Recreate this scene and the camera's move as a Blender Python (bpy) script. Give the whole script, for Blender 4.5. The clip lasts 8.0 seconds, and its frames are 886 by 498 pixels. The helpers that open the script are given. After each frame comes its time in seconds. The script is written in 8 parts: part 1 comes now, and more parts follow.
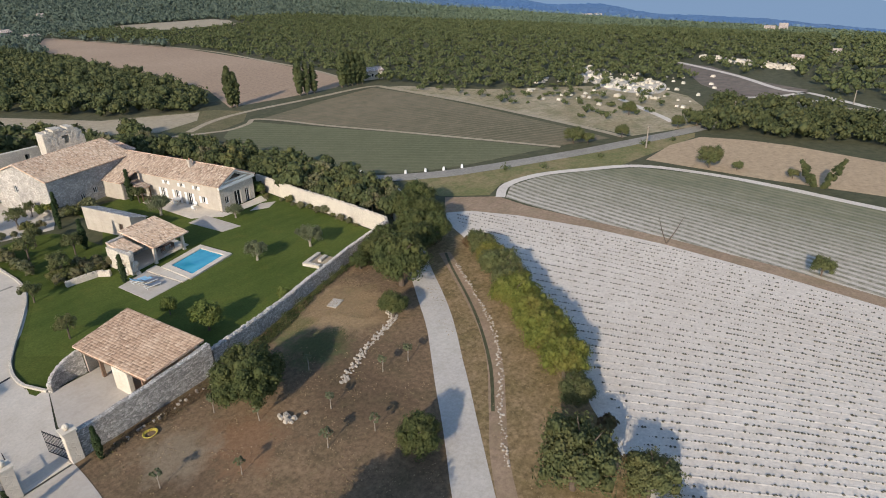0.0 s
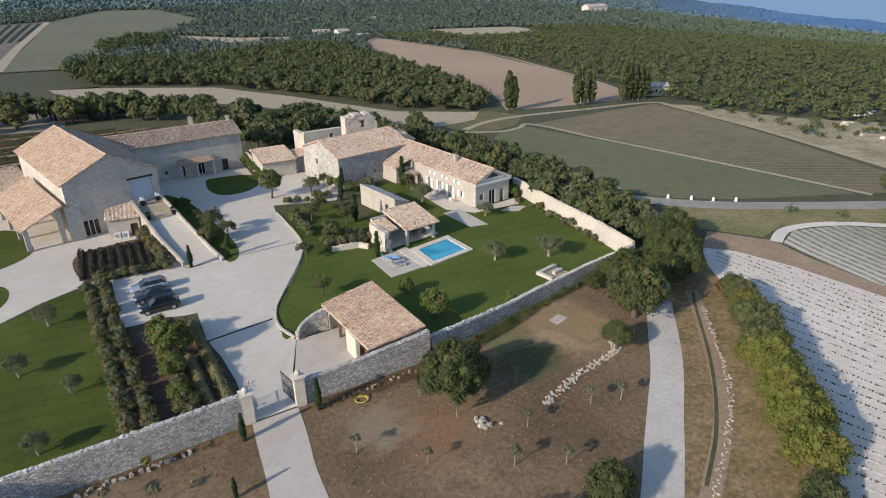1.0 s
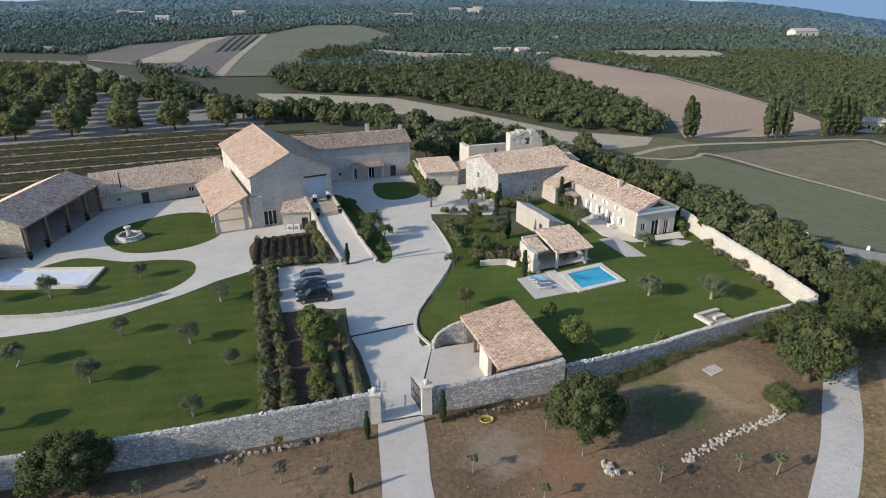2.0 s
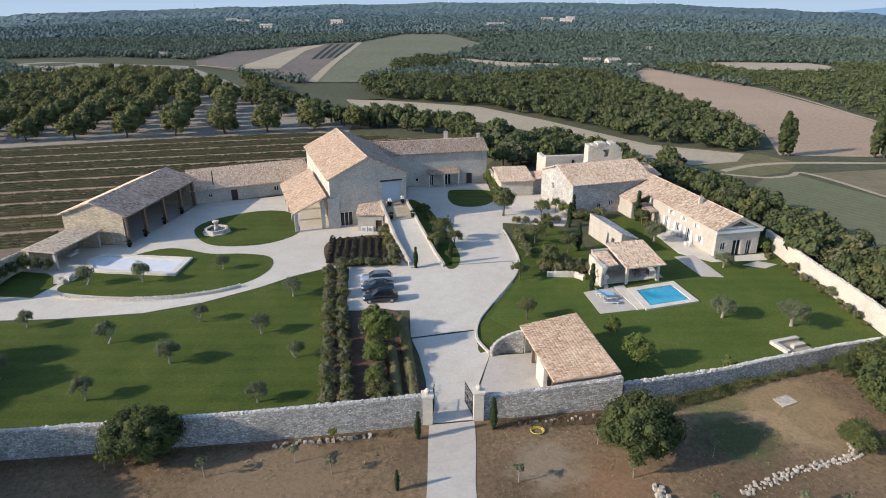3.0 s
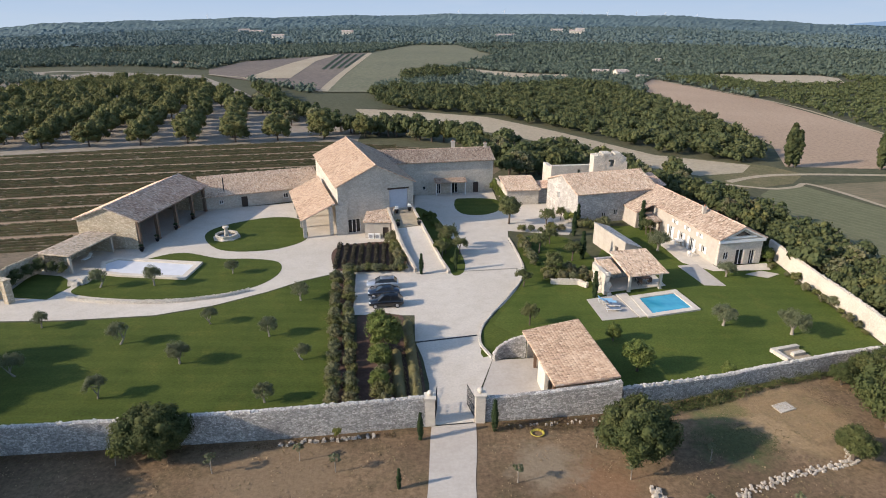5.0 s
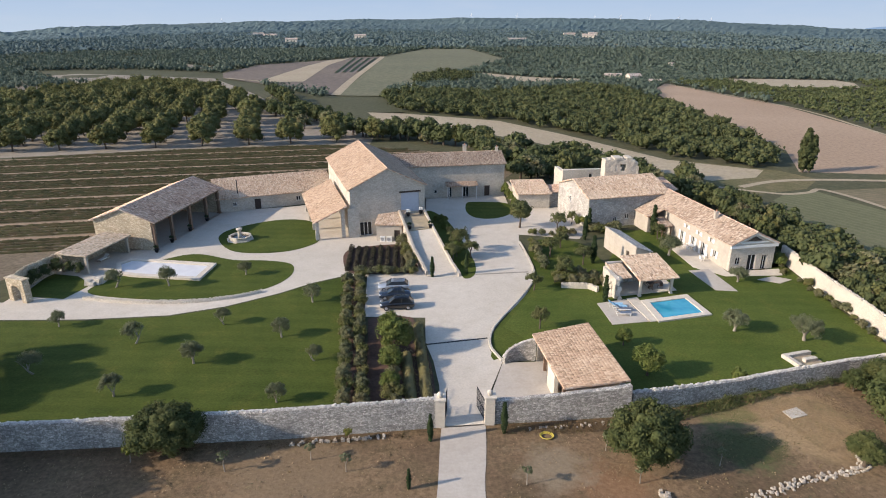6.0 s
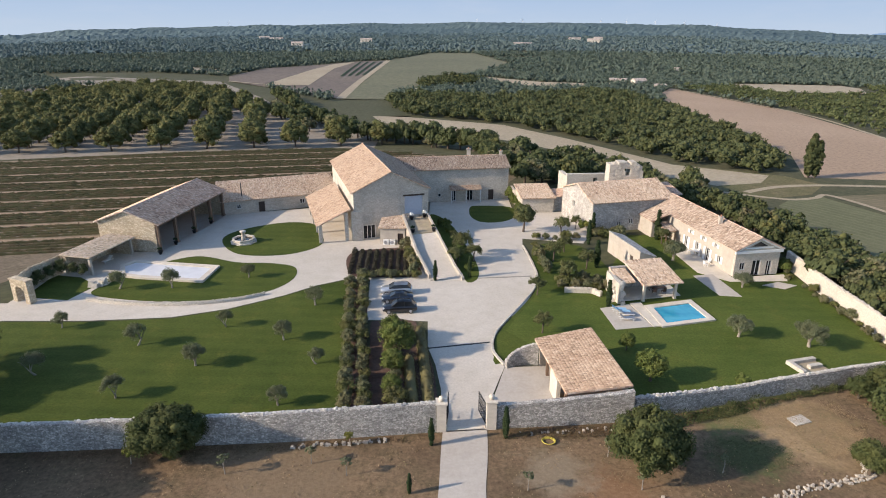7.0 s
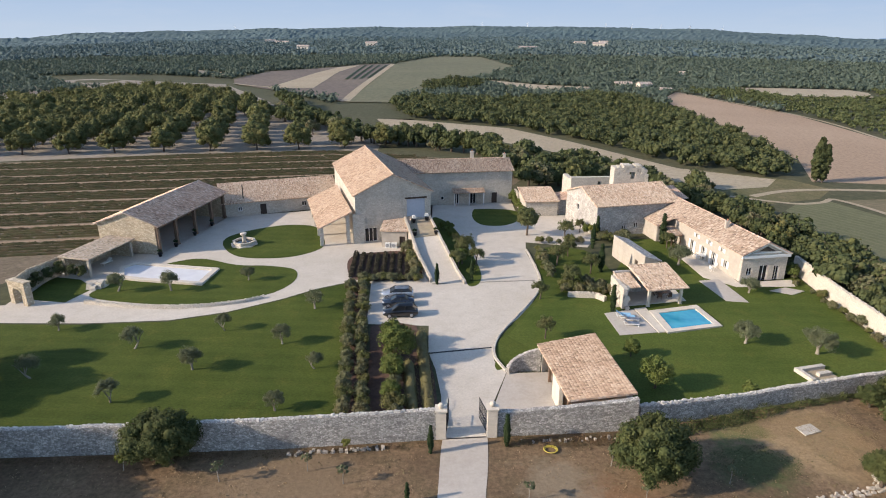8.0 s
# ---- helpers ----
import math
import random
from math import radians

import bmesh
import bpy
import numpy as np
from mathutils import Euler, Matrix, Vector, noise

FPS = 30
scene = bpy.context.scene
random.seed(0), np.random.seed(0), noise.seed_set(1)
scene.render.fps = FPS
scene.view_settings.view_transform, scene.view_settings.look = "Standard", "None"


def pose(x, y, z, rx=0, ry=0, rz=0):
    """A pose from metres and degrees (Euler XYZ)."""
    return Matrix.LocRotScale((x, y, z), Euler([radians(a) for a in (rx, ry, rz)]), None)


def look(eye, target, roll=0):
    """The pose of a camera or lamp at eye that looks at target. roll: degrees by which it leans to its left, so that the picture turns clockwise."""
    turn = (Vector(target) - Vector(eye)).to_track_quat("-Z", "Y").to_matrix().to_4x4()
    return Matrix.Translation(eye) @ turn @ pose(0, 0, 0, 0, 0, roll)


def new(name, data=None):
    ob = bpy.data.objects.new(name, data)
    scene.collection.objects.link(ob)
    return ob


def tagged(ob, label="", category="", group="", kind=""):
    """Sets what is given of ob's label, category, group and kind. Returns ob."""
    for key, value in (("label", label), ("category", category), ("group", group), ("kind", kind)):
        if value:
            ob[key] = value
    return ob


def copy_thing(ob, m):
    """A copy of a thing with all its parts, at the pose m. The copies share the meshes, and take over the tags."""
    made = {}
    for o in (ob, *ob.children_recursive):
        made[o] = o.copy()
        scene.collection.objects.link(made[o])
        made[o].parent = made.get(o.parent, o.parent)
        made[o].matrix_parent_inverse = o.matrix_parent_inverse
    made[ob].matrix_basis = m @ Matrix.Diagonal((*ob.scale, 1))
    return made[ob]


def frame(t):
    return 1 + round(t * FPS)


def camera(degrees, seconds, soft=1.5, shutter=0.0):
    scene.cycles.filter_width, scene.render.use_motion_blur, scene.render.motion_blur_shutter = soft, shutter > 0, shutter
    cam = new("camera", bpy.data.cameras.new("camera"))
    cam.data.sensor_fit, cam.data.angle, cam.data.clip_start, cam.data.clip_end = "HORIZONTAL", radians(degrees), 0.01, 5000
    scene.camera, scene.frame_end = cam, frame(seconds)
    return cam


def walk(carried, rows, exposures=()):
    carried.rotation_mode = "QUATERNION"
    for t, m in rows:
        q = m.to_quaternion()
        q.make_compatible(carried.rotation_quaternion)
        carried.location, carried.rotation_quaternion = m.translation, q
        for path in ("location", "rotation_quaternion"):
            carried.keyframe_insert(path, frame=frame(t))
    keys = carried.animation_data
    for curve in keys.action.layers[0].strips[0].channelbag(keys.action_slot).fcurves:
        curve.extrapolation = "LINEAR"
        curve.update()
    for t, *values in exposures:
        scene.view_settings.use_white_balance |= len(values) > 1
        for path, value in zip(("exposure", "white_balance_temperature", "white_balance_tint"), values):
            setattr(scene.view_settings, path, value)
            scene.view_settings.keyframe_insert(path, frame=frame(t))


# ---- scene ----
cam = camera(71.86, 8.0, soft=1.0)

# ---------------------------------------------------------------- camera path
PATH = [
    (0.0, -7.070, 0.513, 35.661, 64.684, 1.022, -53.092),
    (0.5, -5.487, 0.584, 35.247, 65.212, 0.897, -37.967),
    (1.0, -4.093, 0.888, 35.030, 66.030, 0.726, -27.205),
    (1.5, -3.120, 1.317, 34.875, 66.825, 0.534, -18.820),
    (2.0, -2.554, 1.627, 34.661, 67.778, 0.279, -11.080),
    (2.2, -2.307, 1.627, 34.593, 68.060, 0.091, -7.760),
    (3.3, -0.548, 0.427, 34.807, 68.696, 0.214, -2.871),
    (3.5, -0.484, 0.337, 34.831, 68.787, 0.199, -3.148),
    (4.0, -0.354, 0.008, 34.801, 69.024, 0.155, -3.210),
    (4.5, -0.363, -0.356, 34.866, 69.205, 0.126, -3.120),
    (5.0, -0.519, -0.704, 34.838, 69.505, 0.008, -2.067),
    (6.5, -0.553, -1.257, 34.998, 69.973, -0.067, -0.800),
    (7.0, -0.369, -1.071, 34.884, 70.185, -0.203, -0.471),
    (7.5, -0.183, -0.595, 34.666, 70.340, -0.287, -0.180),
    (8.0, 0.000, 0.000, 34.500, 70.500, -0.300, 0.000),
]
walk(cam, [(t, pose(*p)) for t, *p in PATH], exposures=[(0.0, 0.6, 6250, 10), (1.0, 0.66, 6050, 10), (2.0, 0.72, 5800, 8), (3.5, 0.93, 6130, 10.2), (8.0, 0.93, 6420, 12.8)])

# ---------------------------------------------------------------- world and sun
SUN_FROM = Vector((-0.966, -0.26, 0.0)).normalized()
SUN_ELEV = radians(24)
world = bpy.data.worlds.new("world")
scene.world = world
world.use_nodes = True
wn = world.node_tree
sky = wn.nodes.new("ShaderNodeTexSky")
sky.sky_type = "NISHITA"
sky.sun_disc = False
sky.sun_elevation = SUN_ELEV
sky.sun_rotation = math.atan2(SUN_FROM.x, SUN_FROM.y)
sky.air_density = 1.0
sky.dust_density = 0.8
sky.ozone_density = 2.0
wn.links.new(sky.outputs[0], wn.nodes["Background"].inputs[0])
wn.nodes["Background"].inputs[1].default_value = 0.135
sun = new("sun", bpy.data.lights.new("sun", "SUN"))
sun.data.energy = 3.45
sun.data.angle = radians(0.6)
sun.data.color = (1.0, 0.855, 0.68)
to_sun = (SUN_FROM * math.cos(SUN_ELEV) + Vector((0, 0, math.sin(SUN_ELEV))))
sun.matrix_world = look(to_sun * 200, (0, 0, 0))

# ---------------------------------------------------------------- materials
def mk(name):
    m = bpy.data.materials.new(name)
    m.use_nodes = True
    return m, m.node_tree, m.node_tree.nodes["Principled BSDF"]


def nd(nt, kind, ins=None, **props):
    n = nt.nodes.new(kind)
    if "operation" in props:
        n.operation = props["operation"]
    if "feature" in props:
        n.feature = props["feature"]
    for k, v in (ins or {}).items():
        if isinstance(v, bpy.types.NodeSocket):
            nt.links.new(v, n.inputs[k])
        else:
            n.inputs[k].default_value = v
    return n


def c4(c):
    return (c[0], c[1], c[2], 1.0)


def mixc(nt, fac, a, b, blend="MIX"):
    n = nt.nodes.new("ShaderNodeMix")
    n.data_type, n.blend_type = "RGBA", blend
    for i, v in ((0, fac), (6, a), (7, b)):
        if isinstance(v, bpy.types.NodeSocket):
            nt.links.new(v, n.inputs[i])
        else:
            n.inputs[i].default_value = c4(v) if i > 0 and len(v) == 3 else v
    return n.outputs[2]


def ramp(nt, fac, lo, hi):
    return nd(nt, "ShaderNodeMapRange", {0: fac, 1: lo, 2: hi, 3: 0.0, 4: 1.0}).outputs[0]


def math_(nt, op, a, b=0.0):
    return nd(nt, "ShaderNodeMath", {0: a, 1: b}, operation=op).outputs[0]


def noise_(nt, vec, scale, detail=4.0, rough=0.55):
    return nd(nt, "ShaderNodeTexNoise", {"Vector": vec, "Scale": scale, "Detail": detail, "Roughness": rough}).outputs[0]


def pos_of(nt):
    return nt.nodes.new("ShaderNodeNewGeometry").outputs["Position"]


def ground_mat(name, a, b, c, coarse=0.06, fine=2.5, rough=0.95, bump=0.3, mid=0.5, grain=0.55):
    """Soil, grass or gravel: two tones in large patches, a third in specks, fine grain."""
    m, nt, bs = mk(name)
    p = pos_of(nt)
    n1 = ramp(nt, noise_(nt, p, coarse, 5, 0.6), 0.38, 0.62)
    n2 = ramp(nt, noise_(nt, p, mid, 6, 0.65), 0.45, 0.7)
    n3 = noise_(nt, p, fine, 5, 0.7)
    col = mixc(nt, n1, a, b)
    col = mixc(nt, math_(nt, "MULTIPLY", n2, 0.75), col, c)
    col = mixc(nt, grain, col, mixc(nt, ramp(nt, n3, 0.3, 0.7), (0.45, 0.45, 0.45), (1.45, 1.45, 1.45)), "MULTIPLY")
    nt.links.new(col, bs.inputs["Base Color"])
    bs.inputs["Roughness"].default_value = rough
    bs.inputs["Specular IOR Level"].default_value = 0.15
    bp = nd(nt, "ShaderNodeBump", {"Strength": bump, "Distance": 0.1, "Height": n3})
    nt.links.new(bp.outputs[0], bs.inputs["Normal"])
    return m


def rows_mat(name, soil_a, soil_b, plant, direction, spacing, width, patch=(0.35, 0.65), bump=0.2, soft=0.12):
    """A field seen from far: soil with drilled rows of low plants that come and go."""
    m, nt, bs = mk(name)
    p = pos_of(nt)
    d = Vector((direction[1], -direction[0], 0)).normalized()
    wob = nd(nt, "ShaderNodeVectorMath", {0: p, 1: (d.x, d.y, 0)}, operation="DOT_PRODUCT").outputs["Value"]
    wob = math_(nt, "ADD", wob, math_(nt, "MULTIPLY", noise_(nt, p, 0.03, 2), 3.0))
    f = math_(nt, "FRACT", math_(nt, "DIVIDE", wob, spacing))
    f = math_(nt, "ABSOLUTE", math_(nt, "SUBTRACT", f, 0.5))
    line = nd(nt, "ShaderNodeMapRange", {0: f, 1: width / 2, 2: width / 2 + soft, 3: 1.0, 4: 0.0}).outputs[0]
    brk = ramp(nt, noise_(nt, p, 1.1, 3, 0.6), 0.42, 0.56)
    big = ramp(nt, noise_(nt, p, 0.02, 4, 0.6), *patch)
    soil = mixc(nt, ramp(nt, noise_(nt, p, 0.25, 6, 0.7), 0.35, 0.65), soil_a, soil_b)
    soil = mixc(nt, 0.5, soil, mixc(nt, ramp(nt, noise_(nt, p, 3.5, 4, 0.7), 0.3, 0.7), (0.55, 0.55, 0.55), (1.35, 1.35, 1.35)), "MULTIPLY")
    brk = math_(nt, "ADD", math_(nt, "MULTIPLY", brk, 0.45), 0.55)
    fac = math_(nt, "MULTIPLY", math_(nt, "MULTIPLY", line, brk), big)
    nt.links.new(mixc(nt, fac, soil, plant), bs.inputs["Base Color"])
    bs.inputs["Roughness"].default_value = 0.95
    bs.inputs["Specular IOR Level"].default_value = 0.1
    bp = nd(nt, "ShaderNodeBump", {"Strength": bump, "Distance": 0.15, "Height": fac})
    nt.links.new(bp.outputs[0], bs.inputs["Normal"])
    return m


def lavender_mat(name, direction, spacing):
    """Close rows of lavender on stony soil: bare and pale on the west side, grown over and green on the east."""
    m = rows_mat(name, (0.42, 0.375, 0.305), (0.52, 0.465, 0.385), (0.2, 0.185, 0.13), direction, spacing, 0.3, (0.0, 0.3), 0.3, 0.2)
    nt = m.node_tree
    bs = nt.nodes["Principled BSDF"]
    col = bs.inputs["Base Color"].links[0].from_socket
    p = pos_of(nt)
    x = nd(nt, "ShaderNodeSeparateXYZ", {0: p}).outputs[0]
    streak = nd(nt, "ShaderNodeVectorMath", {0: p, 1: (1.0, 0.12, 1.0)}, operation="MULTIPLY").outputs[0]
    edge = math_(nt, "ADD", x, math_(nt, "MULTIPLY", math_(nt, "SUBTRACT", noise_(nt, streak, 0.3, 5, 0.65), 0.5), 26.0))
    green = mixc(nt, ramp(nt, noise_(nt, p, 0.3, 5, 0.7), 0.35, 0.65), (0.118, 0.122, 0.068), (0.18, 0.172, 0.1))
    grown = math_(nt, "MULTIPLY", ramp(nt, edge, 76.0, 98.0), 0.85)
    nt.links.new(mixc(nt, grown, col, green), bs.inputs["Base Color"])
    return m


def stone_mat(name, a, b, mortar, size=0.35, bump=0.8, stain=0.5, joint=0.06):
    """Rubble stone: cells of two tones with recessed joints, lichen stains."""
    m, nt, bs = mk(name)
    p = pos_of(nt)
    warp = nd(nt, "ShaderNodeTexNoise", {"Vector": p, "Scale": 3.0, "Detail": 2.0}).outputs[1]
    pv = nd(nt, "ShaderNodeVectorMath", {0: p, 1: nd(nt, "ShaderNodeVectorMath", {0: warp, 1: (0.22, 0.22, 0.22)}, operation="MULTIPLY").outputs[0]}, operation="ADD").outputs[0]
    pv = nd(nt, "ShaderNodeVectorMath", {0: pv, 1: (1, 1, 1.6)}, operation="MULTIPLY").outputs[0]
    v = nd(nt, "ShaderNodeTexVoronoi", {"Vector": pv, "Scale": 1 / size})
    e = nd(nt, "ShaderNodeTexVoronoi", {"Vector": pv, "Scale": 1 / size}, feature="DISTANCE_TO_EDGE").outputs["Distance"]
    tone = nd(nt, "ShaderNodeSeparateColor", {0: v.outputs["Color"]})
    col = mixc(nt, tone.outputs[0], a, b)
    col = mixc(nt, math_(nt, "MULTIPLY", ramp(nt, e, joint * 2.2, 0.0), 0.75), col, mortar)
    col = mixc(nt, math_(nt, "MULTIPLY", ramp(nt, noise_(nt, p, 0.35, 5, 0.65), 0.45, 0.7), stain), col, (a[0] * 0.55, a[1] * 0.56, a[2] * 0.6))
    col = mixc(nt, 0.55, col, mixc(nt, ramp(nt, noise_(nt, p, 6, 5, 0.75), 0.3, 0.7), (0.6, 0.6, 0.6), (1.4, 1.4, 1.4)), "MULTIPLY")
    nt.links.new(col, bs.inputs["Base Color"])
    bs.inputs["Roughness"].default_value = 0.92
    bs.inputs["Specular IOR Level"].default_value = 0.15
    hgt = math_(nt, "ADD", math_(nt, "MULTIPLY", ramp(nt, e, 0.0, joint * 2.5), 0.8), math_(nt, "MULTIPLY", tone.outputs[1], 0.5))
    bp = nd(nt, "ShaderNodeBump", {"Strength": bump, "Distance": 0.09, "Height": hgt})
    nt.links.new(bp.outputs[0], bs.inputs["Normal"])
    return m


def plaster_mat(name, a, b, stain, size=0.5):
    """Pale dressed limestone and lime render: faint courses, streaks and patches."""
    m, nt, bs = mk(name)
    p = pos_of(nt)
    sp = nd(nt, "ShaderNodeVectorMath", {0: p, 1: (1.0, 1.0, 0.25)}, operation="MULTIPLY").outputs[0]
    pv = nd(nt, "ShaderNodeVectorMath", {0: p, 1: (1, 1, 1.8)}, operation="MULTIPLY").outputs[0]
    v = nd(nt, "ShaderNodeTexVoronoi", {"Vector": pv, "Scale": 1 / size})
    e = nd(nt, "ShaderNodeTexVoronoi", {"Vector": pv, "Scale": 1 / size}, feature="DISTANCE_TO_EDGE").outputs["Distance"]
    tone = nd(nt, "ShaderNodeSeparateColor", {0: v.outputs["Color"]}).outputs[0]
    col = mixc(nt, ramp(nt, noise_(nt, p, 0.4, 5, 0.6), 0.35, 0.65), a, b)
    col = mixc(nt, 0.35, col, mixc(nt, tone, (0.85, 0.85, 0.85), (1.1, 1.1, 1.1)), "MULTIPLY")
    col = mixc(nt, math_(nt, "MULTIPLY", ramp(nt, noise_(nt, sp, 1.1, 5, 0.7), 0.5, 0.75), 0.55), col, stain)
    col = mixc(nt, 0.3, col, mixc(nt, noise_(nt, p, 7, 4, 0.7), (0.6, 0.6, 0.6), (1.4, 1.4, 1.4)), "MULTIPLY")
    nt.links.new(col, bs.inputs["Base Color"])
    bs.inputs["Roughness"].default_value = 0.9
    bs.inputs["Specular IOR Level"].default_value = 0.15
    bp = nd(nt, "ShaderNodeBump", {"Strength": 0.5, "Distance": 0.04, "Height": ramp(nt, e, 0.0, 0.12)})
    nt.links.new(bp.outputs[0], bs.inputs["Normal"])
    return m


def tile_mat(name, a, b, c, dark, pitch=0.21, course=0.38):
    """Canal tiles along the slope: u across, v down, in metres."""
    m, nt, bs = mk(name)
    uv = nd(nt, "ShaderNodeUVMap", {}).outputs[0]
    s = nd(nt, "ShaderNodeSeparateXYZ", {0: uv})
    u = math_(nt, "DIVIDE", s.outputs[0], pitch)
    w = math_(nt, "DIVIDE", s.outputs[1], course)
    iu, iv = math_(nt, "FLOOR", u), math_(nt, "FLOOR", w)
    cell = nd(nt, "ShaderNodeCombineXYZ", {0: iu, 1: iv, 2: 0.0}).outputs[0]
    rnd = nd(nt, "ShaderNodeTexWhiteNoise", {"Vector": cell})
    ts = nd(nt, "ShaderNodeSeparateColor", {0: rnd.outputs["Color"]})
    col = mixc(nt, ts.outputs[0], a, b)
    col = mixc(nt, ramp(nt, ts.outputs[1], 0.6, 0.85), col, c)
    col = mixc(nt, ramp(nt, ts.outputs[2], 0.82, 1.0), col, dark)
    p = pos_of(nt)
    su = nd(nt, "ShaderNodeVectorMath", {0: uv, 1: (2.2, 0.45, 1)}, operation="MULTIPLY").outputs[0]
    col = mixc(nt, math_(nt, "MULTIPLY", ramp(nt, noise_(nt, su, 1.0, 5, 0.7), 0.48, 0.75), 0.45), col, dark)
    col = mixc(nt, math_(nt, "MULTIPLY", ramp(nt, noise_(nt, p, 0.25, 4, 0.6), 0.45, 0.7), 0.25), col, c)
    fu = math_(nt, "FRACT", u)
    arch = math_(nt, "SINE", math_(nt, "MULTIPLY", fu, math.pi))
    groove = ramp(nt, arch, 0.45, 0.0)
    fv = math_(nt, "FRACT", w)
    lip = ramp(nt, fv, 0.86, 1.0)
    col = mixc(nt, math_(nt, "MULTIPLY", math_(nt, "MAXIMUM", groove, lip), 0.45), col, (dark[0] * 0.6, dark[1] * 0.6, dark[2] * 0.6))
    nt.links.new(col, bs.inputs["Base Color"])
    bs.inputs["Roughness"].default_value = 0.85
    bs.inputs["Specular IOR Level"].default_value = 0.2
    hgt = math_(nt, "ADD", arch, math_(nt, "MULTIPLY", fv, 0.5))
    bp = nd(nt, "ShaderNodeBump", {"Strength": 0.7, "Distance": 0.07, "Height": hgt})
    nt.links.new(bp.outputs[0], bs.inputs["Normal"])
    return m


def valley_haze(nt, p):
    """Blue haze put into colours: 0 over the hills, 1 towards the valley in the east."""
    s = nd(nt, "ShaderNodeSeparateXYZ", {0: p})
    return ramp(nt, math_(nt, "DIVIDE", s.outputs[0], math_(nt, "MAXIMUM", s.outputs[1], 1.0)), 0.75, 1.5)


def leaf_mat(name, a, b, c, trans=0.25, east=None):
    """Foliage: tone by leaf and by tree, light passing through; east: the valley side's tone, haze included."""
    m, nt, bs = mk(name)
    isl = nt.nodes.new("ShaderNodeNewGeometry").outputs["Random Per Island"]
    ob = nt.nodes.new("ShaderNodeObjectInfo").outputs["Random"]
    p = pos_of(nt)
    col = mixc(nt, isl, a, b)
    col = mixc(nt, ramp(nt, noise_(nt, p, 0.45, 3, 0.6), 0.45, 0.68), col, c)
    col = mixc(nt, 0.35, col, mixc(nt, ob, (0.7, 0.7, 0.7), (1.3, 1.3, 1.3)), "MULTIPLY")
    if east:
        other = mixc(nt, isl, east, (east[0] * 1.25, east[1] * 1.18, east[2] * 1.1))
        col = mixc(nt, valley_haze(nt, p), col, other)
    nt.links.new(col, bs.inputs["Base Color"])
    bs.inputs["Roughness"].default_value = 0.75
    bs.inputs["Specular IOR Level"].default_value = 0.15
    tr = nd(nt, "ShaderNodeBsdfTranslucent", {0: col})
    mx = nd(nt, "ShaderNodeMixShader", {0: trans, 1: bs.outputs[0], 2: tr.outputs[0]})
    nt.links.new(mx.outputs[0], nt.nodes["Material Output"].inputs[0])
    return m


def plain_mat(name, a, b=None, rough=0.6, metal=0.0, scale=3.0, bump=0.15, spec=0.4, coat=0.0):
    m, nt, bs = mk(name)
    b = b or (a[0] * 0.75, a[1] * 0.75, a[2] * 0.75)
    p = nd(nt, "ShaderNodeTexCoord", {}).outputs["Object"]
    n = noise_(nt, p, scale, 5, 0.65)
    nt.links.new(mixc(nt, ramp(nt, n, 0.35, 0.65), a, b), bs.inputs["Base Color"])
    bs.inputs["Roughness"].default_value = rough
    bs.inputs["Metallic"].default_value = metal
    bs.inputs["Specular IOR Level"].default_value = spec
    bs.inputs["Coat Weight"].default_value = coat
    bp = nd(nt, "ShaderNodeBump", {"Strength": bump, "Distance": 0.02, "Height": n})
    nt.links.new(bp.outputs[0], bs.inputs["Normal"])
    return m


def lawn_mat(name, a=(0.042, 0.061, 0.011), b=(0.075, 0.093, 0.018)):
    m, nt, bs = mk(name)
    p = pos_of(nt)
    n1 = ramp(nt, noise_(nt, p, 0.09, 5, 0.6), 0.35, 0.68)
    col = mixc(nt, n1, a, b)
    d = nd(nt, "ShaderNodeVectorMath", {0: p, 1: (0.05, 1.0, 0)}, operation="DOT_PRODUCT").outputs["Value"]
    st = ramp(nt, math_(nt, "SINE", math_(nt, "MULTIPLY", d, 2.6)), -0.4, 0.4)
    col = mixc(nt, math_(nt, "MULTIPLY", st, 0.16), col, (0.095, 0.12, 0.024))
    col = mixc(nt, math_(nt, "MULTIPLY", ramp(nt, noise_(nt, p, 0.35, 6, 0.7), 0.52, 0.75), 0.5), col, (0.12, 0.115, 0.025))
    n3 = noise_(nt, p, 5, 4, 0.75)
    col = mixc(nt, 0.6, col, mixc(nt, ramp(nt, n3, 0.3, 0.7), (0.5, 0.5, 0.5), (1.4, 1.4, 1.4)), "MULTIPLY")
    nt.links.new(col, bs.inputs["Base Color"])
    bs.inputs["Roughness"].default_value = 0.9
    bs.inputs["Specular IOR Level"].default_value = 0.1
    bp = nd(nt, "ShaderNodeBump", {"Strength": 0.35, "Distance": 0.05, "Height": n3})
    nt.links.new(bp.outputs[0], bs.inputs["Normal"])
    return m


def water_mat(name):
    m, nt, bs = mk(name)
    p = pos_of(nt)
    n = noise_(nt, p, 1.6, 3, 0.5)
    nt.links.new(mixc(nt, ramp(nt, noise_(nt, p, 0.4, 2), 0.35, 0.65), (0.03, 0.24, 0.36), (0.06, 0.34, 0.45)), bs.inputs["Base Color"])
    bs.inputs["Roughness"].default_value = 0.06
    bs.inputs["Specular IOR Level"].default_value = 0.5
    bp = nd(nt, "ShaderNodeBump", {"Strength": 0.15, "Distance": 0.05, "Height": n})
    nt.links.new(bp.outputs[0], bs.inputs["Normal"])
    return m


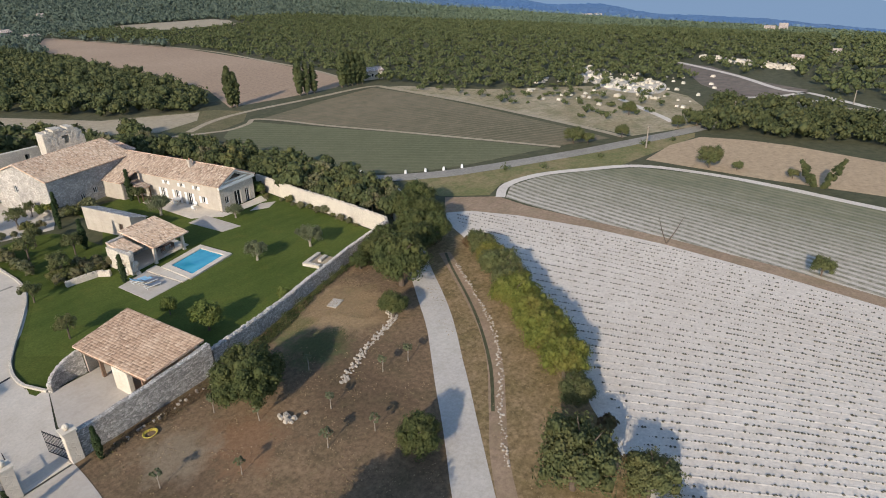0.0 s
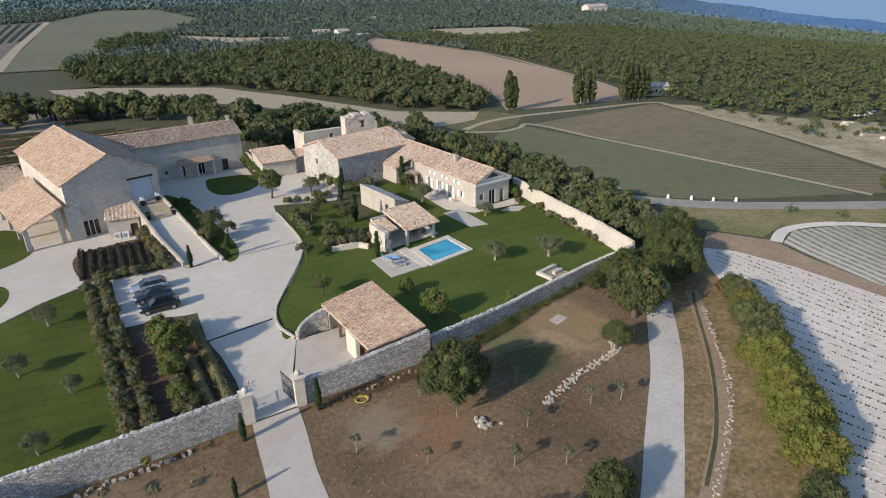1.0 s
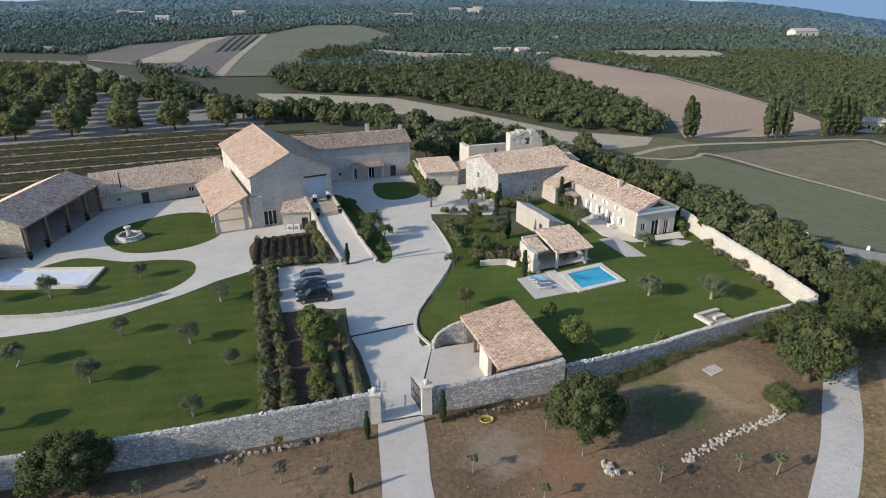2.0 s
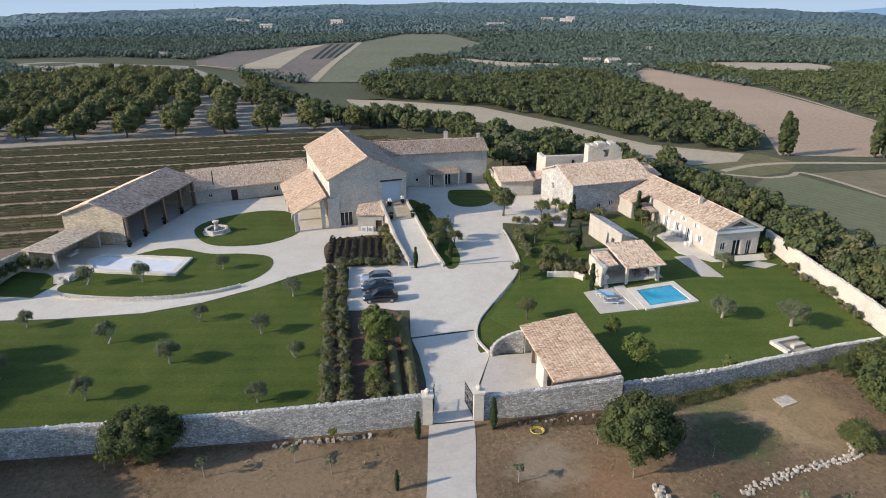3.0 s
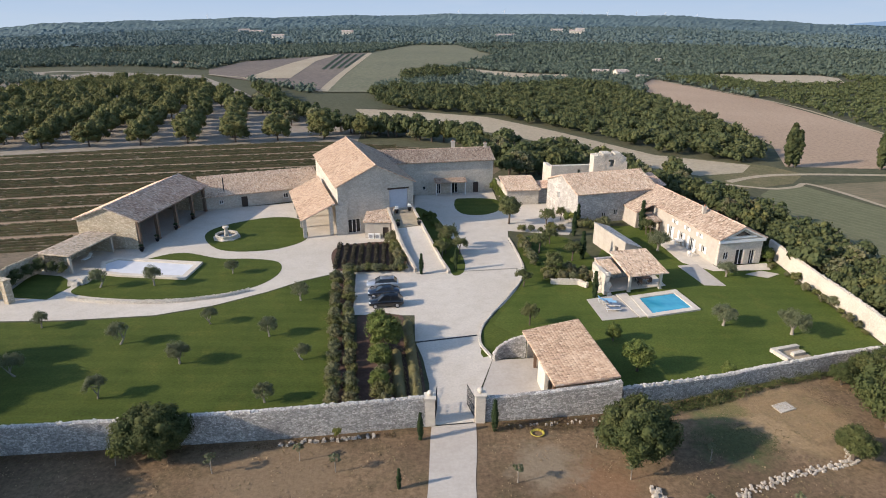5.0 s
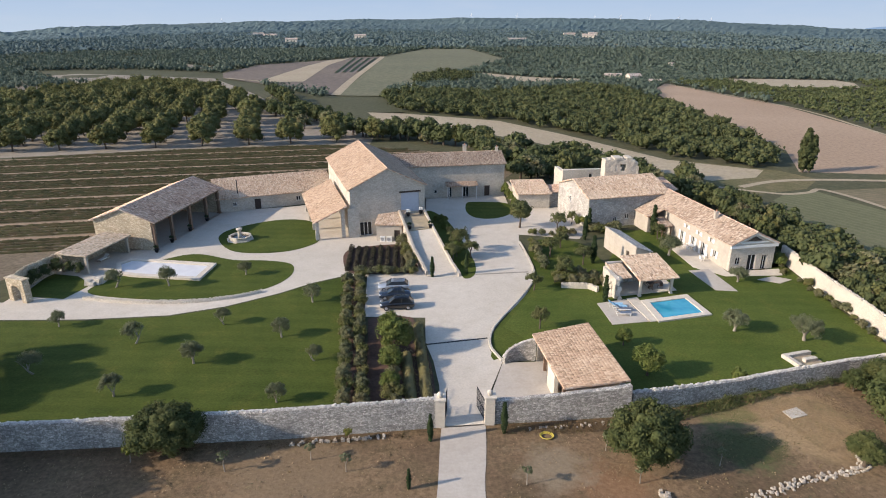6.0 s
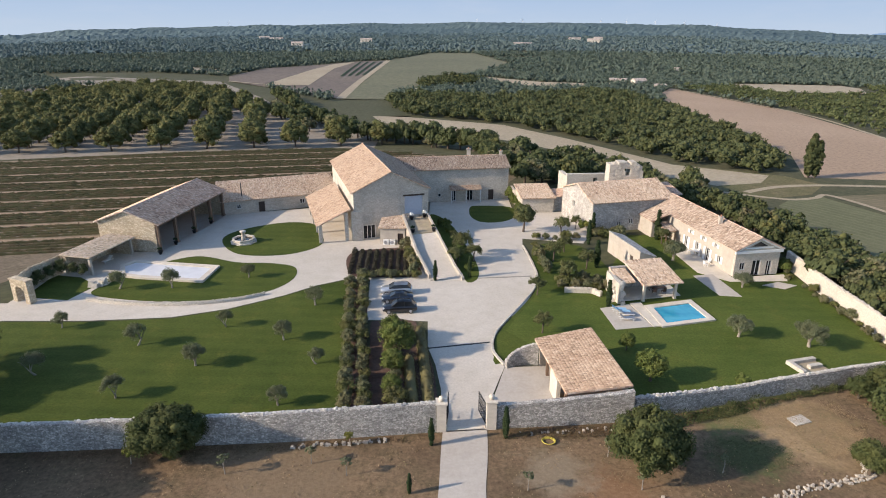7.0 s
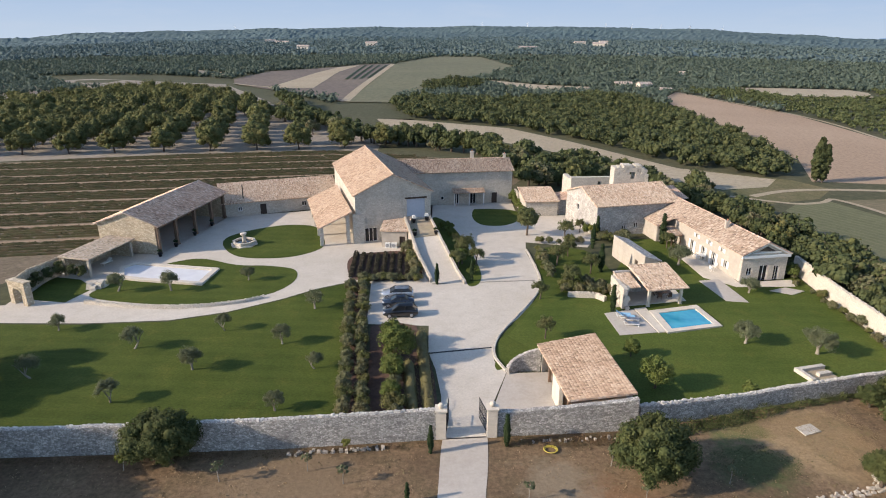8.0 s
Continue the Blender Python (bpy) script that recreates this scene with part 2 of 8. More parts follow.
def dry_mat(name):
    """Bare soil and dry grass, with a golden, a green and some reddish patches of growth."""
    m = ground_mat(name, (0.13, 0.088, 0.052), (0.228, 0.155, 0.09), (0.085, 0.068, 0.036), 0.1, 2.2, mid=0.4, bump=0.6, grain=0.75)
    nt = m.node_tree
    bs = nt.nodes["Principled BSDF"]
    col = bs.inputs["Base Color"].links[0].from_socket
    p = pos_of(nt)
    rag = math_(nt, "MULTIPLY", math_(nt, "SUBTRACT", noise_(nt, p, 0.5, 5, 0.7), 0.5), 9.0)
    fine = ramp(nt, noise_(nt, p, 3.0, 4, 0.75), 0.3, 0.7)
    for cx, cy, r, a, b in ((33.5, 46.6, 5.2, (0.24, 0.165, 0.085), (0.38, 0.27, 0.15)), (27.6, 48.2, 2.2, (0.12, 0.12, 0.045), (0.22, 0.19, 0.08)), (26.8, 43.0, 2.9, (0.06, 0.075, 0.03), (0.11, 0.125, 0.05)),
                            (13.5, 37.5, 3.2, (0.17, 0.095, 0.05), (0.26, 0.155, 0.085)), (-13, 40.5, 5.0, (0.15, 0.106, 0.064), (0.235, 0.168, 0.1)), (9.5, 40.5, 2.5, (0.19, 0.15, 0.1), (0.27, 0.21, 0.14))):
        d = nd(nt, "ShaderNodeVectorMath", {0: p, 1: (cx, cy, 0.0)}, operation="DISTANCE").outputs["Value"]
        f = ramp(nt, math_(nt, "ADD", d, rag), r + 1.2, r - 1.2)
        col = mixc(nt, math_(nt, "MULTIPLY", f, 0.85), col, mixc(nt, fine, a, b))
    nt.links.new(col, bs.inputs["Base Color"])
    return m


M = {}
M["scrub"] = ground_mat("scrub_ground", (0.07, 0.072, 0.038), (0.092, 0.088, 0.05), (0.055, 0.06, 0.03), 0.02, 0.6)
M["dry"] = dry_mat("dry_grass_soil")
M["rough"] = ground_mat("rough_grass", (0.115, 0.108, 0.05), (0.165, 0.135, 0.072), (0.085, 0.088, 0.038), 0.12, 1.8)
M["roadgrass"] = ground_mat("roadside_grass", (0.16, 0.155, 0.062), (0.24, 0.19, 0.095), (0.12, 0.13, 0.048), 0.12, 1.8)
M["gravel"] = ground_mat("pale_gravel", (0.48, 0.428, 0.355), (0.54, 0.487, 0.412), (0.44, 0.388, 0.315), 0.05, 4.0, bump=0.08, grain=0.25)
M["concrete"] = ground_mat("pale_concrete", (0.42, 0.375, 0.32), (0.46, 0.415, 0.355), (0.39, 0.345, 0.29), 0.1, 3.0, bump=0.03, grain=0.15)
M["lane"] = ground_mat("lane_gravel", (0.44, 0.4, 0.35), (0.49, 0.45, 0.39), (0.4, 0.36, 0.3), 0.1, 3.0, bump=0.1, grain=0.25)
M["verge"] = ground_mat("verge_grass", (0.22, 0.155, 0.078), (0.17, 0.128, 0.058), (0.3, 0.21, 0.12), 0.2, 2.0, bump=0.6, grain=0.8)
M["lawn"] = lawn_mat("mown_lawn")
# The same lawn in a lighter green, for the pool side.
M["pool_lawn"] = lawn_mat("lighter_lawn", (0.056, 0.08, 0.015), (0.09, 0.112, 0.023))
M["scrubslope"] = ground_mat("stony_scrub_slope", (0.27, 0.22, 0.13), (0.36, 0.3, 0.2), (0.14, 0.14, 0.062), 0.08, 1.2, mid=0.25)
M["plough"] = ground_mat("pinkish_ploughed_soil", (0.32, 0.23, 0.155), (0.37, 0.27, 0.185), (0.29, 0.205, 0.14), 0.02, 1.0, bump=0.2)
M["tan"] = ground_mat("tan_ploughed_soil", (0.38, 0.28, 0.175), (0.43, 0.325, 0.205), (0.34, 0.25, 0.155), 0.02, 1.0, bump=0.2)
M["tan2"] = ground_mat("stubble_field", (0.33, 0.27, 0.19), (0.37, 0.31, 0.22), (0.27, 0.23, 0.14), 0.02, 1.0)
M["orchard_soil"] = ground_mat("orchard_soil", (0.25, 0.212, 0.168), (0.3, 0.256, 0.205), (0.16, 0.145, 0.095), 0.03, 1.0)
M["white_soil"] = ground_mat("white_stony_soil", (0.545, 0.485, 0.41), (0.605, 0.545, 0.465), (0.48, 0.42, 0.345), 0.04, 3.0, grain=0.3)
M["lavender_rows"] = lavender_mat("lavender_field", (0.2, 1), 1.3)
M["path"] = ground_mat("beaten_earth", (0.27, 0.19, 0.125), (0.32, 0.23, 0.155), (0.22, 0.17, 0.1), 0.1, 2.0)
M["green_rows"] = rows_mat("green_lavender_field", (0.135, 0.134, 0.076), (0.165, 0.158, 0.09), (0.098, 0.106, 0.055), (-0.6, 1), 1.8, 0.5, (0.3, 0.65), soft=0.25)
M["brown_rows"] = rows_mat("brown_lavender_field", (0.15, 0.13, 0.08), (0.215, 0.17, 0.108), (0.095, 0.093, 0.053), (1, -0.55), 1.8, 0.4, (0.35, 0.7), soft=0.25)
M["vine_soil"] = ground_mat("vineyard_soil", (0.15, 0.118, 0.08), (0.19, 0.15, 0.104), (0.115, 0.095, 0.058), 0.05, 1.5)
M["asphalt"] = ground_mat("worn_asphalt", (0.25, 0.23, 0.195), (0.29, 0.265, 0.225), (0.21, 0.195, 0.16), 0.1, 3.0, bump=0.05)
M["bedsoil"] = ground_mat("bed_soil", (0.09, 0.055, 0.04), (0.12, 0.075, 0.055), (0.07, 0.045, 0.035), 0.3, 3.0)
M["far_brown"] = ground_mat("far_brown_field", (0.145, 0.118, 0.097), (0.18, 0.145, 0.112), (0.13, 0.11, 0.094), 0.008, 0.3)
M["far_green"] = ground_mat("far_green_field", (0.125, 0.128, 0.076), (0.15, 0.147, 0.088), (0.165, 0.147, 0.1), 0.008, 0.3)
M["rock"] = ground_mat("white_rock", (0.6, 0.55, 0.47), (0.5, 0.45, 0.37), (0.25, 0.22, 0.15), 0.06, 1.0, bump=0.6)
M["rubble"] = stone_mat("rubble_limestone", (0.27, 0.25, 0.22), (0.66, 0.615, 0.55), (0.2, 0.185, 0.16), 0.24, 0.7)
M["coping"] = stone_mat("coping_limestone", (0.5, 0.465, 0.41), (0.68, 0.635, 0.57), (0.42, 0.39, 0.335), 0.26, 0.4)
M["palewall"] = stone_mat("pale_limestone_wall", (0.52, 0.465, 0.38), (0.62, 0.56, 0.47), (0.42, 0.375, 0.3), 0.22, 0.45, 0.3)
M["house"] = stone_mat("limestone_wall", (0.45, 0.405, 0.335), (0.575, 0.52, 0.435), (0.41, 0.365, 0.295), 0.32, 0.35, 0.45, 0.05)
M["fieldstone"] = stone_mat("warm_field_stone", (0.42, 0.34, 0.235), (0.66, 0.565, 0.42), (0.34, 0.28, 0.195), 0.36, 0.7, 0.3, 0.06)
M["render"] = plaster_mat("lime_render", (0.39, 0.345, 0.288), (0.45, 0.4, 0.335), (0.33, 0.288, 0.236), 0.5)
M["dressed"] = plaster_mat("dressed_stone", (0.53, 0.47, 0.385), (0.6, 0.54, 0.445), (0.43, 0.375, 0.3), 0.45)
M["ashlar"] = stone_mat("old_grey_stone", (0.35, 0.325, 0.29), (0.6, 0.56, 0.5), (0.32, 0.295, 0.26), 0.34, 0.55, 0.6, 0.05)
M["tile"] = tile_mat("canal_tile", (0.46, 0.29, 0.2), (0.58, 0.4, 0.29), (0.68, 0.54, 0.42), (0.26, 0.18, 0.14))
M["tile_old"] = tile_mat("aged_canal_tile", (0.36, 0.28, 0.23), (0.46, 0.37, 0.31), (0.62, 0.55, 0.47), (0.19, 0.15, 0.13))
M["tile_pale"] = tile_mat("pale_canal_tile", (0.52, 0.34, 0.23), (0.62, 0.44, 0.31), (0.74, 0.6, 0.47), (0.3, 0.2, 0.14))
# Lighter copy of the canal tile, with sunlight put into its base colour.
M["tile_sun"] = tile_mat("sunlit_canal_tile", (0.56, 0.37, 0.25), (0.66, 0.47, 0.33), (0.74, 0.6, 0.47), (0.34, 0.22, 0.16))
M["tile_straw"] = tile_mat("straw_canal_tile", (0.5, 0.4, 0.28), (0.6, 0.49, 0.35), (0.7, 0.58, 0.44), (0.3, 0.23, 0.16))
M["wood"] = plain_mat("weathered_timber", (0.2, 0.13, 0.085), (0.14, 0.09, 0.06), 0.8, 0, 4.0, 0.3)
M["darkwood"] = plain_mat("dark_timber", (0.06, 0.04, 0.03), (0.045, 0.03, 0.022), 0.7)
M["greydoor"] = plain_mat("grey_painted_door", (0.42, 0.45, 0.5), (0.38, 0.41, 0.46), 0.6)
M["white"] = plain_mat("white_paint", (0.7, 0.69, 0.66), (0.64, 0.63, 0.6), 0.5)
M["glass"] = plain_mat("window_glass", (0.012, 0.014, 0.017), (0.018, 0.02, 0.023), 0.12, 0, 1.0, 0.0, 0.4)
M["iron"] = plain_mat("dark_iron", (0.03, 0.03, 0.032), None, 0.5, 0.8)
M["zinc"] = plain_mat("zinc_metal", (0.45, 0.46, 0.48), None, 0.45, 0.9)
M["bark"] = plain_mat("bark", (0.12, 0.09, 0.065), (0.08, 0.06, 0.045), 0.9, 0, 6.0, 0.6)
M["palebark"] = plain_mat("pale_bark", (0.3, 0.26, 0.21), (0.22, 0.19, 0.15), 0.9, 0, 6.0, 0.6)
M["terracotta"] = plain_mat("terracotta", (0.4, 0.2, 0.12), None, 0.8)
M["rubber"] = plain_mat("rubber", (0.02, 0.02, 0.02), None, 0.8)
M["bluecloth"] = plain_mat("blue_cloth", (0.3, 0.52, 0.68), None, 0.9)
M["yellow"] = plain_mat("yellow_hose", (0.62, 0.5, 0.08), None, 0.6)
M["boulder"] = plain_mat("pale_boulder", (0.45, 0.4, 0.33), (0.3, 0.26, 0.21), 0.9, 0, 3.0, 0.6)
M["silver"] = plain_mat("silver_car_paint", (0.5, 0.53, 0.56), None, 0.3, 0.6, 1.0, 0.0, 0.5, 0.6)
M["navy"] = plain_mat("dark_blue_car_paint", (0.02, 0.03, 0.05), None, 0.25, 0.3, 1.0, 0.0, 0.5, 0.8)
M["black"] = plain_mat("black_car_paint", (0.012, 0.013, 0.016), None, 0.25, 0.2, 1.0, 0.0, 0.5, 0.8)
M["water"] = water_mat("pool_water")
M["cover"] = plain_mat("pale_pool_cover", (0.6, 0.6, 0.6), (0.54, 0.54, 0.55), 0.5, 0, 0.6, 0.02)
M["mound"] = leaf_mat("ornamental_grass", (0.14, 0.122, 0.056), (0.21, 0.185, 0.09), (0.17, 0.155, 0.066), 0.3)
M["olive"] = leaf_mat("olive_leaf", (0.105, 0.12, 0.064), (0.18, 0.193, 0.108), (0.145, 0.152, 0.08), 0.35)
M["oak"] = leaf_mat("oak_leaf", (0.045, 0.06, 0.022), (0.09, 0.105, 0.036), (0.105, 0.11, 0.038))
M["holm"] = leaf_mat("holm_oak_leaf", (0.048, 0.063, 0.026), (0.088, 0.103, 0.042), (0.11, 0.117, 0.046))
M["lime"] = leaf_mat("bright_leaf", (0.105, 0.122, 0.026), (0.178, 0.19, 0.042), (0.17, 0.152, 0.04))
M["fresh"] = leaf_mat("fresh_green_leaf", (0.085, 0.115, 0.03), (0.15, 0.175, 0.046), (0.13, 0.14, 0.04), 0.3)
M["shrub"] = leaf_mat("shrub_leaf", (0.1, 0.11, 0.055), (0.19, 0.19, 0.1), (0.18, 0.155, 0.08), 0.3)
M["hedge"] = leaf_mat("hedge_leaf", (0.095, 0.105, 0.035), (0.165, 0.165, 0.06), (0.16, 0.14, 0.055), 0.3)
M["bedrow"] = leaf_mat("dark_bed_plant", (0.045, 0.04, 0.028), (0.085, 0.072, 0.05), (0.06, 0.058, 0.036), 0.2)
M["fruit"] = leaf_mat("fruit_leaf", (0.075, 0.09, 0.035), (0.135, 0.145, 0.06), (0.14, 0.135, 0.055), 0.3)
M["east_leaf"] = leaf_mat("scrub_oak_leaf", (0.062, 0.081, 0.034), (0.11, 0.126, 0.05), (0.124, 0.132, 0.057), 0.25)
M["orchard"] = leaf_mat("orchard_leaf", (0.076, 0.088, 0.033), (0.145, 0.15, 0.054), (0.16, 0.145, 0.054), 0.3)
M["cypress"] = leaf_mat("cypress_leaf", (0.02, 0.035, 0.014), (0.035, 0.055, 0.02), (0.04, 0.055, 0.02), 0.1)
M["wood_leaf"] = leaf_mat("woodland_leaf", (0.036, 0.048, 0.021), (0.078, 0.09, 0.036), (0.1, 0.102, 0.04), 0.15)
# Distant woods and hills: aerial haze is painted into these base colours.
M["mid_haze_leaf"] = leaf_mat("hazy_woodland_leaf", (0.056, 0.08, 0.062), (0.094, 0.119, 0.088), (0.098, 0.117, 0.085), 0.2, (0.1, 0.13, 0.082))
M["far_haze_leaf"] = leaf_mat("hazy_far_woodland", (0.066, 0.097, 0.096), (0.092, 0.123, 0.115), (0.094, 0.122, 0.11), 0.1, (0.1, 0.16, 0.21))
M["haze_hill"] = ground_mat("hazy_wooded_hill", (0.08, 0.118, 0.12), (0.102, 0.139, 0.134), (0.07, 0.104, 0.108), 0.0015, 0.06, mid=0.012, bump=0.0)
nt = M["haze_hill"].node_tree
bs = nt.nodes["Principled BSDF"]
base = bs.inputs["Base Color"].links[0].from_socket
# Deeper blue haze, also in the colour, over the eastern valley.
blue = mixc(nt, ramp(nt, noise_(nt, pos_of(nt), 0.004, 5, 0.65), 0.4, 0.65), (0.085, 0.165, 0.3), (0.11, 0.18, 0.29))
nt.links.new(mixc(nt, valley_haze(nt, pos_of(nt)), base, blue), bs.inputs["Base Color"])
M["tuft"] = leaf_mat("lavender_tuft", (0.1, 0.094, 0.07), (0.165, 0.152, 0.115), (0.1, 0.096, 0.07))
M["drygrass"] = leaf_mat("dry_grass_blade", (0.26, 0.18, 0.1), (0.36, 0.26, 0.15), (0.17, 0.15, 0.07))
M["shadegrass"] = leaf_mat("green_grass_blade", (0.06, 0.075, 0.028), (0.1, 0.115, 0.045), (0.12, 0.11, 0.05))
M["vine"] = leaf_mat("vine_leaf", (0.046, 0.05, 0.022), (0.08, 0.076, 0.034), (0.1, 0.074, 0.04))
M["redshrub"] = leaf_mat("brown_shrub_leaf", (0.11, 0.075, 0.04), (0.16, 0.1, 0.055), (0.1, 0.09, 0.04))

# ---------------------------------------------------------------- building helpers
ORG = {}


def thing(name, loc, label, category, group="", kind=""):
    ob = new(name)
    ob.location = loc
    ob.empty_display_size = 0.3
    ORG[ob] = Vector(loc)
    return tagged(ob, label, category, group, kind)


def finish(bm, name):
    bmesh.ops.recalc_face_normals(bm, faces=bm.faces[:])
    me = bpy.data.meshes.new(name)
    bm.to_mesh(me)
    bm.free()
    return me


def part(name, bm, material, parent, label="", kind="", smooth=False):
    """Links a bmesh, in world places, as one mesh object under a thing or a part."""
    org = ORG[parent]
    bmesh.ops.translate(bm, verts=bm.verts[:], vec=-org)
    me = finish(bm, name)
    me.materials.append(material)
    if smooth:
        me.polygons.foreach_set("use_smooth", [True] * len(me.polygons))
    ob = new(name, me)
    ob.parent = parent
    ORG[ob] = org
    if name.endswith("roof") and SLABS:
        TILED.append((parent, SLABS[0], material))
    return tagged(ob, label, kind=kind)


def solo(name, bm, material, label, category, group="", kind="", smooth=False):
    me = finish(bm, name)
    me.materials.append(material)
    if smooth:
        me.polygons.foreach_set("use_smooth", [True] * len(me.polygons))
    return tagged(new(name, me), label, category, group, kind)


class Fr:
    """A plan frame: a along A to B, b to the left of it (into the building), z up."""

    def __init__(self, A, B):
        self.A = Vector((A[0], A[1]))
        d = Vector((B[0], B[1])) - self.A
        self.len = d.length
        self.u = d / self.len
        self.v = Vector((-self.u.y, self.u.x))

    def p(self, a, b, z):
        q = self.A + self.u * a + self.v * b
        return Vector((q.x, q.y, z))


def fbox(bm, F, a0, a1, b0, b1, z0, z1, bevel=0.0):
    vs = [bm.verts.new(F.p(a, b, z)) for z in (z0, z1) for a, b in ((a0, b0), (a1, b0), (a1, b1), (a0, b1))]
    for f in ((0, 3, 2, 1), (4, 5, 6, 7), (0, 1, 5, 4), (1, 2, 6, 5), (2, 3, 7, 6), (3, 0, 4, 7)):
        bm.faces.new([vs[i] for i in f])
    return vs


W = Fr((0, 0), (1, 0))


def prism(bm, pts, z0, z1):
    """A flat-sided body over a plan polygon; z0 and z1 may be functions of the place."""
    def h(z, p):
        return z(*p) if callable(z) else z
    lo = [bm.verts.new((p[0], p[1], h(z0, p))) for p in pts]
    hi = [bm.verts.new((p[0], p[1], h(z1, p))) for p in pts]
    bm.faces.new(lo[::-1])
    bm.faces.new(hi)
    n = len(pts)
    for i in range(n):
        bm.faces.new((lo[i], lo[(i + 1) % n], hi[(i + 1) % n], hi[i]))


SLABS, TILED = [], []


def slab(bm, c, th, uv=True):
    """A roof slope from its corners (eave left, eave right, top right, top left), th thick, with u and v in metres."""
    c = [Vector(p) for p in c]
    n = (c[1] - c[0]).cross(c[3] - c[0]).normalized()
    if n.z < 0:
        n = -n
    SLABS[:] = [[p + n * th for p in c]]
    lo = [bm.verts.new(p) for p in c]
    hi = [bm.verts.new(p + n * th) for p in c]
    faces = [bm.faces.new(lo[::-1]), bm.faces.new(hi)]
    for i in range(4):
        faces.append(bm.faces.new((lo[i], lo[(i + 1) % 4], hi[(i + 1) % 4], hi[i])))
    lay = bm.loops.layers.uv.verify()
    ud = (c[1] - c[0]).normalized()
    vd = n.cross(ud).normalized()
    for f in faces:
        for lp in f.loops:
            q = lp.vert.co - c[0]
            lp[lay].uv = (q.dot(ud) + 50, q.dot(vd) + 50)


def tube(bm, a, b, r0, r1=None, seg=8):
    a, b = Vector(a), Vector(b)
    r1 = r0 if r1 is None else r1
    d = (b - a).normalized()
    x = d.orthogonal().normalized()
    y = d.cross(x)
    ra = [bm.verts.new(a + (x * math.cos(t) + y * math.sin(t)) * r0) for t in [2 * math.pi * i / seg for i in range(seg)]]
    rb = [bm.verts.new(b + (x * math.cos(t) + y * math.sin(t)) * r1) for t in [2 * math.pi * i / seg for i in range(seg)]]
    for i in range(seg):
        bm.faces.new((ra[i], ra[(i + 1) % seg], rb[(i + 1) % seg], rb[i]))
    bm.faces.new(ra[::-1])
    bm.faces.new(rb)


def lathe(bm, centre, profile, seg=16):
    """A turned body: profile of (radius, height) from the foot up."""
    rings = []
    for r, z in profile:
        rings.append([bm.verts.new((centre[0] + r * math.cos(2 * math.pi * i / seg), centre[1] + r * math.sin(2 * math.pi * i / seg), centre[2] + z)) for i in range(seg)])
    for a, b in zip(rings, rings[1:]):
        for i in range(seg):
            bm.faces.new((a[i], a[(i + 1) % seg], b[(i + 1) % seg], b[i]))
    bm.faces.new(rings[0][::-1])
    bm.faces.new(rings[-1])


def smooth_ring(pts, n=6, closed=True):
    """A rounded outline through the given plan points."""
    out, m = [], len(pts)
    for i in range(m if closed else m - 1):
        p0, p1, p2, p3 = (Vector(pts[(i + k) % m] if closed else pts[min(max(i + k, 0), m - 1)]) for k in (-1, 0, 1, 2))
        for j in range(n):
            t = j / n
            q = 0.5 * ((2 * p1) + (p2 - p0) * t + (2 * p0 - 5 * p1 + 4 * p2 - p3) * t * t + (3 * p1 - p0 - 3 * p2 + p3) * t ** 3)
            out.append((q.x, q.y))
    if not closed:
        out.append(tuple(pts[-1]))
    return out


# ---------------------------------------------------------------- terrain
EDGE = ((-180, -40), (-60, -60), (-45, -40), (-34.4, -21), (-27, 10), (-18.5, 37), (-9, 59), (0.8, 68), (10.6, 70), (20, 58), (28, 28), (34.5, 0), (40, -45), (45, -95), (52, -170), (61, -245), (70, -310), (80, -350), (90, -400), (120, -300), (180, -40))


def edge_height(az):
    for (a0, z0), (a1, z1) in zip(EDGE, EDGE[1:]):
        if a0 <= az <= a1:
            return z0 + (z1 - z0) * (az - a0) / (a1 - a0)
    return 0.0


def height(x, y):
    r = math.hypot(x, y)
    if r < 320:
        return 0.0
    s = (r - 320) / 4080
    roll = noise.noise((x / 900, y / 900, 0.3)) * 30 + noise.noise((x / 300, y / 300, 1.3)) * 8
    e = edge_height(math.degrees(math.atan2(x, y)))
    return e * s ** (1.7 if e > 0 else 1.0) + roll * min(1.0, s * 2.0) ** 2 * max(0.0, 1 - s * 0.8)


def build_ground():
    bm = bmesh.new()
    radii = [0, 60, 150, 240, 320] + [320 * (4400 / 320) ** (i / 34) for i in range(1, 35)]
    seg = 180
    rings = []
    for r in radii[1:]:
        sink = min(45.0, max(0.0, r - 1050) * 0.08)
        rings.append([bm.verts.new((r * math.sin(2 * math.pi * i / seg), r * math.cos(2 * math.pi * i / seg), height(r * math.sin(2 * math.pi * i / seg), r * math.cos(2 * math.pi * i / seg)) - sink)) for i in range(seg)])
    c = bm.verts.new((0, 0, 0))
    for i in range(seg):
        bm.faces.new((c, rings[0][i], rings[0][(i + 1) % seg]))
        for a, b in zip(rings, rings[1:]):
            bm.faces.new((a[i], b[i], b[(i + 1) % seg], a[(i + 1) % seg]))
    return solo("ground", bm, M["scrub"], "dry scrubby ground reaching to the horizon", "ground", kind="structure", smooth=True)


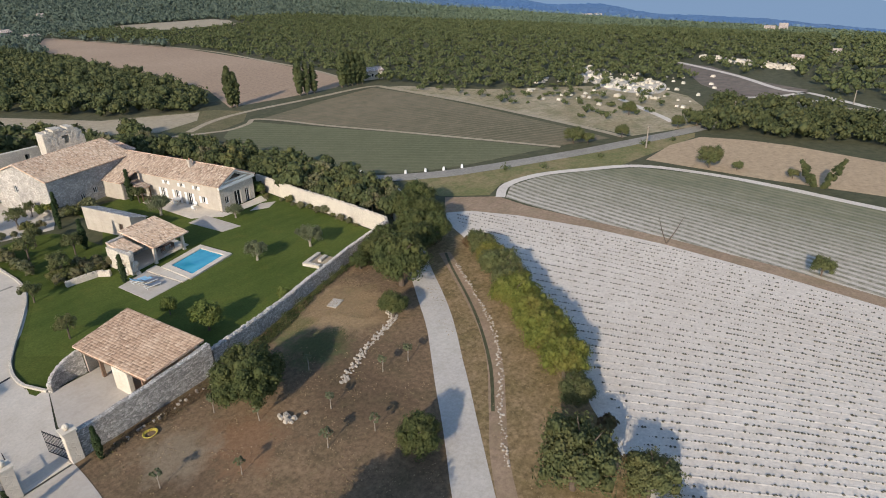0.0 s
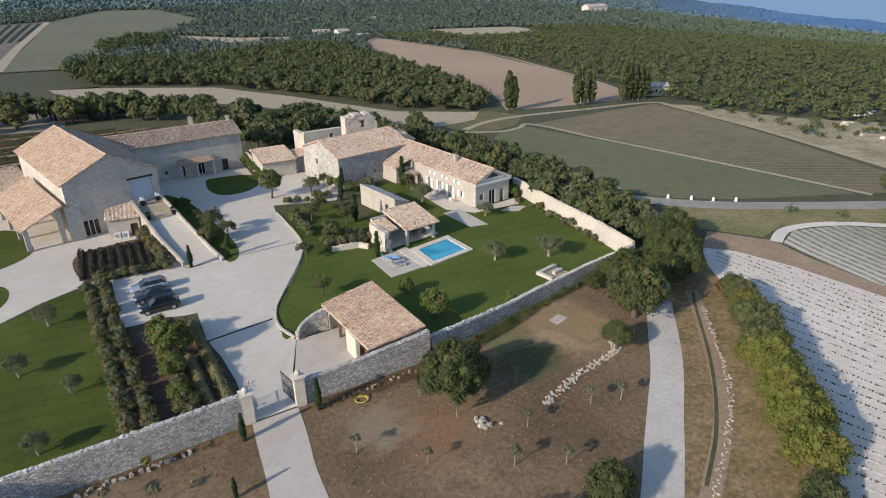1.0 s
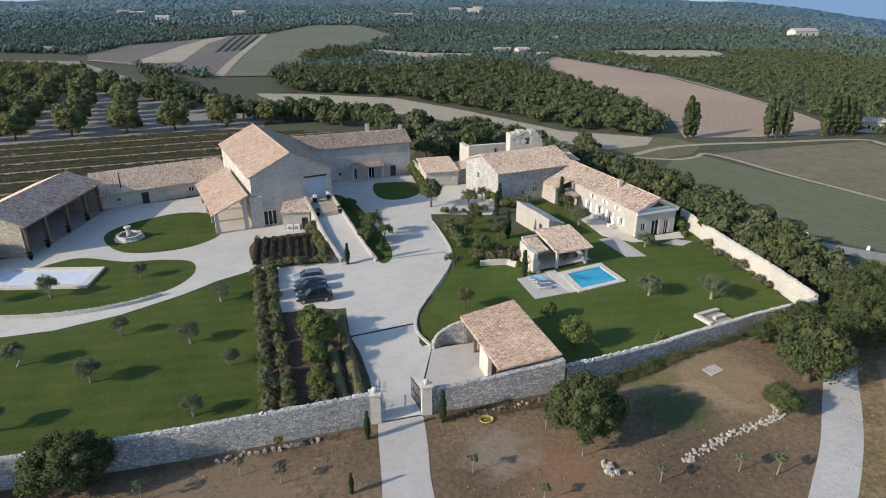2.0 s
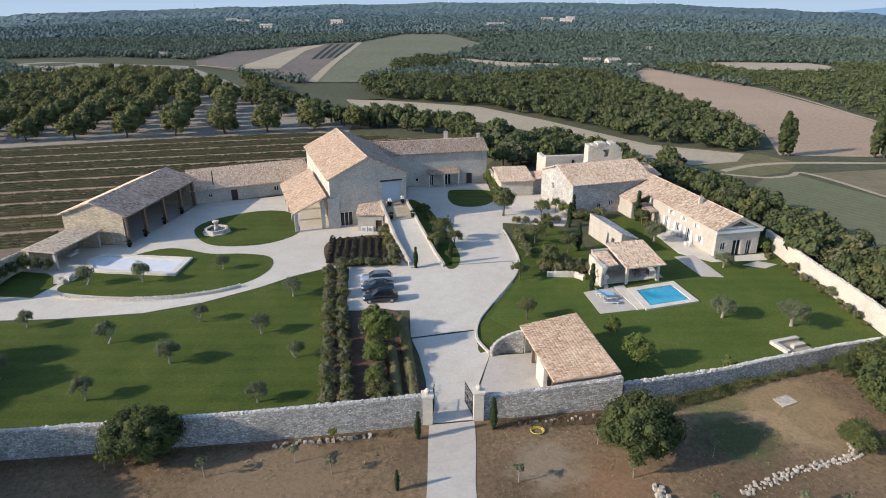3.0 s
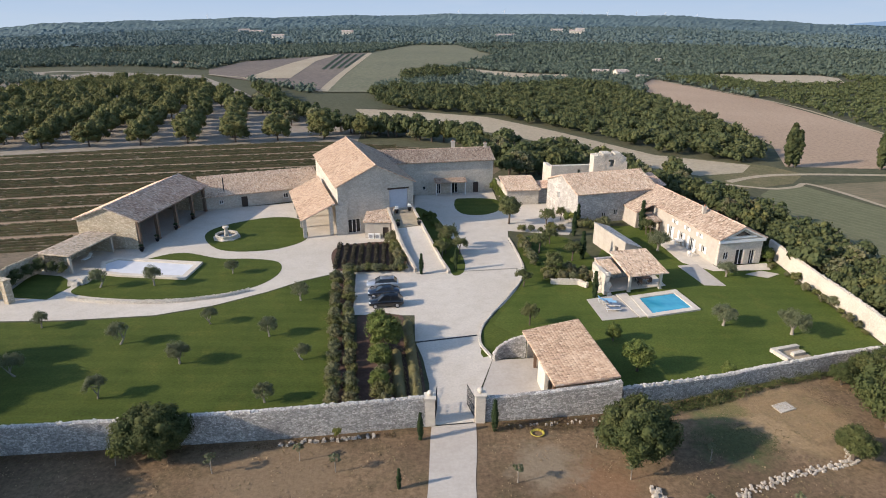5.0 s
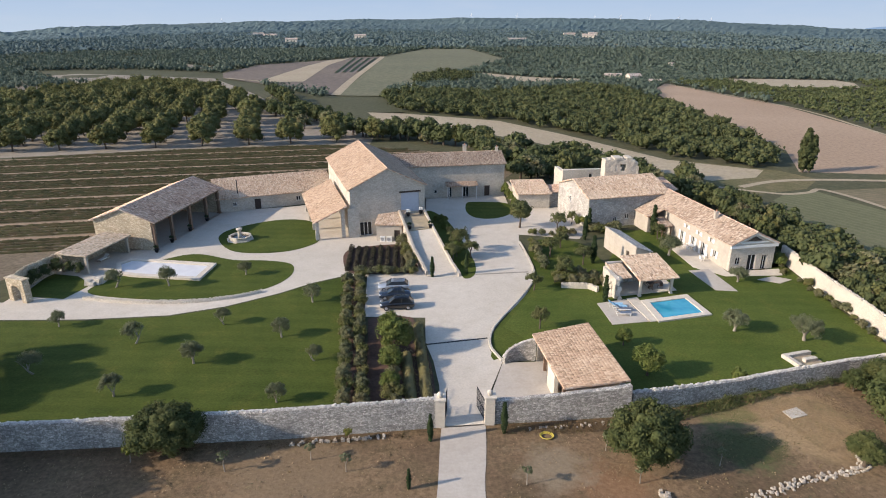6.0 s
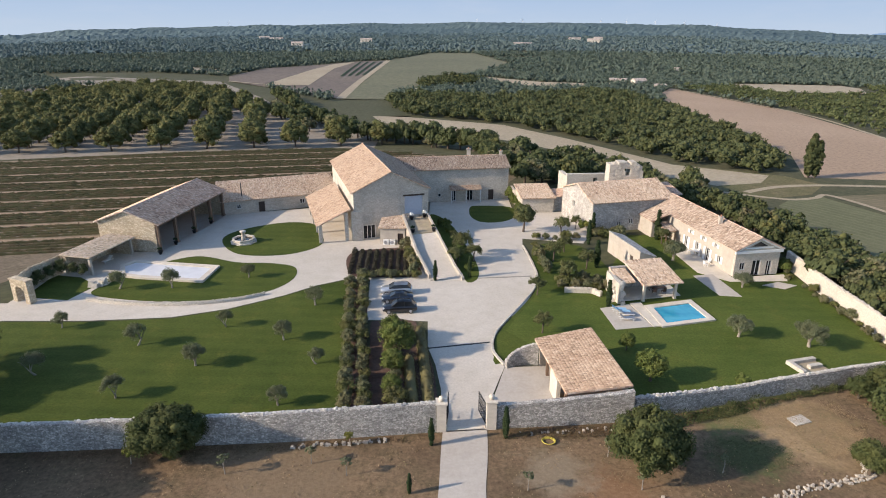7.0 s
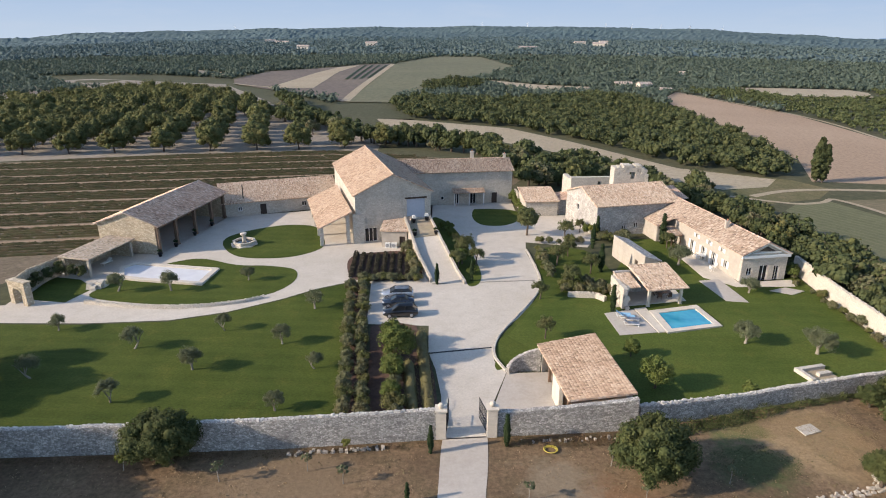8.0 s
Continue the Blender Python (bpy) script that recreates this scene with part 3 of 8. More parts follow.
def sheet(name, pts, material, lift, label, category, cut=0.0, edge=0.0, group=""):
    """A thin layer of the ground over a plan polygon, draped on the terrain."""
    bm = bmesh.new()
    bm.faces.new([bm.verts.new((p[0], p[1], 0)) for p in pts])
    if cut:
        xs, ys = [p[0] for p in pts], [p[1] for p in pts]
        for lo, hi, ax in ((min(xs), max(xs), 0), (min(ys), max(ys), 1)):
            k = lo + cut
            while k < hi:
                co = (k, 0, 0) if ax == 0 else (0, k, 0)
                no = (1, 0, 0) if ax == 0 else (0, 1, 0)
                bmesh.ops.bisect_plane(bm, geom=bm.verts[:] + bm.edges[:] + bm.faces[:], plane_co=co, plane_no=no)
                k += cut
    bmesh.ops.triangulate(bm, faces=bm.faces[:])
    for v in bm.verts:
        v.co.z = height(v.co.x, v.co.y) + lift
    if edge:
        ext = bmesh.ops.extrude_face_region(bm, geom=bm.faces[:])
        bmesh.ops.translate(bm, verts=[g for g in ext["geom"] if isinstance(g, bmesh.types.BMVert)], vec=(0, 0, -edge))
    ob = solo(name, bm, material, label, category, group, kind="structure")
    return ob


def strip(name, line, width, material, lift, label, category):
    """A road or track along a plan line."""
    pts = smooth_ring(line, 5, False)
    left, right = [], []
    for i, p in enumerate(pts):
        a, b = Vector(pts[max(i - 1, 0)]), Vector(pts[min(i + 1, len(pts) - 1)])
        d = (b - a).normalized()
        w = width / 2 * (1 + 0.08 * noise.noise((p[0] / 6, p[1] / 6, 0)))
        left.append((p[0] - d.y * w, p[1] + d.x * w))
        right.append((p[0] + d.y * w, p[1] - d.x * w))
    bm = bmesh.new()
    va = [bm.verts.new((p[0], p[1], height(*p) + lift)) for p in left]
    vb = [bm.verts.new((p[0], p[1], height(*p) + lift)) for p in right]
    for i in range(len(va) - 1):
        bm.faces.new((va[i], vb[i], vb[i + 1], va[i + 1]))
    return solo(name, bm, material, label, category, kind="structure")

# ---------------------------------------------------------------- the lie of the land
build_ground()
DRY = [(-90, 43.0), (-38, 43.6), (0, 46), (4.5, 46.4), (18, 47.6), (34, 51.6), (51, 55), (47, 46), (38, 37.5), (26, 25.5), (14, 13), (0, -5), (-20, -30), (-90, -30)]
sheet("dry_field", DRY, M["dry"], 0.02, "brown dry grass and bare soil outside the wall", "field")
sheet("verge", [(40, 39.6), (50, 50), (58, 56), (66, 52), (61, 40), (53, 26), (43, 14), (33, 0), (20, -24), (0, -20), (6, 3), (21, 19.6), (33, 31)], M["verge"], 0.03, "rough dry grass verge beside the lane", "verge")
strip("ditch_path", [(52, 45.5), (49.6, 42.4), (44, 35.6), (39.5, 30.6), (34.5, 26.2), (29.2, 22.6), (23, 18.2), (12, 8)], 1.5, M["path"], 0.045, "bare worn footpath beside the lane", "path")
strip("ditch", [(52, 45.2), (49.2, 42.2), (43.6, 35.6), (39.0, 30.8), (34.0, 26.4), (28.8, 22.8)], 0.32, M["scrub"], 0.055, "narrow dark ditch along the footpath", "ditch")
strip("lane", [(4, 1), (12.5, 11.5), (20, 18.8), (25.4, 23.8), (32.4, 30.4), (37.5, 35.2), (42.6, 40.8), (48, 47), (55, 54.5), (61, 61), (66, 67.5), (69.5, 73)], 3.1, M["lane"], 0.06, "pale rutted gravel lane between dry verges", "lane")
sheet("lavender_field_white", [(26.6, 7.6), (34.4, 16.2), (40.5, 21.6), (46.4, 28.0), (51.4, 34.6), (55.4, 42.2), (60, 50.4), (63.5, 54), (66.5, 51), (69, 44), (70.8, 33), (71.2, 22.2), (70, 8), (68.5, -3.1), (62, -40), (10, -40)], M["white_soil"], 0.04, "white stony field with thin rows of lavender", "field")
sheet("field_path", [(66.5, 51), (69, 44), (70.8, 33), (71.2, 22.2), (70, 8), (68.5, -3.1), (62, -40), (64, -40), (71, -3), (72.6, 8), (73.5, 22.2), (73.3, 33), (73.3, 45), (74.3, 51), (69, 58), (63.5, 54)], M["path"], 0.045, "beaten earth path between two fields", "path")
sheet("lavender_field_grey", [(74.6, 49.7), (80, 52), (84.5, 51), (86.5, 40), (87, 20), (86, -2), (78, -40), (64, -40), (71, -3), (72.6, 8), (73.5, 22.2), (73.3, 33), (73.6, 43)], M["lavender_rows"], 0.04, "pale stony field with close rows of lavender", "field")
sheet("lavender_field_sage", [(84.5, 51), (87.7, 50), (95, 44.5), (102, 37.6), (104.2, 28), (104.2, 16.6), (101.7, -0.9), (98, -40), (78, -40), (86, -2), (87, 20), (86.5, 40)], M["lavender_rows"], 0.04, "grey-green field with close rows of lavender", "field")
sheet("scrub_slope", [(136, 134), (142, 128), (150, 104), (166, 86), (182, 66), (172, 50), (150, 36), (137, 39), (123, 47), (126, 62), (131, 90)], M["scrubslope"], 0.03, "tan scrubby slope below the wood", "slope")
strip("field_edge_track", [(74.2, 50.5), (80, 52.8), (88, 50.8), (95.5, 45.2), (102.8, 38), (105, 28), (104.8, 16), (102.4, -1), (98, -40)], 1.6, M["white_soil"], 0.06, "pale gravel track along the field edge", "track")
sheet("tan_field", [(107.5, 38.3), (120, 37.8), (129.9, 34.5), (132.5, 26), (133, 17.4), (130, 0.9), (126, -40), (106, -40), (109, 0), (107.5, 17.2)], M["tan"], 0.04, "bare tan ploughed field", "field")
strip("country_road", [(62, 84), (68.5, 75.5), (76, 67.8), (84, 62.2), (103, 52), (119, 44.6), (137, 37), (150, 32)], 3.6, M["asphalt"], 0.07, "narrow worn asphalt country road", "road")
strip("gravel_junction", [(70, 74.5), (67, 70), (65, 66), (62, 61)], 4.2, M["white_soil"], 0.065, "pale gravel road junction", "junction")
sheet("roadside_grass", [(72, 69.5), (84, 60.2), (103, 50), (119, 42.8), (133, 36.5), (129, 35.5), (106, 40), (100, 41), (90, 51), (80, 54), (74, 52.5), (69, 59)], M["roadgrass"], 0.035, "rough grass between the road and the fields", "verge")
sheet("green_field", [(69.5, 80), (68, 100), (71.4, 122.5), (76, 127), (84.9, 130), (90.5, 112), (96.6, 92.8), (105, 57.5), (84.5, 65.5), (76, 71)], M["green_rows"], 0.04, "dull green field of lavender", "field")
strip("field_track", [(62, 136), (66.4, 132.9), (72.2, 129.5), (77.2, 127.6), (83, 129), (87, 131.5), (90, 124), (92.2, 112), (97.4, 92.8), (106.5, 56)], 1.3, M["tan2"], 0.07, "pale farm track between two fields", "track")
sheet("brown_field", [(88, 130.5), (110, 133.5), (134.8, 135), (133, 112), (129.2, 91.2), (122.2, 62.8), (118.5, 50.2), (107.5, 56.5), (98.5, 93)], M["brown_rows"], 0.04, "brownish field of cut lavender rows", "field")
strip("poplar_track", [(70, 134), (80, 139), (92, 140.5), (112, 138.8), (135, 137), (136.5, 128), (133, 100), (125, 62), (121, 48)], 1.8, M["tan2"], 0.07, "pale dirt track along the field edge", "track")
sheet("ploughed_field", [(124, 352), (110.6, 282), (106, 220), (104, 177), (92, 149), (110, 146), (128, 145), (140, 150), (146, 171), (153, 211), (160, 280), (145, 392)], M["plough"], 0.04, "long bare tan ploughed field", "field", cut=25)
sheet("stubble_strip", [(-28, 262), (-12, 258), (25, 237), (44, 205), (64, 164), (84, 151), (78, 143), (66, 140), (56, 150), (49, 162), (30, 194), (10, 215), (-20, 232)], M["tan2"], 0.04, "pale stubble strip below the wood", "field")
sheet("orchard_ground", [(-20, 186.5), (-32, 188), (-80, 180), (-124, 168), (-380, 100), (-430, 330), (-265, 480), (-150, 435), (-95, 335), (-60, 260), (-20, 205)], M["orchard_soil"], 0.03, "pale bare ground between orchard trees", "field", cut=40)
VINE = [(-64, 80), (-58, 92), (-55, 120), (-46, 124), (-22, 131), (-10, 134), (14, 137), (20, 150), (12, 172), (-20, 185), (-32, 187), (-80, 178.5), (-124, 166), (-190, 145), (-150, 70)]
sheet("vineyard_ground", VINE, M["vine_soil"], 0.03, "brown bare soil of a vineyard", "field")
FAR_BROWN = [(-158, 479), (-155, 574), (-123, 619), (-110, 638), (-85, 692), (-57, 706), (-52, 324), (-58, 335), (-76, 352), (-107, 392), (-143, 433)]
FAR_GREEN = [(-50, 324), (-53, 718), (-11, 895), (52, 883), (77, 634), (33, 516), (-1, 442), (-13, 379), (-22, 355), (-27, 322)]
FAR_MID = [(29, 491), (47, 465), (69, 437), (111, 421), (111, 409), (77, 395), (60, 376), (52, 397), (37, 430)]
FAR_LEFT = [(-226, 587), (-187, 549), (-171, 515), (-203, 527)]
COPSE = [(-10, 368), (2, 391), (24, 400), (30, 444), (7, 467), (-11, 432)]
sheet("far_brown_field", FAR_BROWN, M["far_brown"], 0.4, "far brown ploughed field", "field", cut=40)
sheet("far_green_field", FAR_GREEN, M["far_green"], 0.4, "far dull green field on a rise", "field", cut=40)
sheet("far_stubble", FAR_LEFT, M["tan2"], 0.4, "far pale stubble field", "field", cut=40)
sheet("far_wedge", [(-112, 400), (-83, 405), (-93, 570), (-87, 681), (-104, 639), (-110, 554)], M["tan2"], 0.55, "tan strip beside the ploughed field", "field", cut=40)
strip("far_track", [(-143, 433), (-111, 408), (-83, 405)], 3, M["tan2"], 0.6, "pale farm track at the edge of a field", "track")
strip("far_track", [(207, 992), (256, 981), (292, 930)], 14, M["tan2"], 2.5, "pale cut in the far woods", "track")
sheet("white_outcrop", smooth_ring([(-15, 337), (-9, 375), (-2, 392), (16, 398), (14, 401), (-4, 396), (-12, 388), (-17, 361)], 4), M["rock"], 0.6, "bare pale bank under a copse", "outcrop")
sheet("far_pale_field", FAR_MID, M["tan2"], 0.4, "far pale stubble field between woods", "field", cut=40)
sheet("far_clearing", [(244, 797), (242, 745), (275, 745), (270, 790)], M["tan2"], 2.0, "far pale clearing in the woods", "field", cut=40)
TERR = [(229, 72), (227, 59), (205, 38), (198, 24), (185, 26), (177, 39), (191, 52)]
OUTCROP = [(206, 96), (186, 81), (192, 70), (186, 61), (171, 58), (168, 66), (172, 76), (190, 92)]
sheet("terrace_field", TERR, M["far_brown"], 0.06, "small grey-brown terraced field", "field")
strip("terrace_track", [(231, 72), (213, 48), (195, 31), (193, 23), (186, 14), (176, 0), (170, -24)], 2.2, M["white_soil"], 0.09, "pale track above the terraced field", "track")
strip("terrace_track", [(170, 29), (179, 23), (187, 15)], 1.6, M["white_soil"], 0.085, "pale lower track by the terraced field", "track")
strip("terrace_track", [(158, 64), (150, 55), (144, 48), (140, 44)], 1.8, M["white_soil"], 0.085, "pale track down the scrubby slope", "track")
strip("terrace_track", [(176, 39), (183, 30), (194, 24)], 1.8, M["white_soil"], 0.09, "pale track below the terraced field", "track")
sheet("stubble_patch", [(164, 22), (178, 14), (176, -20), (158, -20), (160, 8)], M["tan2"], 0.05, "pale stubble patch between trees", "field")
sheet("white_outcrop", smooth_ring(OUTCROP, 3), M["rock"], 0.05, "bare white rock outcrop among shrubs", "outcrop")

sheet("meadow", [(66, 126), (84, 132), (92, 141), (88, 150), (66, 164), (56, 152), (50, 136), (58, 124)], M["rough"], 0.025, "rough dry meadow by the farm track", "meadow")
sheet("meadow", [(-34, 206), (-14, 232), (-28, 262), (-12, 262), (-30, 330), (-68, 330), (-60, 262)], M["scrub"], 0.02, "dull rough meadow beside the orchard", "meadow")
strip("field_edge_track", [(137, 146), (146.5, 171), (153.5, 211), (160.5, 280), (146, 392)], 1.6, M["tan2"], 0.08, "pale track along the ploughed field", "track")
strip("far_track", [(-51, 326), (-54, 448), (-55, 706)], 5, M["tan2"], 0.5, "far pale farm track between fields", "track")
for k in range(4):
    strip("far_vine_strip", [(-73 + 5 * k, 478 + 4 * k), (-78 + 6.2 * k, 580), (-82 + 7.3 * k, 681)], 2.4, M["cypress"], 0.7, "far dark strip of vines on brown soil", "vines")

# the estate's own ground
GRAVEL = [(0.1, 46), (4.4, 46.4), (5.2, 52), (7.0, 57.6), (5.9, 60), (6.0, 63), (8.0, 68.5), (10.0, 71), (12.0, 75), (14.0, 80), (14.8, 86), (14.0, 96), (14.6, 101), (24.8, 98.4), (27.5, 104), (26, 113), (25, 118), (15, 118), (15, 128), (-2, 125), (-2, 105), (-14.6, 101), (-16, 112), (-21, 124), (-28, 120), (-42, 116), (-46, 94), (-52, 94), (-58, 84), (-58, 74), (-75, 74), (-75, 68), (-55, 68.8), (-44.6, 68.8), (-34.4, 69.8), (-28, 72.3), (-21.8, 76.5), (-17.8, 80.1), (-13.6, 82.6), (-10.3, 82.4), (-9.4, 69), (-1.6, 68.6), (-1.5, 62), (-0.6, 58), (0, 53)]
sheet("gravel_drive", GRAVEL, M["gravel"], 0.05, "wide pale gravel drive and forecourt", "drive")
strip("gravel_track", [(2.2, 46.6), (1.9, 42), (1.6, 38), (1.2, 30), (0.6, 20), (0, 0)], 4.0, M["concrete"], 0.05, "pale straight drive leading out of the gate", "drive")
sheet("lawn", [(-75, 68), (-55, 68.4), (-44.6, 68.4), (-34.4, 69.4), (-28, 71.9), (-21.8, 76.1), (-17.8, 79.7), (-13.6, 82.2), (-13.2, 78), (-9.6, 50.2), (-9.5, 46.0), (-14, 45.6), (-38, 44.3), (-75, 42.8)], M["lawn"], 0.07, "mown green lawn with olive trees", "lawn", edge=0.1)
sheet("lawn", smooth_ring([(7.4, 58.6), (6.3, 61.5), (6.9, 65), (8.9, 69.2), (11.2, 73.5), (13.6, 78.6), (14.9, 84), (15.0, 92), (17, 98), (24, 97), (26, 88), (26, 80), (23, 74)], 4) , M["lawn"], 0.066, "mown green lawn among fruit trees", "lawn", edge=0.1)
sheet("lawn", [(11, 62), (16.9, 60.4), (18.2, 48.6), (34.7, 53), (51.8, 56), (52.6, 74), (53.6, 86), (45, 81), (42, 84), (40, 90), (40, 103), (30, 103), (29, 92), (22, 78), (14, 78), (8, 66)], M["pool_lawn"], 0.074, "mown green lawn around the swimming pool", "lawn", edge=0.1)
sheet("garage_yard", [(7.0, 57.4), (10.8, 57.6), (17, 58.6), (17.6, 48.2), (5.2, 47.1), (5.4, 52)], M["concrete"], 0.08, "plain beige concrete yard of the carport", "yard")
sheet("lawn_island", smooth_ring([(-37.9, 100), (-36.6, 105.5), (-30, 110.2), (-24, 109.6), (-21.4, 104), (-20.3, 97.6), (-25, 92.9), (-33, 93.1)], 6), M["lawn"], 0.08, "oval lawn around a stone fountain", "lawn", edge=0.08)
sheet("lawn_island", smooth_ring([(-48.4, 77), (-41.7, 75.0), (-34, 74.5), (-28, 75.9), (-23.6, 78.6), (-21.6, 83), (-22.6, 87.4), (-27, 89), (-32, 89.3), (-38.4, 92.0), (-42.3, 90.4), (-46, 86), (-48, 81)], 5), M["lawn"], 0.08, "curved lawn bed with a low stone edge", "lawn", edge=0.08)
sheet("lawn_island", smooth_ring([(6.4, 121.2), (8.2, 122.3), (13.7, 121.8), (15.4, 119.3), (14.6, 113.8), (11.5, 110.8), (7.8, 111.1), (6.1, 115.1)], 5), M["lawn"], 0.08, "small lawn island in the rear court", "lawn", edge=0.08)
sheet("lawn_island", [(-57, 76), (-50.6, 75), (-49.3, 80), (-53, 83), (-57.5, 84)], M["lawn"], 0.08, "shaded patch of lawn by the arch", "lawn", edge=0.08)
sheet("planting_bed", smooth_ring([(-1.7, 116), (1.9, 110.2), (4.6, 97), (5.9, 87.6), (5.6, 82.8), (4.2, 81.2), (3.2, 84), (-0.5, 97.6), (-1.7, 105)], 4), M["lawn"], 0.08, "narrow planted strip beside the ramp", "bed", edge=0.08)
sheet("planting_bed", [(-13.2, 82), (-10.8, 82), (-7.3, 50.6), (-7, 47), (-9.4, 46.6)], M["bedsoil"], 0.08, "dark soil under a double hedge", "bed")
sheet("planting_bed", [(-7.2, 50), (-8.8, 68.4), (-6, 69.6), (-3.2, 68.6), (-1.8, 63), (-0.8, 57), (-0.3, 51), (-0.6, 46.6), (-7, 46.5)], M["bedsoil"], 0.085, "dark reddish soil bed with shrubs", "bed")
sheet("planting_bed", smooth_ring([(-14.9, 90), (-14.2, 94), (-11, 95.4), (-6, 96), (-4.4, 92), (-3, 84.2), (-8, 83.2), (-13, 83.6)], 4), M["bedsoil"], 0.085, "dark soil bed of low rows", "bed")
RIM = [(-49.4, 87.4), (-48.0, 89.6), (-34.0, 87.2), (-34.4, 80.9), (-44.4, 82.4), (-47.4, 83.2)]
BASIN = [(-48.6, 87.2), (-47.6, 88.8), (-34.9, 86.5), (-35.2, 81.8), (-44.4, 83.2), (-47, 84)]
bm = bmesh.new()
for i in range(6):
    j = (i + 1) % 6
    prism(bm, [RIM[i], RIM[j], BASIN[j], BASIN[i]], -0.05, 0.4)
solo("covered_pool", bm, M["dressed"], "raised pale stone rim round a covered pool", "pool rim", kind="structure")
sheet("covered_pool_cover", BASIN, M["cover"], 0.2, "flat white cover of a pool", "cover")


# ---------------------------------------------------------------- boundary walls
def stone_wall(line, h, th, material, name, label, crest=True, rnd=0):
    """A rubble wall with an uneven top, capped with loose stones."""
    rg = random.Random(rnd)
    w = thing(name, (line[0][0], line[0][1], 0), label, "wall", kind="structure")
    pts = []
    for (p, q) in zip(line, line[1:]):
        d = Vector(q) - Vector(p)
        n = max(1, int(d.length / 0.8))
        pts += [tuple(Vector(p) + d * (i / n)) for i in range(n)]
    pts.append(line[-1])
    hs = h if isinstance(h, (list, tuple)) else (h, h)
    tops = np.interp(np.arange(len(pts)) / (len(pts) - 1), np.linspace(0, 1, len(hs)), hs)
    bm = bmesh.new()
    rows = []
    for i, p in enumerate(pts):
        a, b = Vector(pts[max(i - 1, 0)]), Vector(pts[min(i + 1, len(pts) - 1)])
        d = (b - a).normalized()
        nx = Vector((-d.y, d.x)) * th / 2
        z = tops[i] + rg.uniform(-0.06, 0.06)
        p = Vector(p)
        g0 = p + nx * 1.15
        g1 = p - nx * 1.15
        g2 = p - nx * 0.9
        g3 = p + nx * 0.9
        rows.append([bm.verts.new((g0.x, g0.y, -0.1)), bm.verts.new((g1.x, g1.y, -0.1)), bm.verts.new((g2.x, g2.y, z)), bm.verts.new((g3.x, g3.y, z))])
    for a, b in zip(rows, rows[1:]):
        for k in range(4):
            bm.faces.new((a[k], a[(k + 1) % 4], b[(k + 1) % 4], b[k]))
    bm.faces.new(rows[0][::-1])
    bm.faces.new(rows[-1])
    part("masonry", bm, material, w)
    if crest:
        bm = bmesh.new()
        for i in range(len(pts) - 1):
            p, q = Vector(pts[i]), Vector(pts[i + 1])
            z = tops[i]
            for k in range(6):
                c = p + (q - p) * ((k + 0.5) / 6)
                s = rg.uniform(0.07, 0.16)
                rock(bm, (c.x + rg.uniform(-.1, .1), c.y + rg.uniform(-.1, .1), z + rg.uniform(0, 0.05)), (s * 1.3, s * 1.3, s * 0.9), rg)
        part("coping_stones", bm, M["coping"] if material is M["rubble"] else material, w, "loose capping stones", kind="stuff")
    return w


def rock(bm, c, s, rg):
    """A small uneven stone."""
    vs = []
    for x, y, z in ((-1, -1, -1), (1, -1, -1), (1, 1, -1), (-1, 1, -1), (-1, -1, 1), (1, -1, 1), (1, 1, 1), (-1, 1, 1)):
        k = 0.62 if z > 0 else 0.9
        vs.append(bm.verts.new((c[0] + x * s[0] * k * rg.uniform(0.6, 1.1), c[1] + y * s[1] * k * rg.uniform(0.6, 1.1), c[2] + z * s[2] * rg.uniform(0.6, 1.1))))
    for f in ((0, 3, 2, 1), (4, 5, 6, 7), (0, 1, 5, 4), (1, 2, 6, 5), (2, 3, 7, 6), (3, 0, 4, 7)):
        bm.faces.new([vs[i] for i in f])


stone_wall([(-90, 42.0), (-60, 42.6), (-37.8, 43.6), (-27, 44.2), (-13.9, 45), (-4, 46), (-0.5, 46.4)], (2.2, 3.0), 0.6, M["rubble"], "wall_front", "tall grey rubble-stone boundary wall", rnd=1)
stone_wall([(5.0, 46.9), (11.3, 47.3), (18.0, 47.9)], (2.4, 2.6, 2.9, 3.2), 0.6, M["rubble"], "wall_carport", "tall grey rubble-stone wall beside the carport", crest=False, rnd=2)
stone_wall([(18.2, 48.0), (25.5, 50.0), (34.7, 52.5), (43, 54.4), (52.2, 55.8)], (2.4, 1.95, 1.65, 1.75, 1.8, 2.0, 2.2), 0.6, M["rubble"], "wall_lawn", "grey rubble-stone wall along the pool lawn", rnd=3)
stone_wall([(52.3, 56.0), (53.2, 66), (53.4, 75), (54.4, 88)], (2.6, 2.5), 0.55, M["palewall"], "wall_east", "pale limestone wall along the garden", rnd=4)
stone_wall(smooth_ring([(7.1, 57.3), (8.1, 57.9), (9.4, 58.15), (10.7, 58.1)], 4, False), (0.95, 1.55, 2.05, 2.4, 2.6), 0.4, M["rubble"], "wall_curved", "low curved limestone wall by the carport", rnd=5)
stone_wall(smooth_ring([(-47.8, 74.9), (-41, 73.6), (-34, 73.5), (-28, 74.9), (-24.4, 76.9)], 4, False), (0.4, 0.42, 0.34), 0.5, M["palewall"], "wall_terrace", "low dry-stone edge of a lawn bed", rnd=6)
stone_wall([(-1.5, 82.6), (-3.6, 89.5), (-6.5, 102.5)], (0.75, 4.25), 0.4, M["render"], "wall_ramp", "pale parapet wall rising along the ramp", crest=False, rnd=7)
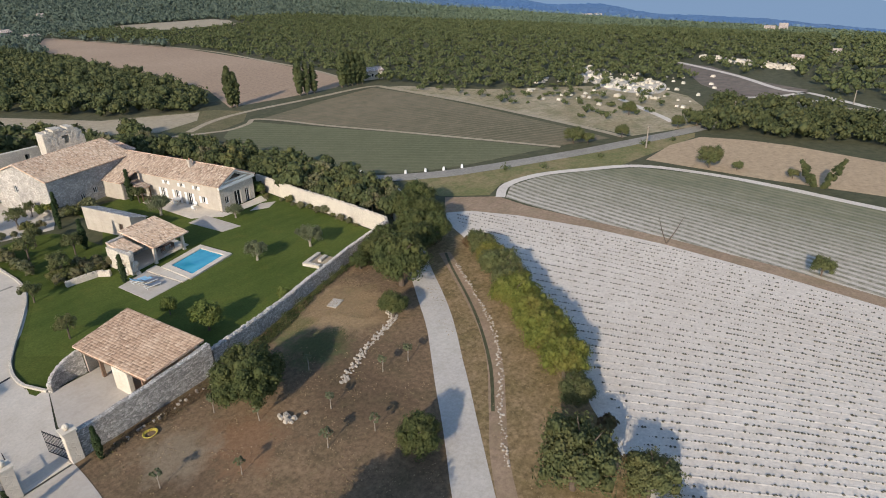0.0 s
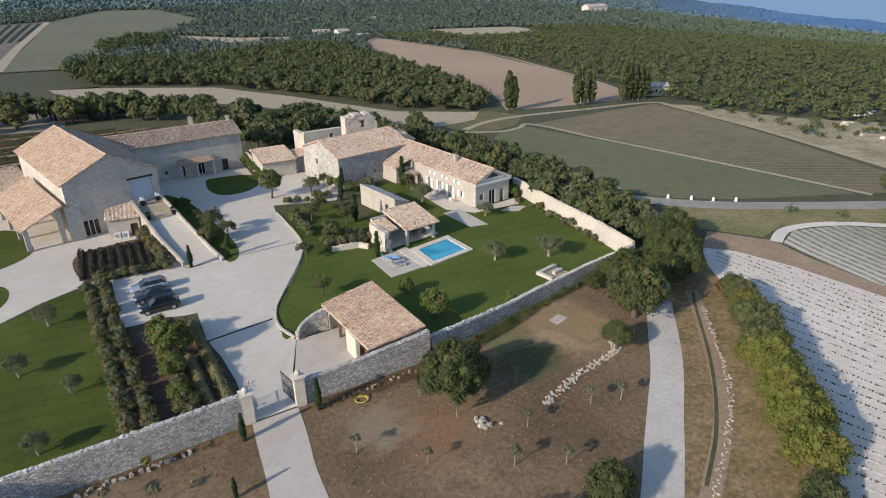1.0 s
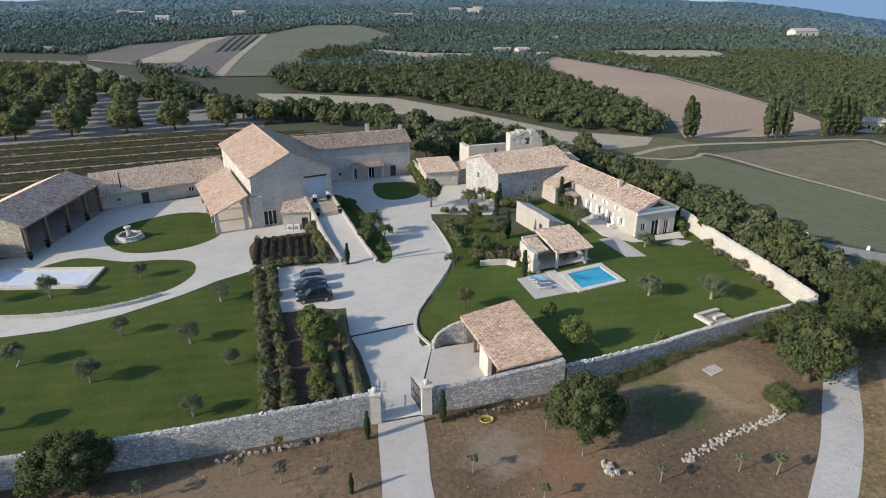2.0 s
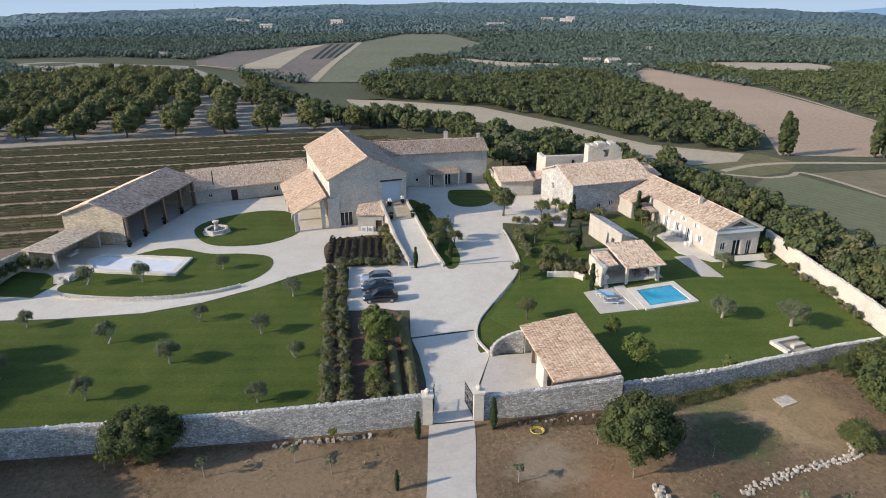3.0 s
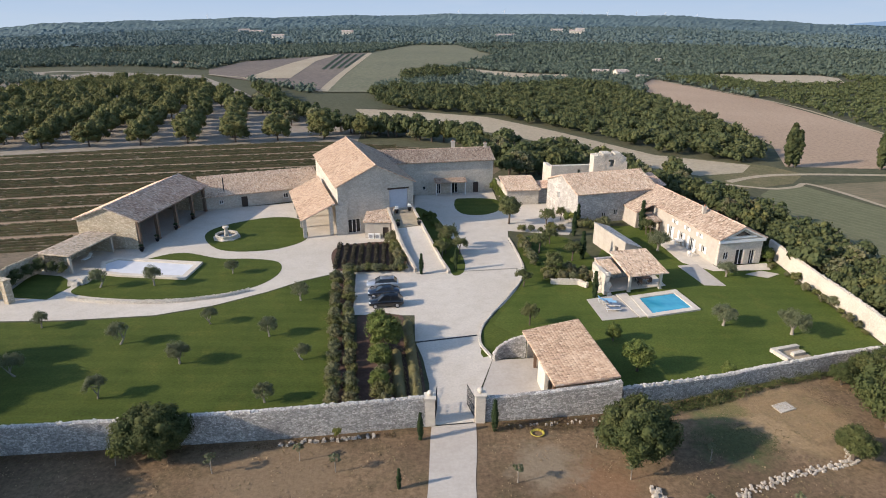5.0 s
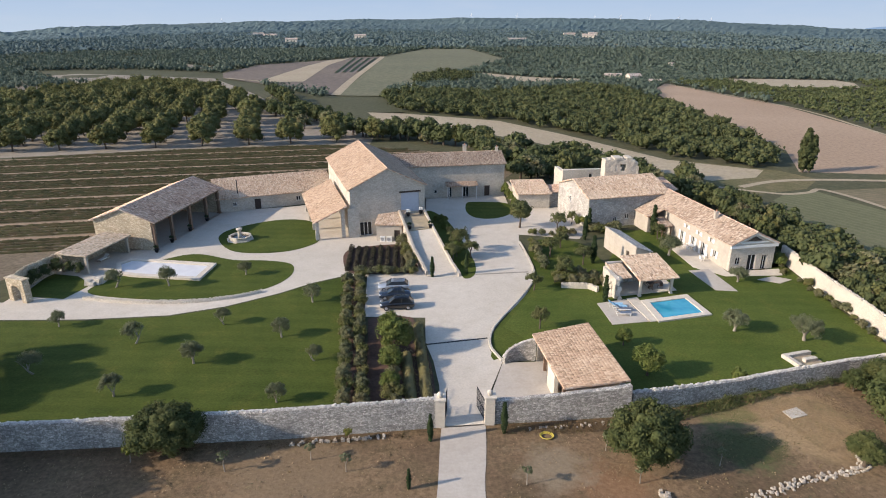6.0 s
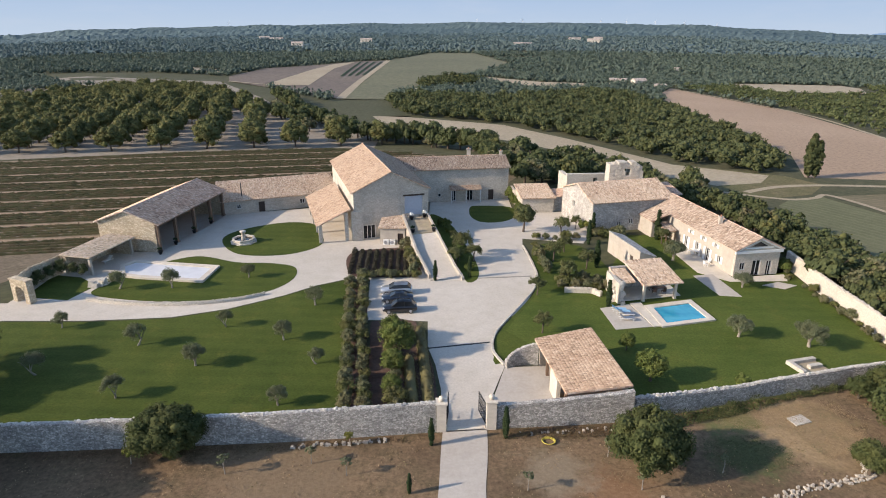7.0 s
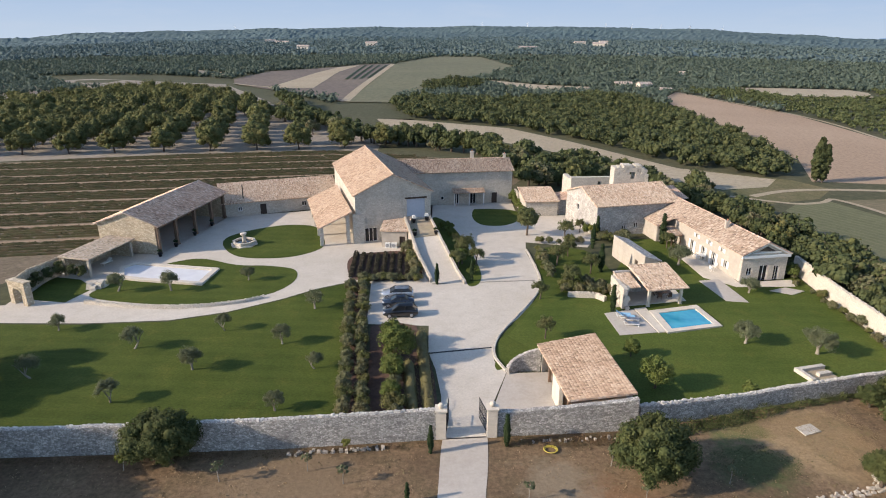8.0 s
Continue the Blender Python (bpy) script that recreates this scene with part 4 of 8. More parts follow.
stone_wall([(3.4, 82.0), (2.3, 85.6), (-2.15, 103.8)], (0.6, 4.0), 0.35, M["render"], "wall_ramp_east", "pale parapet wall on the garden side of the ramp", crest=False, rnd=8)
stone_wall([(15.6, 128), (16.0, 123.5)], (3.0, 3.0), 0.4, M["render"], "wall_court", "pale court wall covered with creeper", crest=False, rnd=11)
stone_wall([(17.5, 77.8), (21.3, 77.4), (22.3, 76.2)], (0.7, 0.8), 0.5, M["palewall"], "wall_bed", "low dry-stone garden wall", rnd=12)
stone_wall([(-57.4, 75.4), (-58.2, 80), (-57.0, 85)], (3.0, 2.6), 0.45, M["fieldstone"], "wall_arch_side", "curved stone wall joining the arch", rnd=13)


# ---------------------------------------------------------------- houses
def wall_grid(bm, F, a0, a1, b0, b1, z0, z1, holes):
    """A wall of real thickness, with openings cut through."""
    A = sorted({a0, a1, *[h[0] for h in holes], *[h[1] for h in holes]})
    Z = sorted({z0, z1, *[h[2] for h in holes], *[h[3] for h in holes]})
    for x0, x1 in zip(A, A[1:]):
        run = None
        for y0, y1 in zip(Z, Z[1:]):
            mx, my = (x0 + x1) / 2, (y0 + y1) / 2
            if any(h[0] < mx < h[1] and h[2] < my < h[3] for h in holes):
                if run:
                    fbox(bm, F, x0, x1, b0, b1, *run)
                run = None
            else:
                run = (run[0], y1) if run else (y0, y1)
        if run:
            fbox(bm, F, x0, x1, b0, b1, *run)


def gable_top(bm, F, a0, a1, b0, b1, z, hr):
    m = (a0 + a1) / 2
    vs = [bm.verts.new(F.p(a, b, h)) for b in (b0, b1) for a, h in ((a0, z), (a1, z), (m, hr))]
    for f in ((0, 1, 2), (3, 5, 4), (0, 3, 4, 1), (1, 4, 5, 2), (2, 5, 3, 0)):
        bm.faces.new([vs[i] for i in f])


def fill_hole(F, h, b0, parent, shutter=None):
    """What stands in an opening: a framed pane, a door or a large gate."""
    a0, a1, z0, z1, kind = h
    if kind == "open":
        return
    e = 0.09
    if kind in ("window", "glassdoor"):
        w = part("window" if kind == "window" else "glazed_door", frame_bm(F, a0, a1, b0 + 0.18, b0 + 0.26, z0, z1, e), M["white"], parent)
        n = 3 if a1 - a0 > 1.8 else 2 if a1 - a0 > 0.7 else 1
        for i in range(1, n):
            bm = bmesh.new()
            x0 = a0 + e + (a1 - a0 - 2 * e) * i / n
            fbox(bm, F, x0 - 0.05, x0 + 0.05, b0 + 0.17, b0 + 0.25, z0 + e, z1 - e)
            part("mullion", bm, M["white"], w)
        for i in range(n):
            x0 = a0 + e + (a1 - a0 - 2 * e) * i / n
            x1 = a0 + e + (a1 - a0 - 2 * e) * (i + 1) / n
            bm = bmesh.new()
            fbox(bm, F, x0 + 0.02, x1 - 0.02, b0 + 0.21, b0 + 0.23, z0 + e, z1 - e)
            part("pane", bm, M["glass"], w)
        if shutter:
            for x0, x1 in ((a0 - 0.55, a0 - 0.03), (a1 + 0.03, a1 + 0.55)):
                bm = bmesh.new()
                fbox(bm, F, x0, x1, b0 - 0.06, b0 - 0.01, z0, z1)
                part("shutter", bm, shutter, w)
    else:
        bm = bmesh.new()
        fbox(bm, F, a0, a1, b0 + 0.2, b0 + 0.26, z0, z1)
        part("door", bm, {"door": M["darkwood"], "garage": M["greydoor"], "pale": M["white"]}[kind], parent)


def frame_bm(F, a0, a1, b0, b1, z0, z1, e):
    bm = bmesh.new()
    fbox(bm, F, a0, a0 + e, b0, b1, z0, z1)
    fbox(bm, F, a1 - e, a1, b0, b1, z0, z1)
    fbox(bm, F, a0 + e, a1 - e, b0, b1, z0, z0 + e)
    fbox(bm, F, a0 + e, a1 - e, b0, b1, z1 - e, z1)
    return bm


def house(name, label, A, B, depth, he, hr, kind, wall, roof, front=(), right=(), left=(), over=0.35, th=0.5, z0=-0.05, shutter=None, omit=(), back_he=None, front_wall=None):
    """A building on the plan line A to B (its front), with real walls, openings and roof slopes.
    kind: gable_front (ridge runs back), gable_side (ridge along the front), mono (one slope rising to the back)."""
    F = Fr(A, B)
    L = F.len
    h = thing(name, (A[0], A[1], 0), label, "building")
    hb = back_he if back_he is not None else he
    R = Fr(F.p(L, 0, 0), F.p(L, depth, 0))
    K = Fr(F.p(L, depth, 0), F.p(0, depth, 0))
    E = Fr(F.p(0, depth, 0), F.p(0, 0, 0))
    sides = [("f", F, L, front, he), ("r", R, depth, right, he), ("k", K, L, (), hr if kind == "mono" else hb), ("l", E, depth, left, he)]
    for tag, G, n, holes, ht in sides:
        if tag in omit:
            continue
        bm = bmesh.new()
        x0, x1 = (0, n) if tag in "fk" else (th, n - th)
        wall_grid(bm, G, x0, x1, 0, th, z0, ht, holes)
        if kind == "gable_front" and tag in "fk":
            gable_top(bm, G, 0, n, 0, th, ht, hr)
        if kind == "gable_side" and tag in "rl":
            gable_top(bm, G, 0, n, 0.003, th, ht, hr)
        if kind == "mono" and tag in "rl":
            lo, hi = (th, n - th)
            za, zb = (he, hr) if tag == "r" else (hr, he)
            vs = [bm.verts.new(G.p(a, b, z)) for b in (0, th) for a, z in ((0, he), (n, he), (n if zb > za else 0, hr))]
            for f in ((0, 1, 2), (3, 5, 4), (0, 3, 4, 1), (1, 4, 5, 2), (2, 5, 3, 0)):
                bm.faces.new([vs[i] for i in f])
        bmesh.ops.remove_doubles(bm, verts=bm.verts[:], dist=0.002)
        wl = part("wall", bm, front_wall if tag == "f" and front_wall else wall, h)
        for o in holes:
            fill_hole(G, o, 0, wl, shutter if tag != "f" else None)
    t = 0.16
    o = over
    if kind == "gable_front":
        m = L / 2
        s = (hr - he) / m
        for c in (((-o, -o), (-o, depth + o), (m, depth + o), (m, -o)), ((L + o, depth + o), (L + o, -o), (m, -o), (m, depth + o))):
            zs = (he - o * s, he - o * s, hr, hr)
            bm = bmesh.new()
            slab(bm, [F.p(p[0], p[1], z + 0.02) for p, z in zip(c, zs)][::1], t)
            part("roof", bm, roof, h)
        ridge_line(F.p(m, -o, hr + t + 0.02), F.p(m, depth + o, hr + t + 0.02), roof, h)
    elif kind == "gable_side":
        m = depth / 2
        s = (hr - he) / m
        for c in (((-o, -o), (L + o, -o), (L + o, m), (-o, m)), ((L + o, depth + o), (-o, depth + o), (-o, m), (L + o, m))):
            zs = (he - o * s, he - o * s, hr, hr)
            bm = bmesh.new()
            slab(bm, [F.p(p[0], p[1], z + 0.02) for p, z in zip(c, zs)], t)
            part("roof", bm, roof, h)
        ridge_line(F.p(-o, m, hr + t + 0.02), F.p(L + o, m, hr + t + 0.02), roof, h)
    else:
        s = (hr - he) / depth
        bm = bmesh.new()
        slab(bm, [F.p(-o, -o, he - o * s + 0.02), F.p(L + o, -o, he - o * s + 0.02), F.p(L + o, depth + o, hr + o * s + 0.02), F.p(-o, depth + o, hr + o * s + 0.02)], t)
        part("roof", bm, roof, h)
    return h, F


def ridge_line(a, b, material, parent):
    bm = bmesh.new()
    n = max(2, int((b - a).length / 0.45))
    for i in range(n):
        tube(bm, a + (b - a) * (i / n), a + (b - a) * ((i + 1.08) / n), 0.15, 0.12, 6)
    lay = bm.loops.layers.uv.verify()
    for f in bm.faces:
        for lp in f.loops:
            lp[lay].uv = (lp.vert.co.x, lp.vert.co.y)
    part("ridge_tiles", bm, material, parent)


def chimney(parent, p, w, d, h):
    F = Fr((p[0] - w / 2, p[1] - d / 2), (p[0] + w / 2, p[1] - d / 2))
    bm = bmesh.new()
    fbox(bm, F, 0, w, 0, d, p[2], p[2] + h)
    fbox(bm, F, -0.08, w + 0.08, -0.08, d + 0.08, p[2] + h, p[2] + h + 0.12)
    c = part("chimney", bm, M["render"], parent)
    bm = bmesh.new()
    tube(bm, (p[0], p[1], p[2] + h + 0.12), (p[0], p[1], p[2] + h + 0.4), 0.14, 0.11, 10)
    part("pot", bm, M["terracotta"], c)


def posts(parent, F, spots, size, z1, material, name="post"):
    for a, b in spots:
        bm = bmesh.new()
        fbox(bm, F, a - size / 2, a + size / 2, b - size / 2, b + size / 2, -0.05, z1)
        fbox(bm, F, a - size * 0.62, a + size * 0.62, b - size * 0.62, b + size * 0.62, -0.05, 0.25)
        part(name, bm, material, parent)


# great barn, with its gable to the court
barn, FB = house("great_barn", "tall pale stone barn with a gabled tile roof", (-14.8, 100.4), (-2.0, 104.2), 28, 8.4, 11.6, "gable_front", M["house"], M["tile_pale"],
                 front=[(1.5, 3.7, 0.0, 2.5, "glassdoor"), (9.0, 12.3, 3.7, 7.2, "garage")], )
bm = bmesh.new()
prism(bm, [FB.p(-0.55, -0.7, 0).xy, FB.p(1.4, -0.7, 0).xy, FB.p(1.4, 0, 0).xy, FB.p(-0.55, 0, 0).xy], -0.05, 5.2)
for v in bm.verts:
    if v.co.z > 5:
        v.co += Vector((FB.v.x, FB.v.y, 0)) * 0.35
part("buttress", bm, M["house"], barn)
bm = bmesh.new()
fbox(bm, FB, 8.7, 12.6, -0.05, 0.0, 7.2, 7.5)
part("lintel", bm, M["darkwood"], barn)
# lean-to porch along its flank
G = Fr(FB.p(-6.0, -0.4, 0), FB.p(-0.55, -0.4, 0))
lean = thing("porch", G.p(0, 0, 0), "open timber porch with a tiled lean-to roof", "porch")
bm = bmesh.new()
slab(bm, [G.p(-0.5, 20, 3.1), G.p(-0.5, -0.3, 3.1), G.p(5.4, -0.3, 5.7), G.p(5.4, 20, 5.7)], 0.16)
part("roof", bm, M["tile_pale"], lean)
for a, z in ((0.1, 3.2), (4.6, 5.2)):
    bm = bmesh.new()
    fbox(bm, G, a - 0.3, a + 0.3, 0, 0.6, -0.05, z)
    part("pillar", bm, M["house"], lean)
for b in (6, 12, 18):
    bm = bmesh.new()
    fbox(bm, G, -0.1, 0.3, b, b + 0.5, -0.05, 3.2)
    part("pillar", bm, M["house"], lean)
bm = bmesh.new()
for i in range(9):
    tube(bm, G.p(-0.45, 0.4 + i * 2.3, 2.98), G.p(5.3, 0.4 + i * 2.3, 5.55), 0.09, None, 6)
part("rafters", bm, M["wood"], lean)
# rear range
rear, FR_ = house("farmhouse_range", "long two-storey stone house with tiled roof", (-9.46, 124.07), (14.9, 128.0), 8.5, 7.0, 8.75, "gable_side", M["house"], M["tile"],
                  front=[(9.3, 10.0, 1.0, 1.8, "window"), (12.2, 13.2, 0.0, 2.3, "glassdoor"), (15.6, 16.9, 0.0, 2.4, "glassdoor"), (20.3, 21.5, 0.0, 2.3, "door")])
chimney(rear, FR_.p(16.8, 4.6, 8.4), 0.8, 0.75, 1.9)
chimney(rear, FR_.p(23.9, 4.2, 8.5), 0.6, 0.6, 1.2)
can = thing("canopy", FR_.p(12.3, -1, 0), "small tiled canopy on slim posts", "canopy")
bm = bmesh.new()
slab(bm, [FR_.p(11.7, -1.9, 2.75), FR_.p(18.5, -1.9, 2.75), FR_.p(18.5, -0.02, 3.3), FR_.p(11.7, -0.02, 3.3)], 0.14)
part("roof", bm, M["tile_pale"], can)
posts(can, FR_, [(12.0, -1.7), (15.1, -1.7), (18.2, -1.7)], 0.16, 2.8, M["white"])
# small annex at the court
house("garage_annex", "small stone annex with a tiled roof", (16.6, 117.0), (23.0, 117.6), 6.8, 3.0, 4.1, "mono", M["house"], M["tile_sun"], )
# Added dark block in place of a recess of the court that lies in shadow.
house("court_shed", "low dark stone block standing in for a shadowed yard", (23.2, 118.4), (26.6, 119.0), 5, 2.9, 3.2, "mono", M["ashlar"], M["tile_old"], over=0.1)
# long low range behind the forecourt
low, FL = house("low_range", "long low stone outbuilding with a tiled roof", (-43.0, 115.2), (-21.5, 123.6), 7.2, 2.7, 4.9, "mono", M["house"], M["tile_sun"],
                front=[(7.2, 8.4, 0.0, 2.1, "door"), (15.4, 16.4, 0.9, 1.9, "window"), (3, 3.8, 1.0, 1.8, "window")])
bm = bmesh.new()
tube(bm, FL.p(4.2, 1.2, 3.0), FL.p(4.2, 1.2, 6.0), 0.1, None, 8)
part("flue_pipe", bm, M["iron"], low)
# open cart barn
cart, FC = house("open_barn", "open-fronted stone barn with timber posts and old tiles", (-45.8, 93.7), (-42.3, 115.6), 10.6, 4.95, 6.88, "gable_side", M["fieldstone"], M["tile_old"], omit=("f",), over=0.4)
posts(cart, FC, [(0.35, 0.35), (5.4, 0.3), (11.3, 0.3), (17.0, 0.3), (21.7, 0.3)], 0.5, 4.7, M["wood"])
bm = bmesh.new()
fbox(bm, FC, 0, FC.len, 0.1, 0.45, 4.4, 4.75)
part("beam", bm, M["wood"], cart)
sheet("barn_floor", [FC.p(0.5, 0.2, 0).xy, FC.p(FC.len - 0.5, 0.2, 0).xy, FC.p(FC.len - 0.5, 10, 0).xy, FC.p(0.5, 10, 0).xy], M["concrete"], 0.09, "beaten pale floor of the open barn", "floor")
# low shelter beside it
shel, FS = house("low_shelter", "low open shelter with a tiled mono-pitch roof", (-51.8, 83.8), (-49.8, 93.2), 4.6, 2.82, 2.9, "mono", M["fieldstone"], M["tile_straw"], omit=("f", "l"), over=0.3)
posts(shel, FS, [(0.25, 0.25), (9.2, 0.25)], 0.35, 2.55, M["render"])
sheet("shelter_floor", [FS.p(0.3, -0.4, 0).xy, FS.p(FS.len, -0.4, 0).xy, FS.p(FS.len, 4.2, 0).xy, FS.p(0.3, 4.2, 0).xy], M["gravel"], 0.09, "gravel floor of the low shelter", "floor")
# kiosk by the ramp
kio, FK = house("boiler_house", "small rendered outhouse with a tiled roof", (-10.2, 98.2), (-5.9, 97.9), 6.0, 2.9, 3.9, "mono", M["render"], M["tile_sun"], front=[(3.0, 4.0, 0.0, 2.0, "door")], over=0.25)
for a in (0.6, 1.7):
    ac = thing("air_conditioner", FK.p(a, -0.45, 0), "white outdoor air-conditioning unit on the ground", "appliance", "air units")
    bm = bmesh.new()
    fbox(bm, FK, a, a + 0.9, -0.5, -0.1, 0.05, 0.95)
    u = part("casing", bm, M["white"], ac)
    bm = bmesh.new()
    q = FK.p(a + 0.38, -0.5, 0.5)
    tube(bm, q, q - Vector((FK.v.x, FK.v.y, 0)) * 0.03, 0.3, None, 14)
    part("fan_grille", bm, M["zinc"], ac)
# chapel
chap, FH = house("chapel", "old stone chapel with a low tiled roof", (27.5, 104.2), (43.2, 108.2), 12.5, 5.6, 7.7, "gable_side", M["ashlar"], M["tile_sun"],
                 front=[(11.6, 13.6, 0.0, 2.1, "glassdoor"), (7.6, 8.4, 1.2, 2.2, "window"), (5.2, 6.0, 0.8, 1.8, "window")], left=[(4.5, 5.5, 3.0, 4.2, "window")])
house("stone_shed", "small grey stone lean-to", (42.5, 113.6), (47, 114.5), 5, 4.6, 5.6, "mono", M["ashlar"], M["tile_old"])
# garden store: a long wall with a one-sided stone roof behind it
store = thing("garden_store", (28.0, 94.5, 0), "narrow pale rendered garden store with a sloping stone roof", "building")
FT = Fr((28.0, 94.6), (30.0, 84.6))
bm = bmesh.new()
wall_grid(bm, FT, 0, FT.len, 0, 0.45, -0.05, 3.45, [(7.4, 8.3, 0.0, 2.1)])
sw = part("wall", bm, M["render"], store)
bm = bmesh.new()
fbox(bm, FT, 7.4, 8.3, 0.2, 0.26, 0.0, 2.1)
part("door", bm, M["darkwood"], sw)
bm = bmesh.new()
fbox(bm, FT, 0, FT.len, 2.2, 2.55, -0.05, 2.55)
part("wall", bm, M["ashlar"], store)
for a in (0.0, FT.len - 0.35):
    bm = bmesh.new()
    for x, b_, z in [(x, b_, z) for x in (a, a + 0.35) for b_, z in ((0.452, -0.05), (2.198, -0.05), (2.198, 2.7), (0.452, 3.28))]:
        bm.verts.new(FT.p(x, b_, z))
    bm.verts.ensure_lookup_table()
    for f in ((0, 1, 2, 3), (7, 6, 5, 4), (0, 4, 5, 1), (1, 5, 6, 2), (2, 6, 7, 3), (3, 7, 4, 0)):
        bm.faces.new([bm.verts[i] for i in f])
    part("wall", bm, M["render"], store)
bm = bmesh.new()
q = [FT.p(a, b_, z) for a, b_, z in ((-0.15, 0.0, 3.46), (FT.len + 0.15, 0.0, 3.46), (FT.len + 0.15, 2.75, 2.56), (-0.15, 2.75, 2.56))]
vs = [bm.verts.new(p) for p in q] + [bm.verts.new(p + Vector((0, 0, 0.14))) for p in q]
for f in ((0, 1, 2, 3), (7, 6, 5, 4), (0, 4, 5, 1), (1, 5, 6, 2), (2, 6, 7, 3), (3, 7, 4, 0)):
    bm.faces.new([vs[i] for i in f])
part("slab_top", bm, M["ashlar"], store, "grey weathered stone slab")
# ruined bell tower and ruin
tow = thing("ruined_bell_wall", (33, 116, 0), "ruined pale stone bell wall with an arched window", "ruin")
T = Fr((33.2, 116.2), (40.0, 116.5))
bm = bmesh.new()
rg = random.Random(44)
for r_ in range(24):
    z = r_ * 0.44
    a = -0.3 * (r_ % 2)
    while a < 6.8:
        w = rg.uniform(0.45, 0.8)
        a0, a1 = max(a, 0.0), min(a + w, 6.8)
        m_ = (a0 + a1) / 2
        top = 10.5 - 1.3 * max(0.0, (1.2 - m_) / 1.2) ** 2 - 2.0 * max(0.0, (m_ - 5.2) / 1.6) ** 2 + 0.2 * math.sin(m_ * 3.1)
        opening = 3.2 < m_ < 4.1 and 7.9 < z + 0.2 < 9.0 + 0.35 * math.sin((m_ - 3.2) / 0.9 * math.pi)
        if a1 - a0 > 0.1 and z + 0.3 < top and not opening:
            j = rg.uniform(-0.05, 0.09)
            fbox(bm, T, a0, a1 - 0.02, -j, 2.4 + j, z, z + 0.425)
        a += w
part("masonry", bm, M["palewall"], tow)
bm = bmesh.new()
rg = random.Random(4)
for i in range(34):
    rock(bm, T.p(rg.uniform(1.0, 5.4), rg.uniform(0.2, 2.2), 9.9 + rg.uniform(-0.1, 0.3)), (0.4, 0.4, 0.3), rg)
part("broken_top", bm, M["palewall"], tow, kind="stuff")
ruin = thing("ruined_wall", (26, 122, 0), "ruined pale stone corner wall", "ruin")
T = Fr((26.2, 121.8), (34.4, 122.6))
bm = bmesh.new()
wall_grid(bm, T, 0, 8.2, 0, 0.9, 0, 6.9, [(5.6, 6.4, 4.9, 6.0)])
fbox(bm, T, 0, 0.9, 0.9, 6, 0, 6.4)
part("masonry", bm, M["palewall"], ruin)
# garden house with its pediment
wing, FW = house("garden_house", "long pale stone house with a pedimented gable", (43.8, 83.3), (51.0, 84.47), 25, 4.3, 6.0, "gable_front", M["render"], M["tile"],
                 front=[(0.9, 1.8, 1.0, 2.2, "window"), (2.95, 4.35, 0.0, 2.5, "glassdoor"), (5.3, 6.2, 0.0, 2.3, "glassdoor")],
                 left=[(17.5, 18.6, 0, 2.2, "glassdoor"), (14.6, 15.6, 0, 2.2, "glassdoor"), (11.4, 12.3, 0.0, 2.2, "glassdoor"), (20.8, 21.5, 0.9, 2.0, "window"), (12.6, 13.2, 3.0, 3.6, "window"), (16.2, 16.8, 3.0, 3.6, "window"), (19.6, 20.2, 3.0, 3.6, "window")], shutter=M["white"], front_wall=M["house"])
chimney(wing, FW.p(2.5, 8.5, 5.0), 0.55, 0.55, 1.75)
bm = bmesh.new()
fbox(bm, FW, -0.25, FW.len + 0.25, -0.28, -0.01, 3.75, 4.15)
fbox(bm, FW, 1.4, FW.len - 1.4, -0.2, -0.01, 4.45, 4.6)
part("cornice", bm, M["white"], wing)
for sx in (0, 1):
    a = FW.p(-0.2 if sx == 0 else FW.len + 0.2, -0.15, 4.15)
    b = FW.p(FW.len / 2, -0.15, 5.92)
    bm = bmesh.new()
    tube(bm, a, b, 0.16, None, 6)
    part("raking_cornice", bm, M["white"], wing)
cross = thing("garden_house_side_wing", FW.p(-3, 19, 0), "low tiled side wing of the garden house", "building")
bm = bmesh.new()
slab(bm, [FW.p(-3.4, 25.3, 2.9), FW.p(-3.4, 18.9, 2.9), FW.p(-0.36, 18.9, 4.2), FW.p(-0.36, 25.3, 4.2)], 0.16)
part("roof", bm, M["tile"], cross)
bm = bmesh.new()
wall_grid(bm, Fr(FW.p(-3.1, 19.2, 0), FW.p(-0.05, 19.2, 0)), 0, 3.0, 0, 0.4, 0, 2.85, [(1.0, 2.0, 0, 2.1)])
part("wall", bm, M["render"], cross)
bm = bmesh.new()
fbox(bm, FW, -3.2, -2.8, 19.25, 25, 0, 2.85)
part("wall", bm, M["render"], cross)
bm = bmesh.new()
slab(bm, [FW.p(-2.4, 15.6, 2.2), FW.p(-0.35, 15.6, 2.2), FW.p(-0.35, 19.15, 2.75), FW.p(-2.4, 19.15, 2.75)], 0.12)
part("pent_roof", bm, M["tile"], cross)
posts(cross, FW, [(-2.2, 15.8), (-0.6, 15.8)], 0.16, 2.25, M["wood"])
bm = bmesh.new()
q = [FW.p(2.3, -0.03, 4.72), FW.p(5.0, -0.03, 4.72), FW.p(3.65, -0.03, 5.45)]
vs = [bm.verts.new(p) for p in q] + [bm.verts.new(p + Vector((FW.v.x, FW.v.y, 0)) * 0.02) for p in q]
bm.faces.new(vs[:3])
bm.faces.new(vs[3:][::-1])
for i in range(3):
    bm.faces.new((vs[i], vs[(i + 1) % 3], vs[(i + 1) % 3 + 3], vs[i + 3]))
part("pediment_window", bm, M["glass"], wing, "dark triangular window in the pediment")

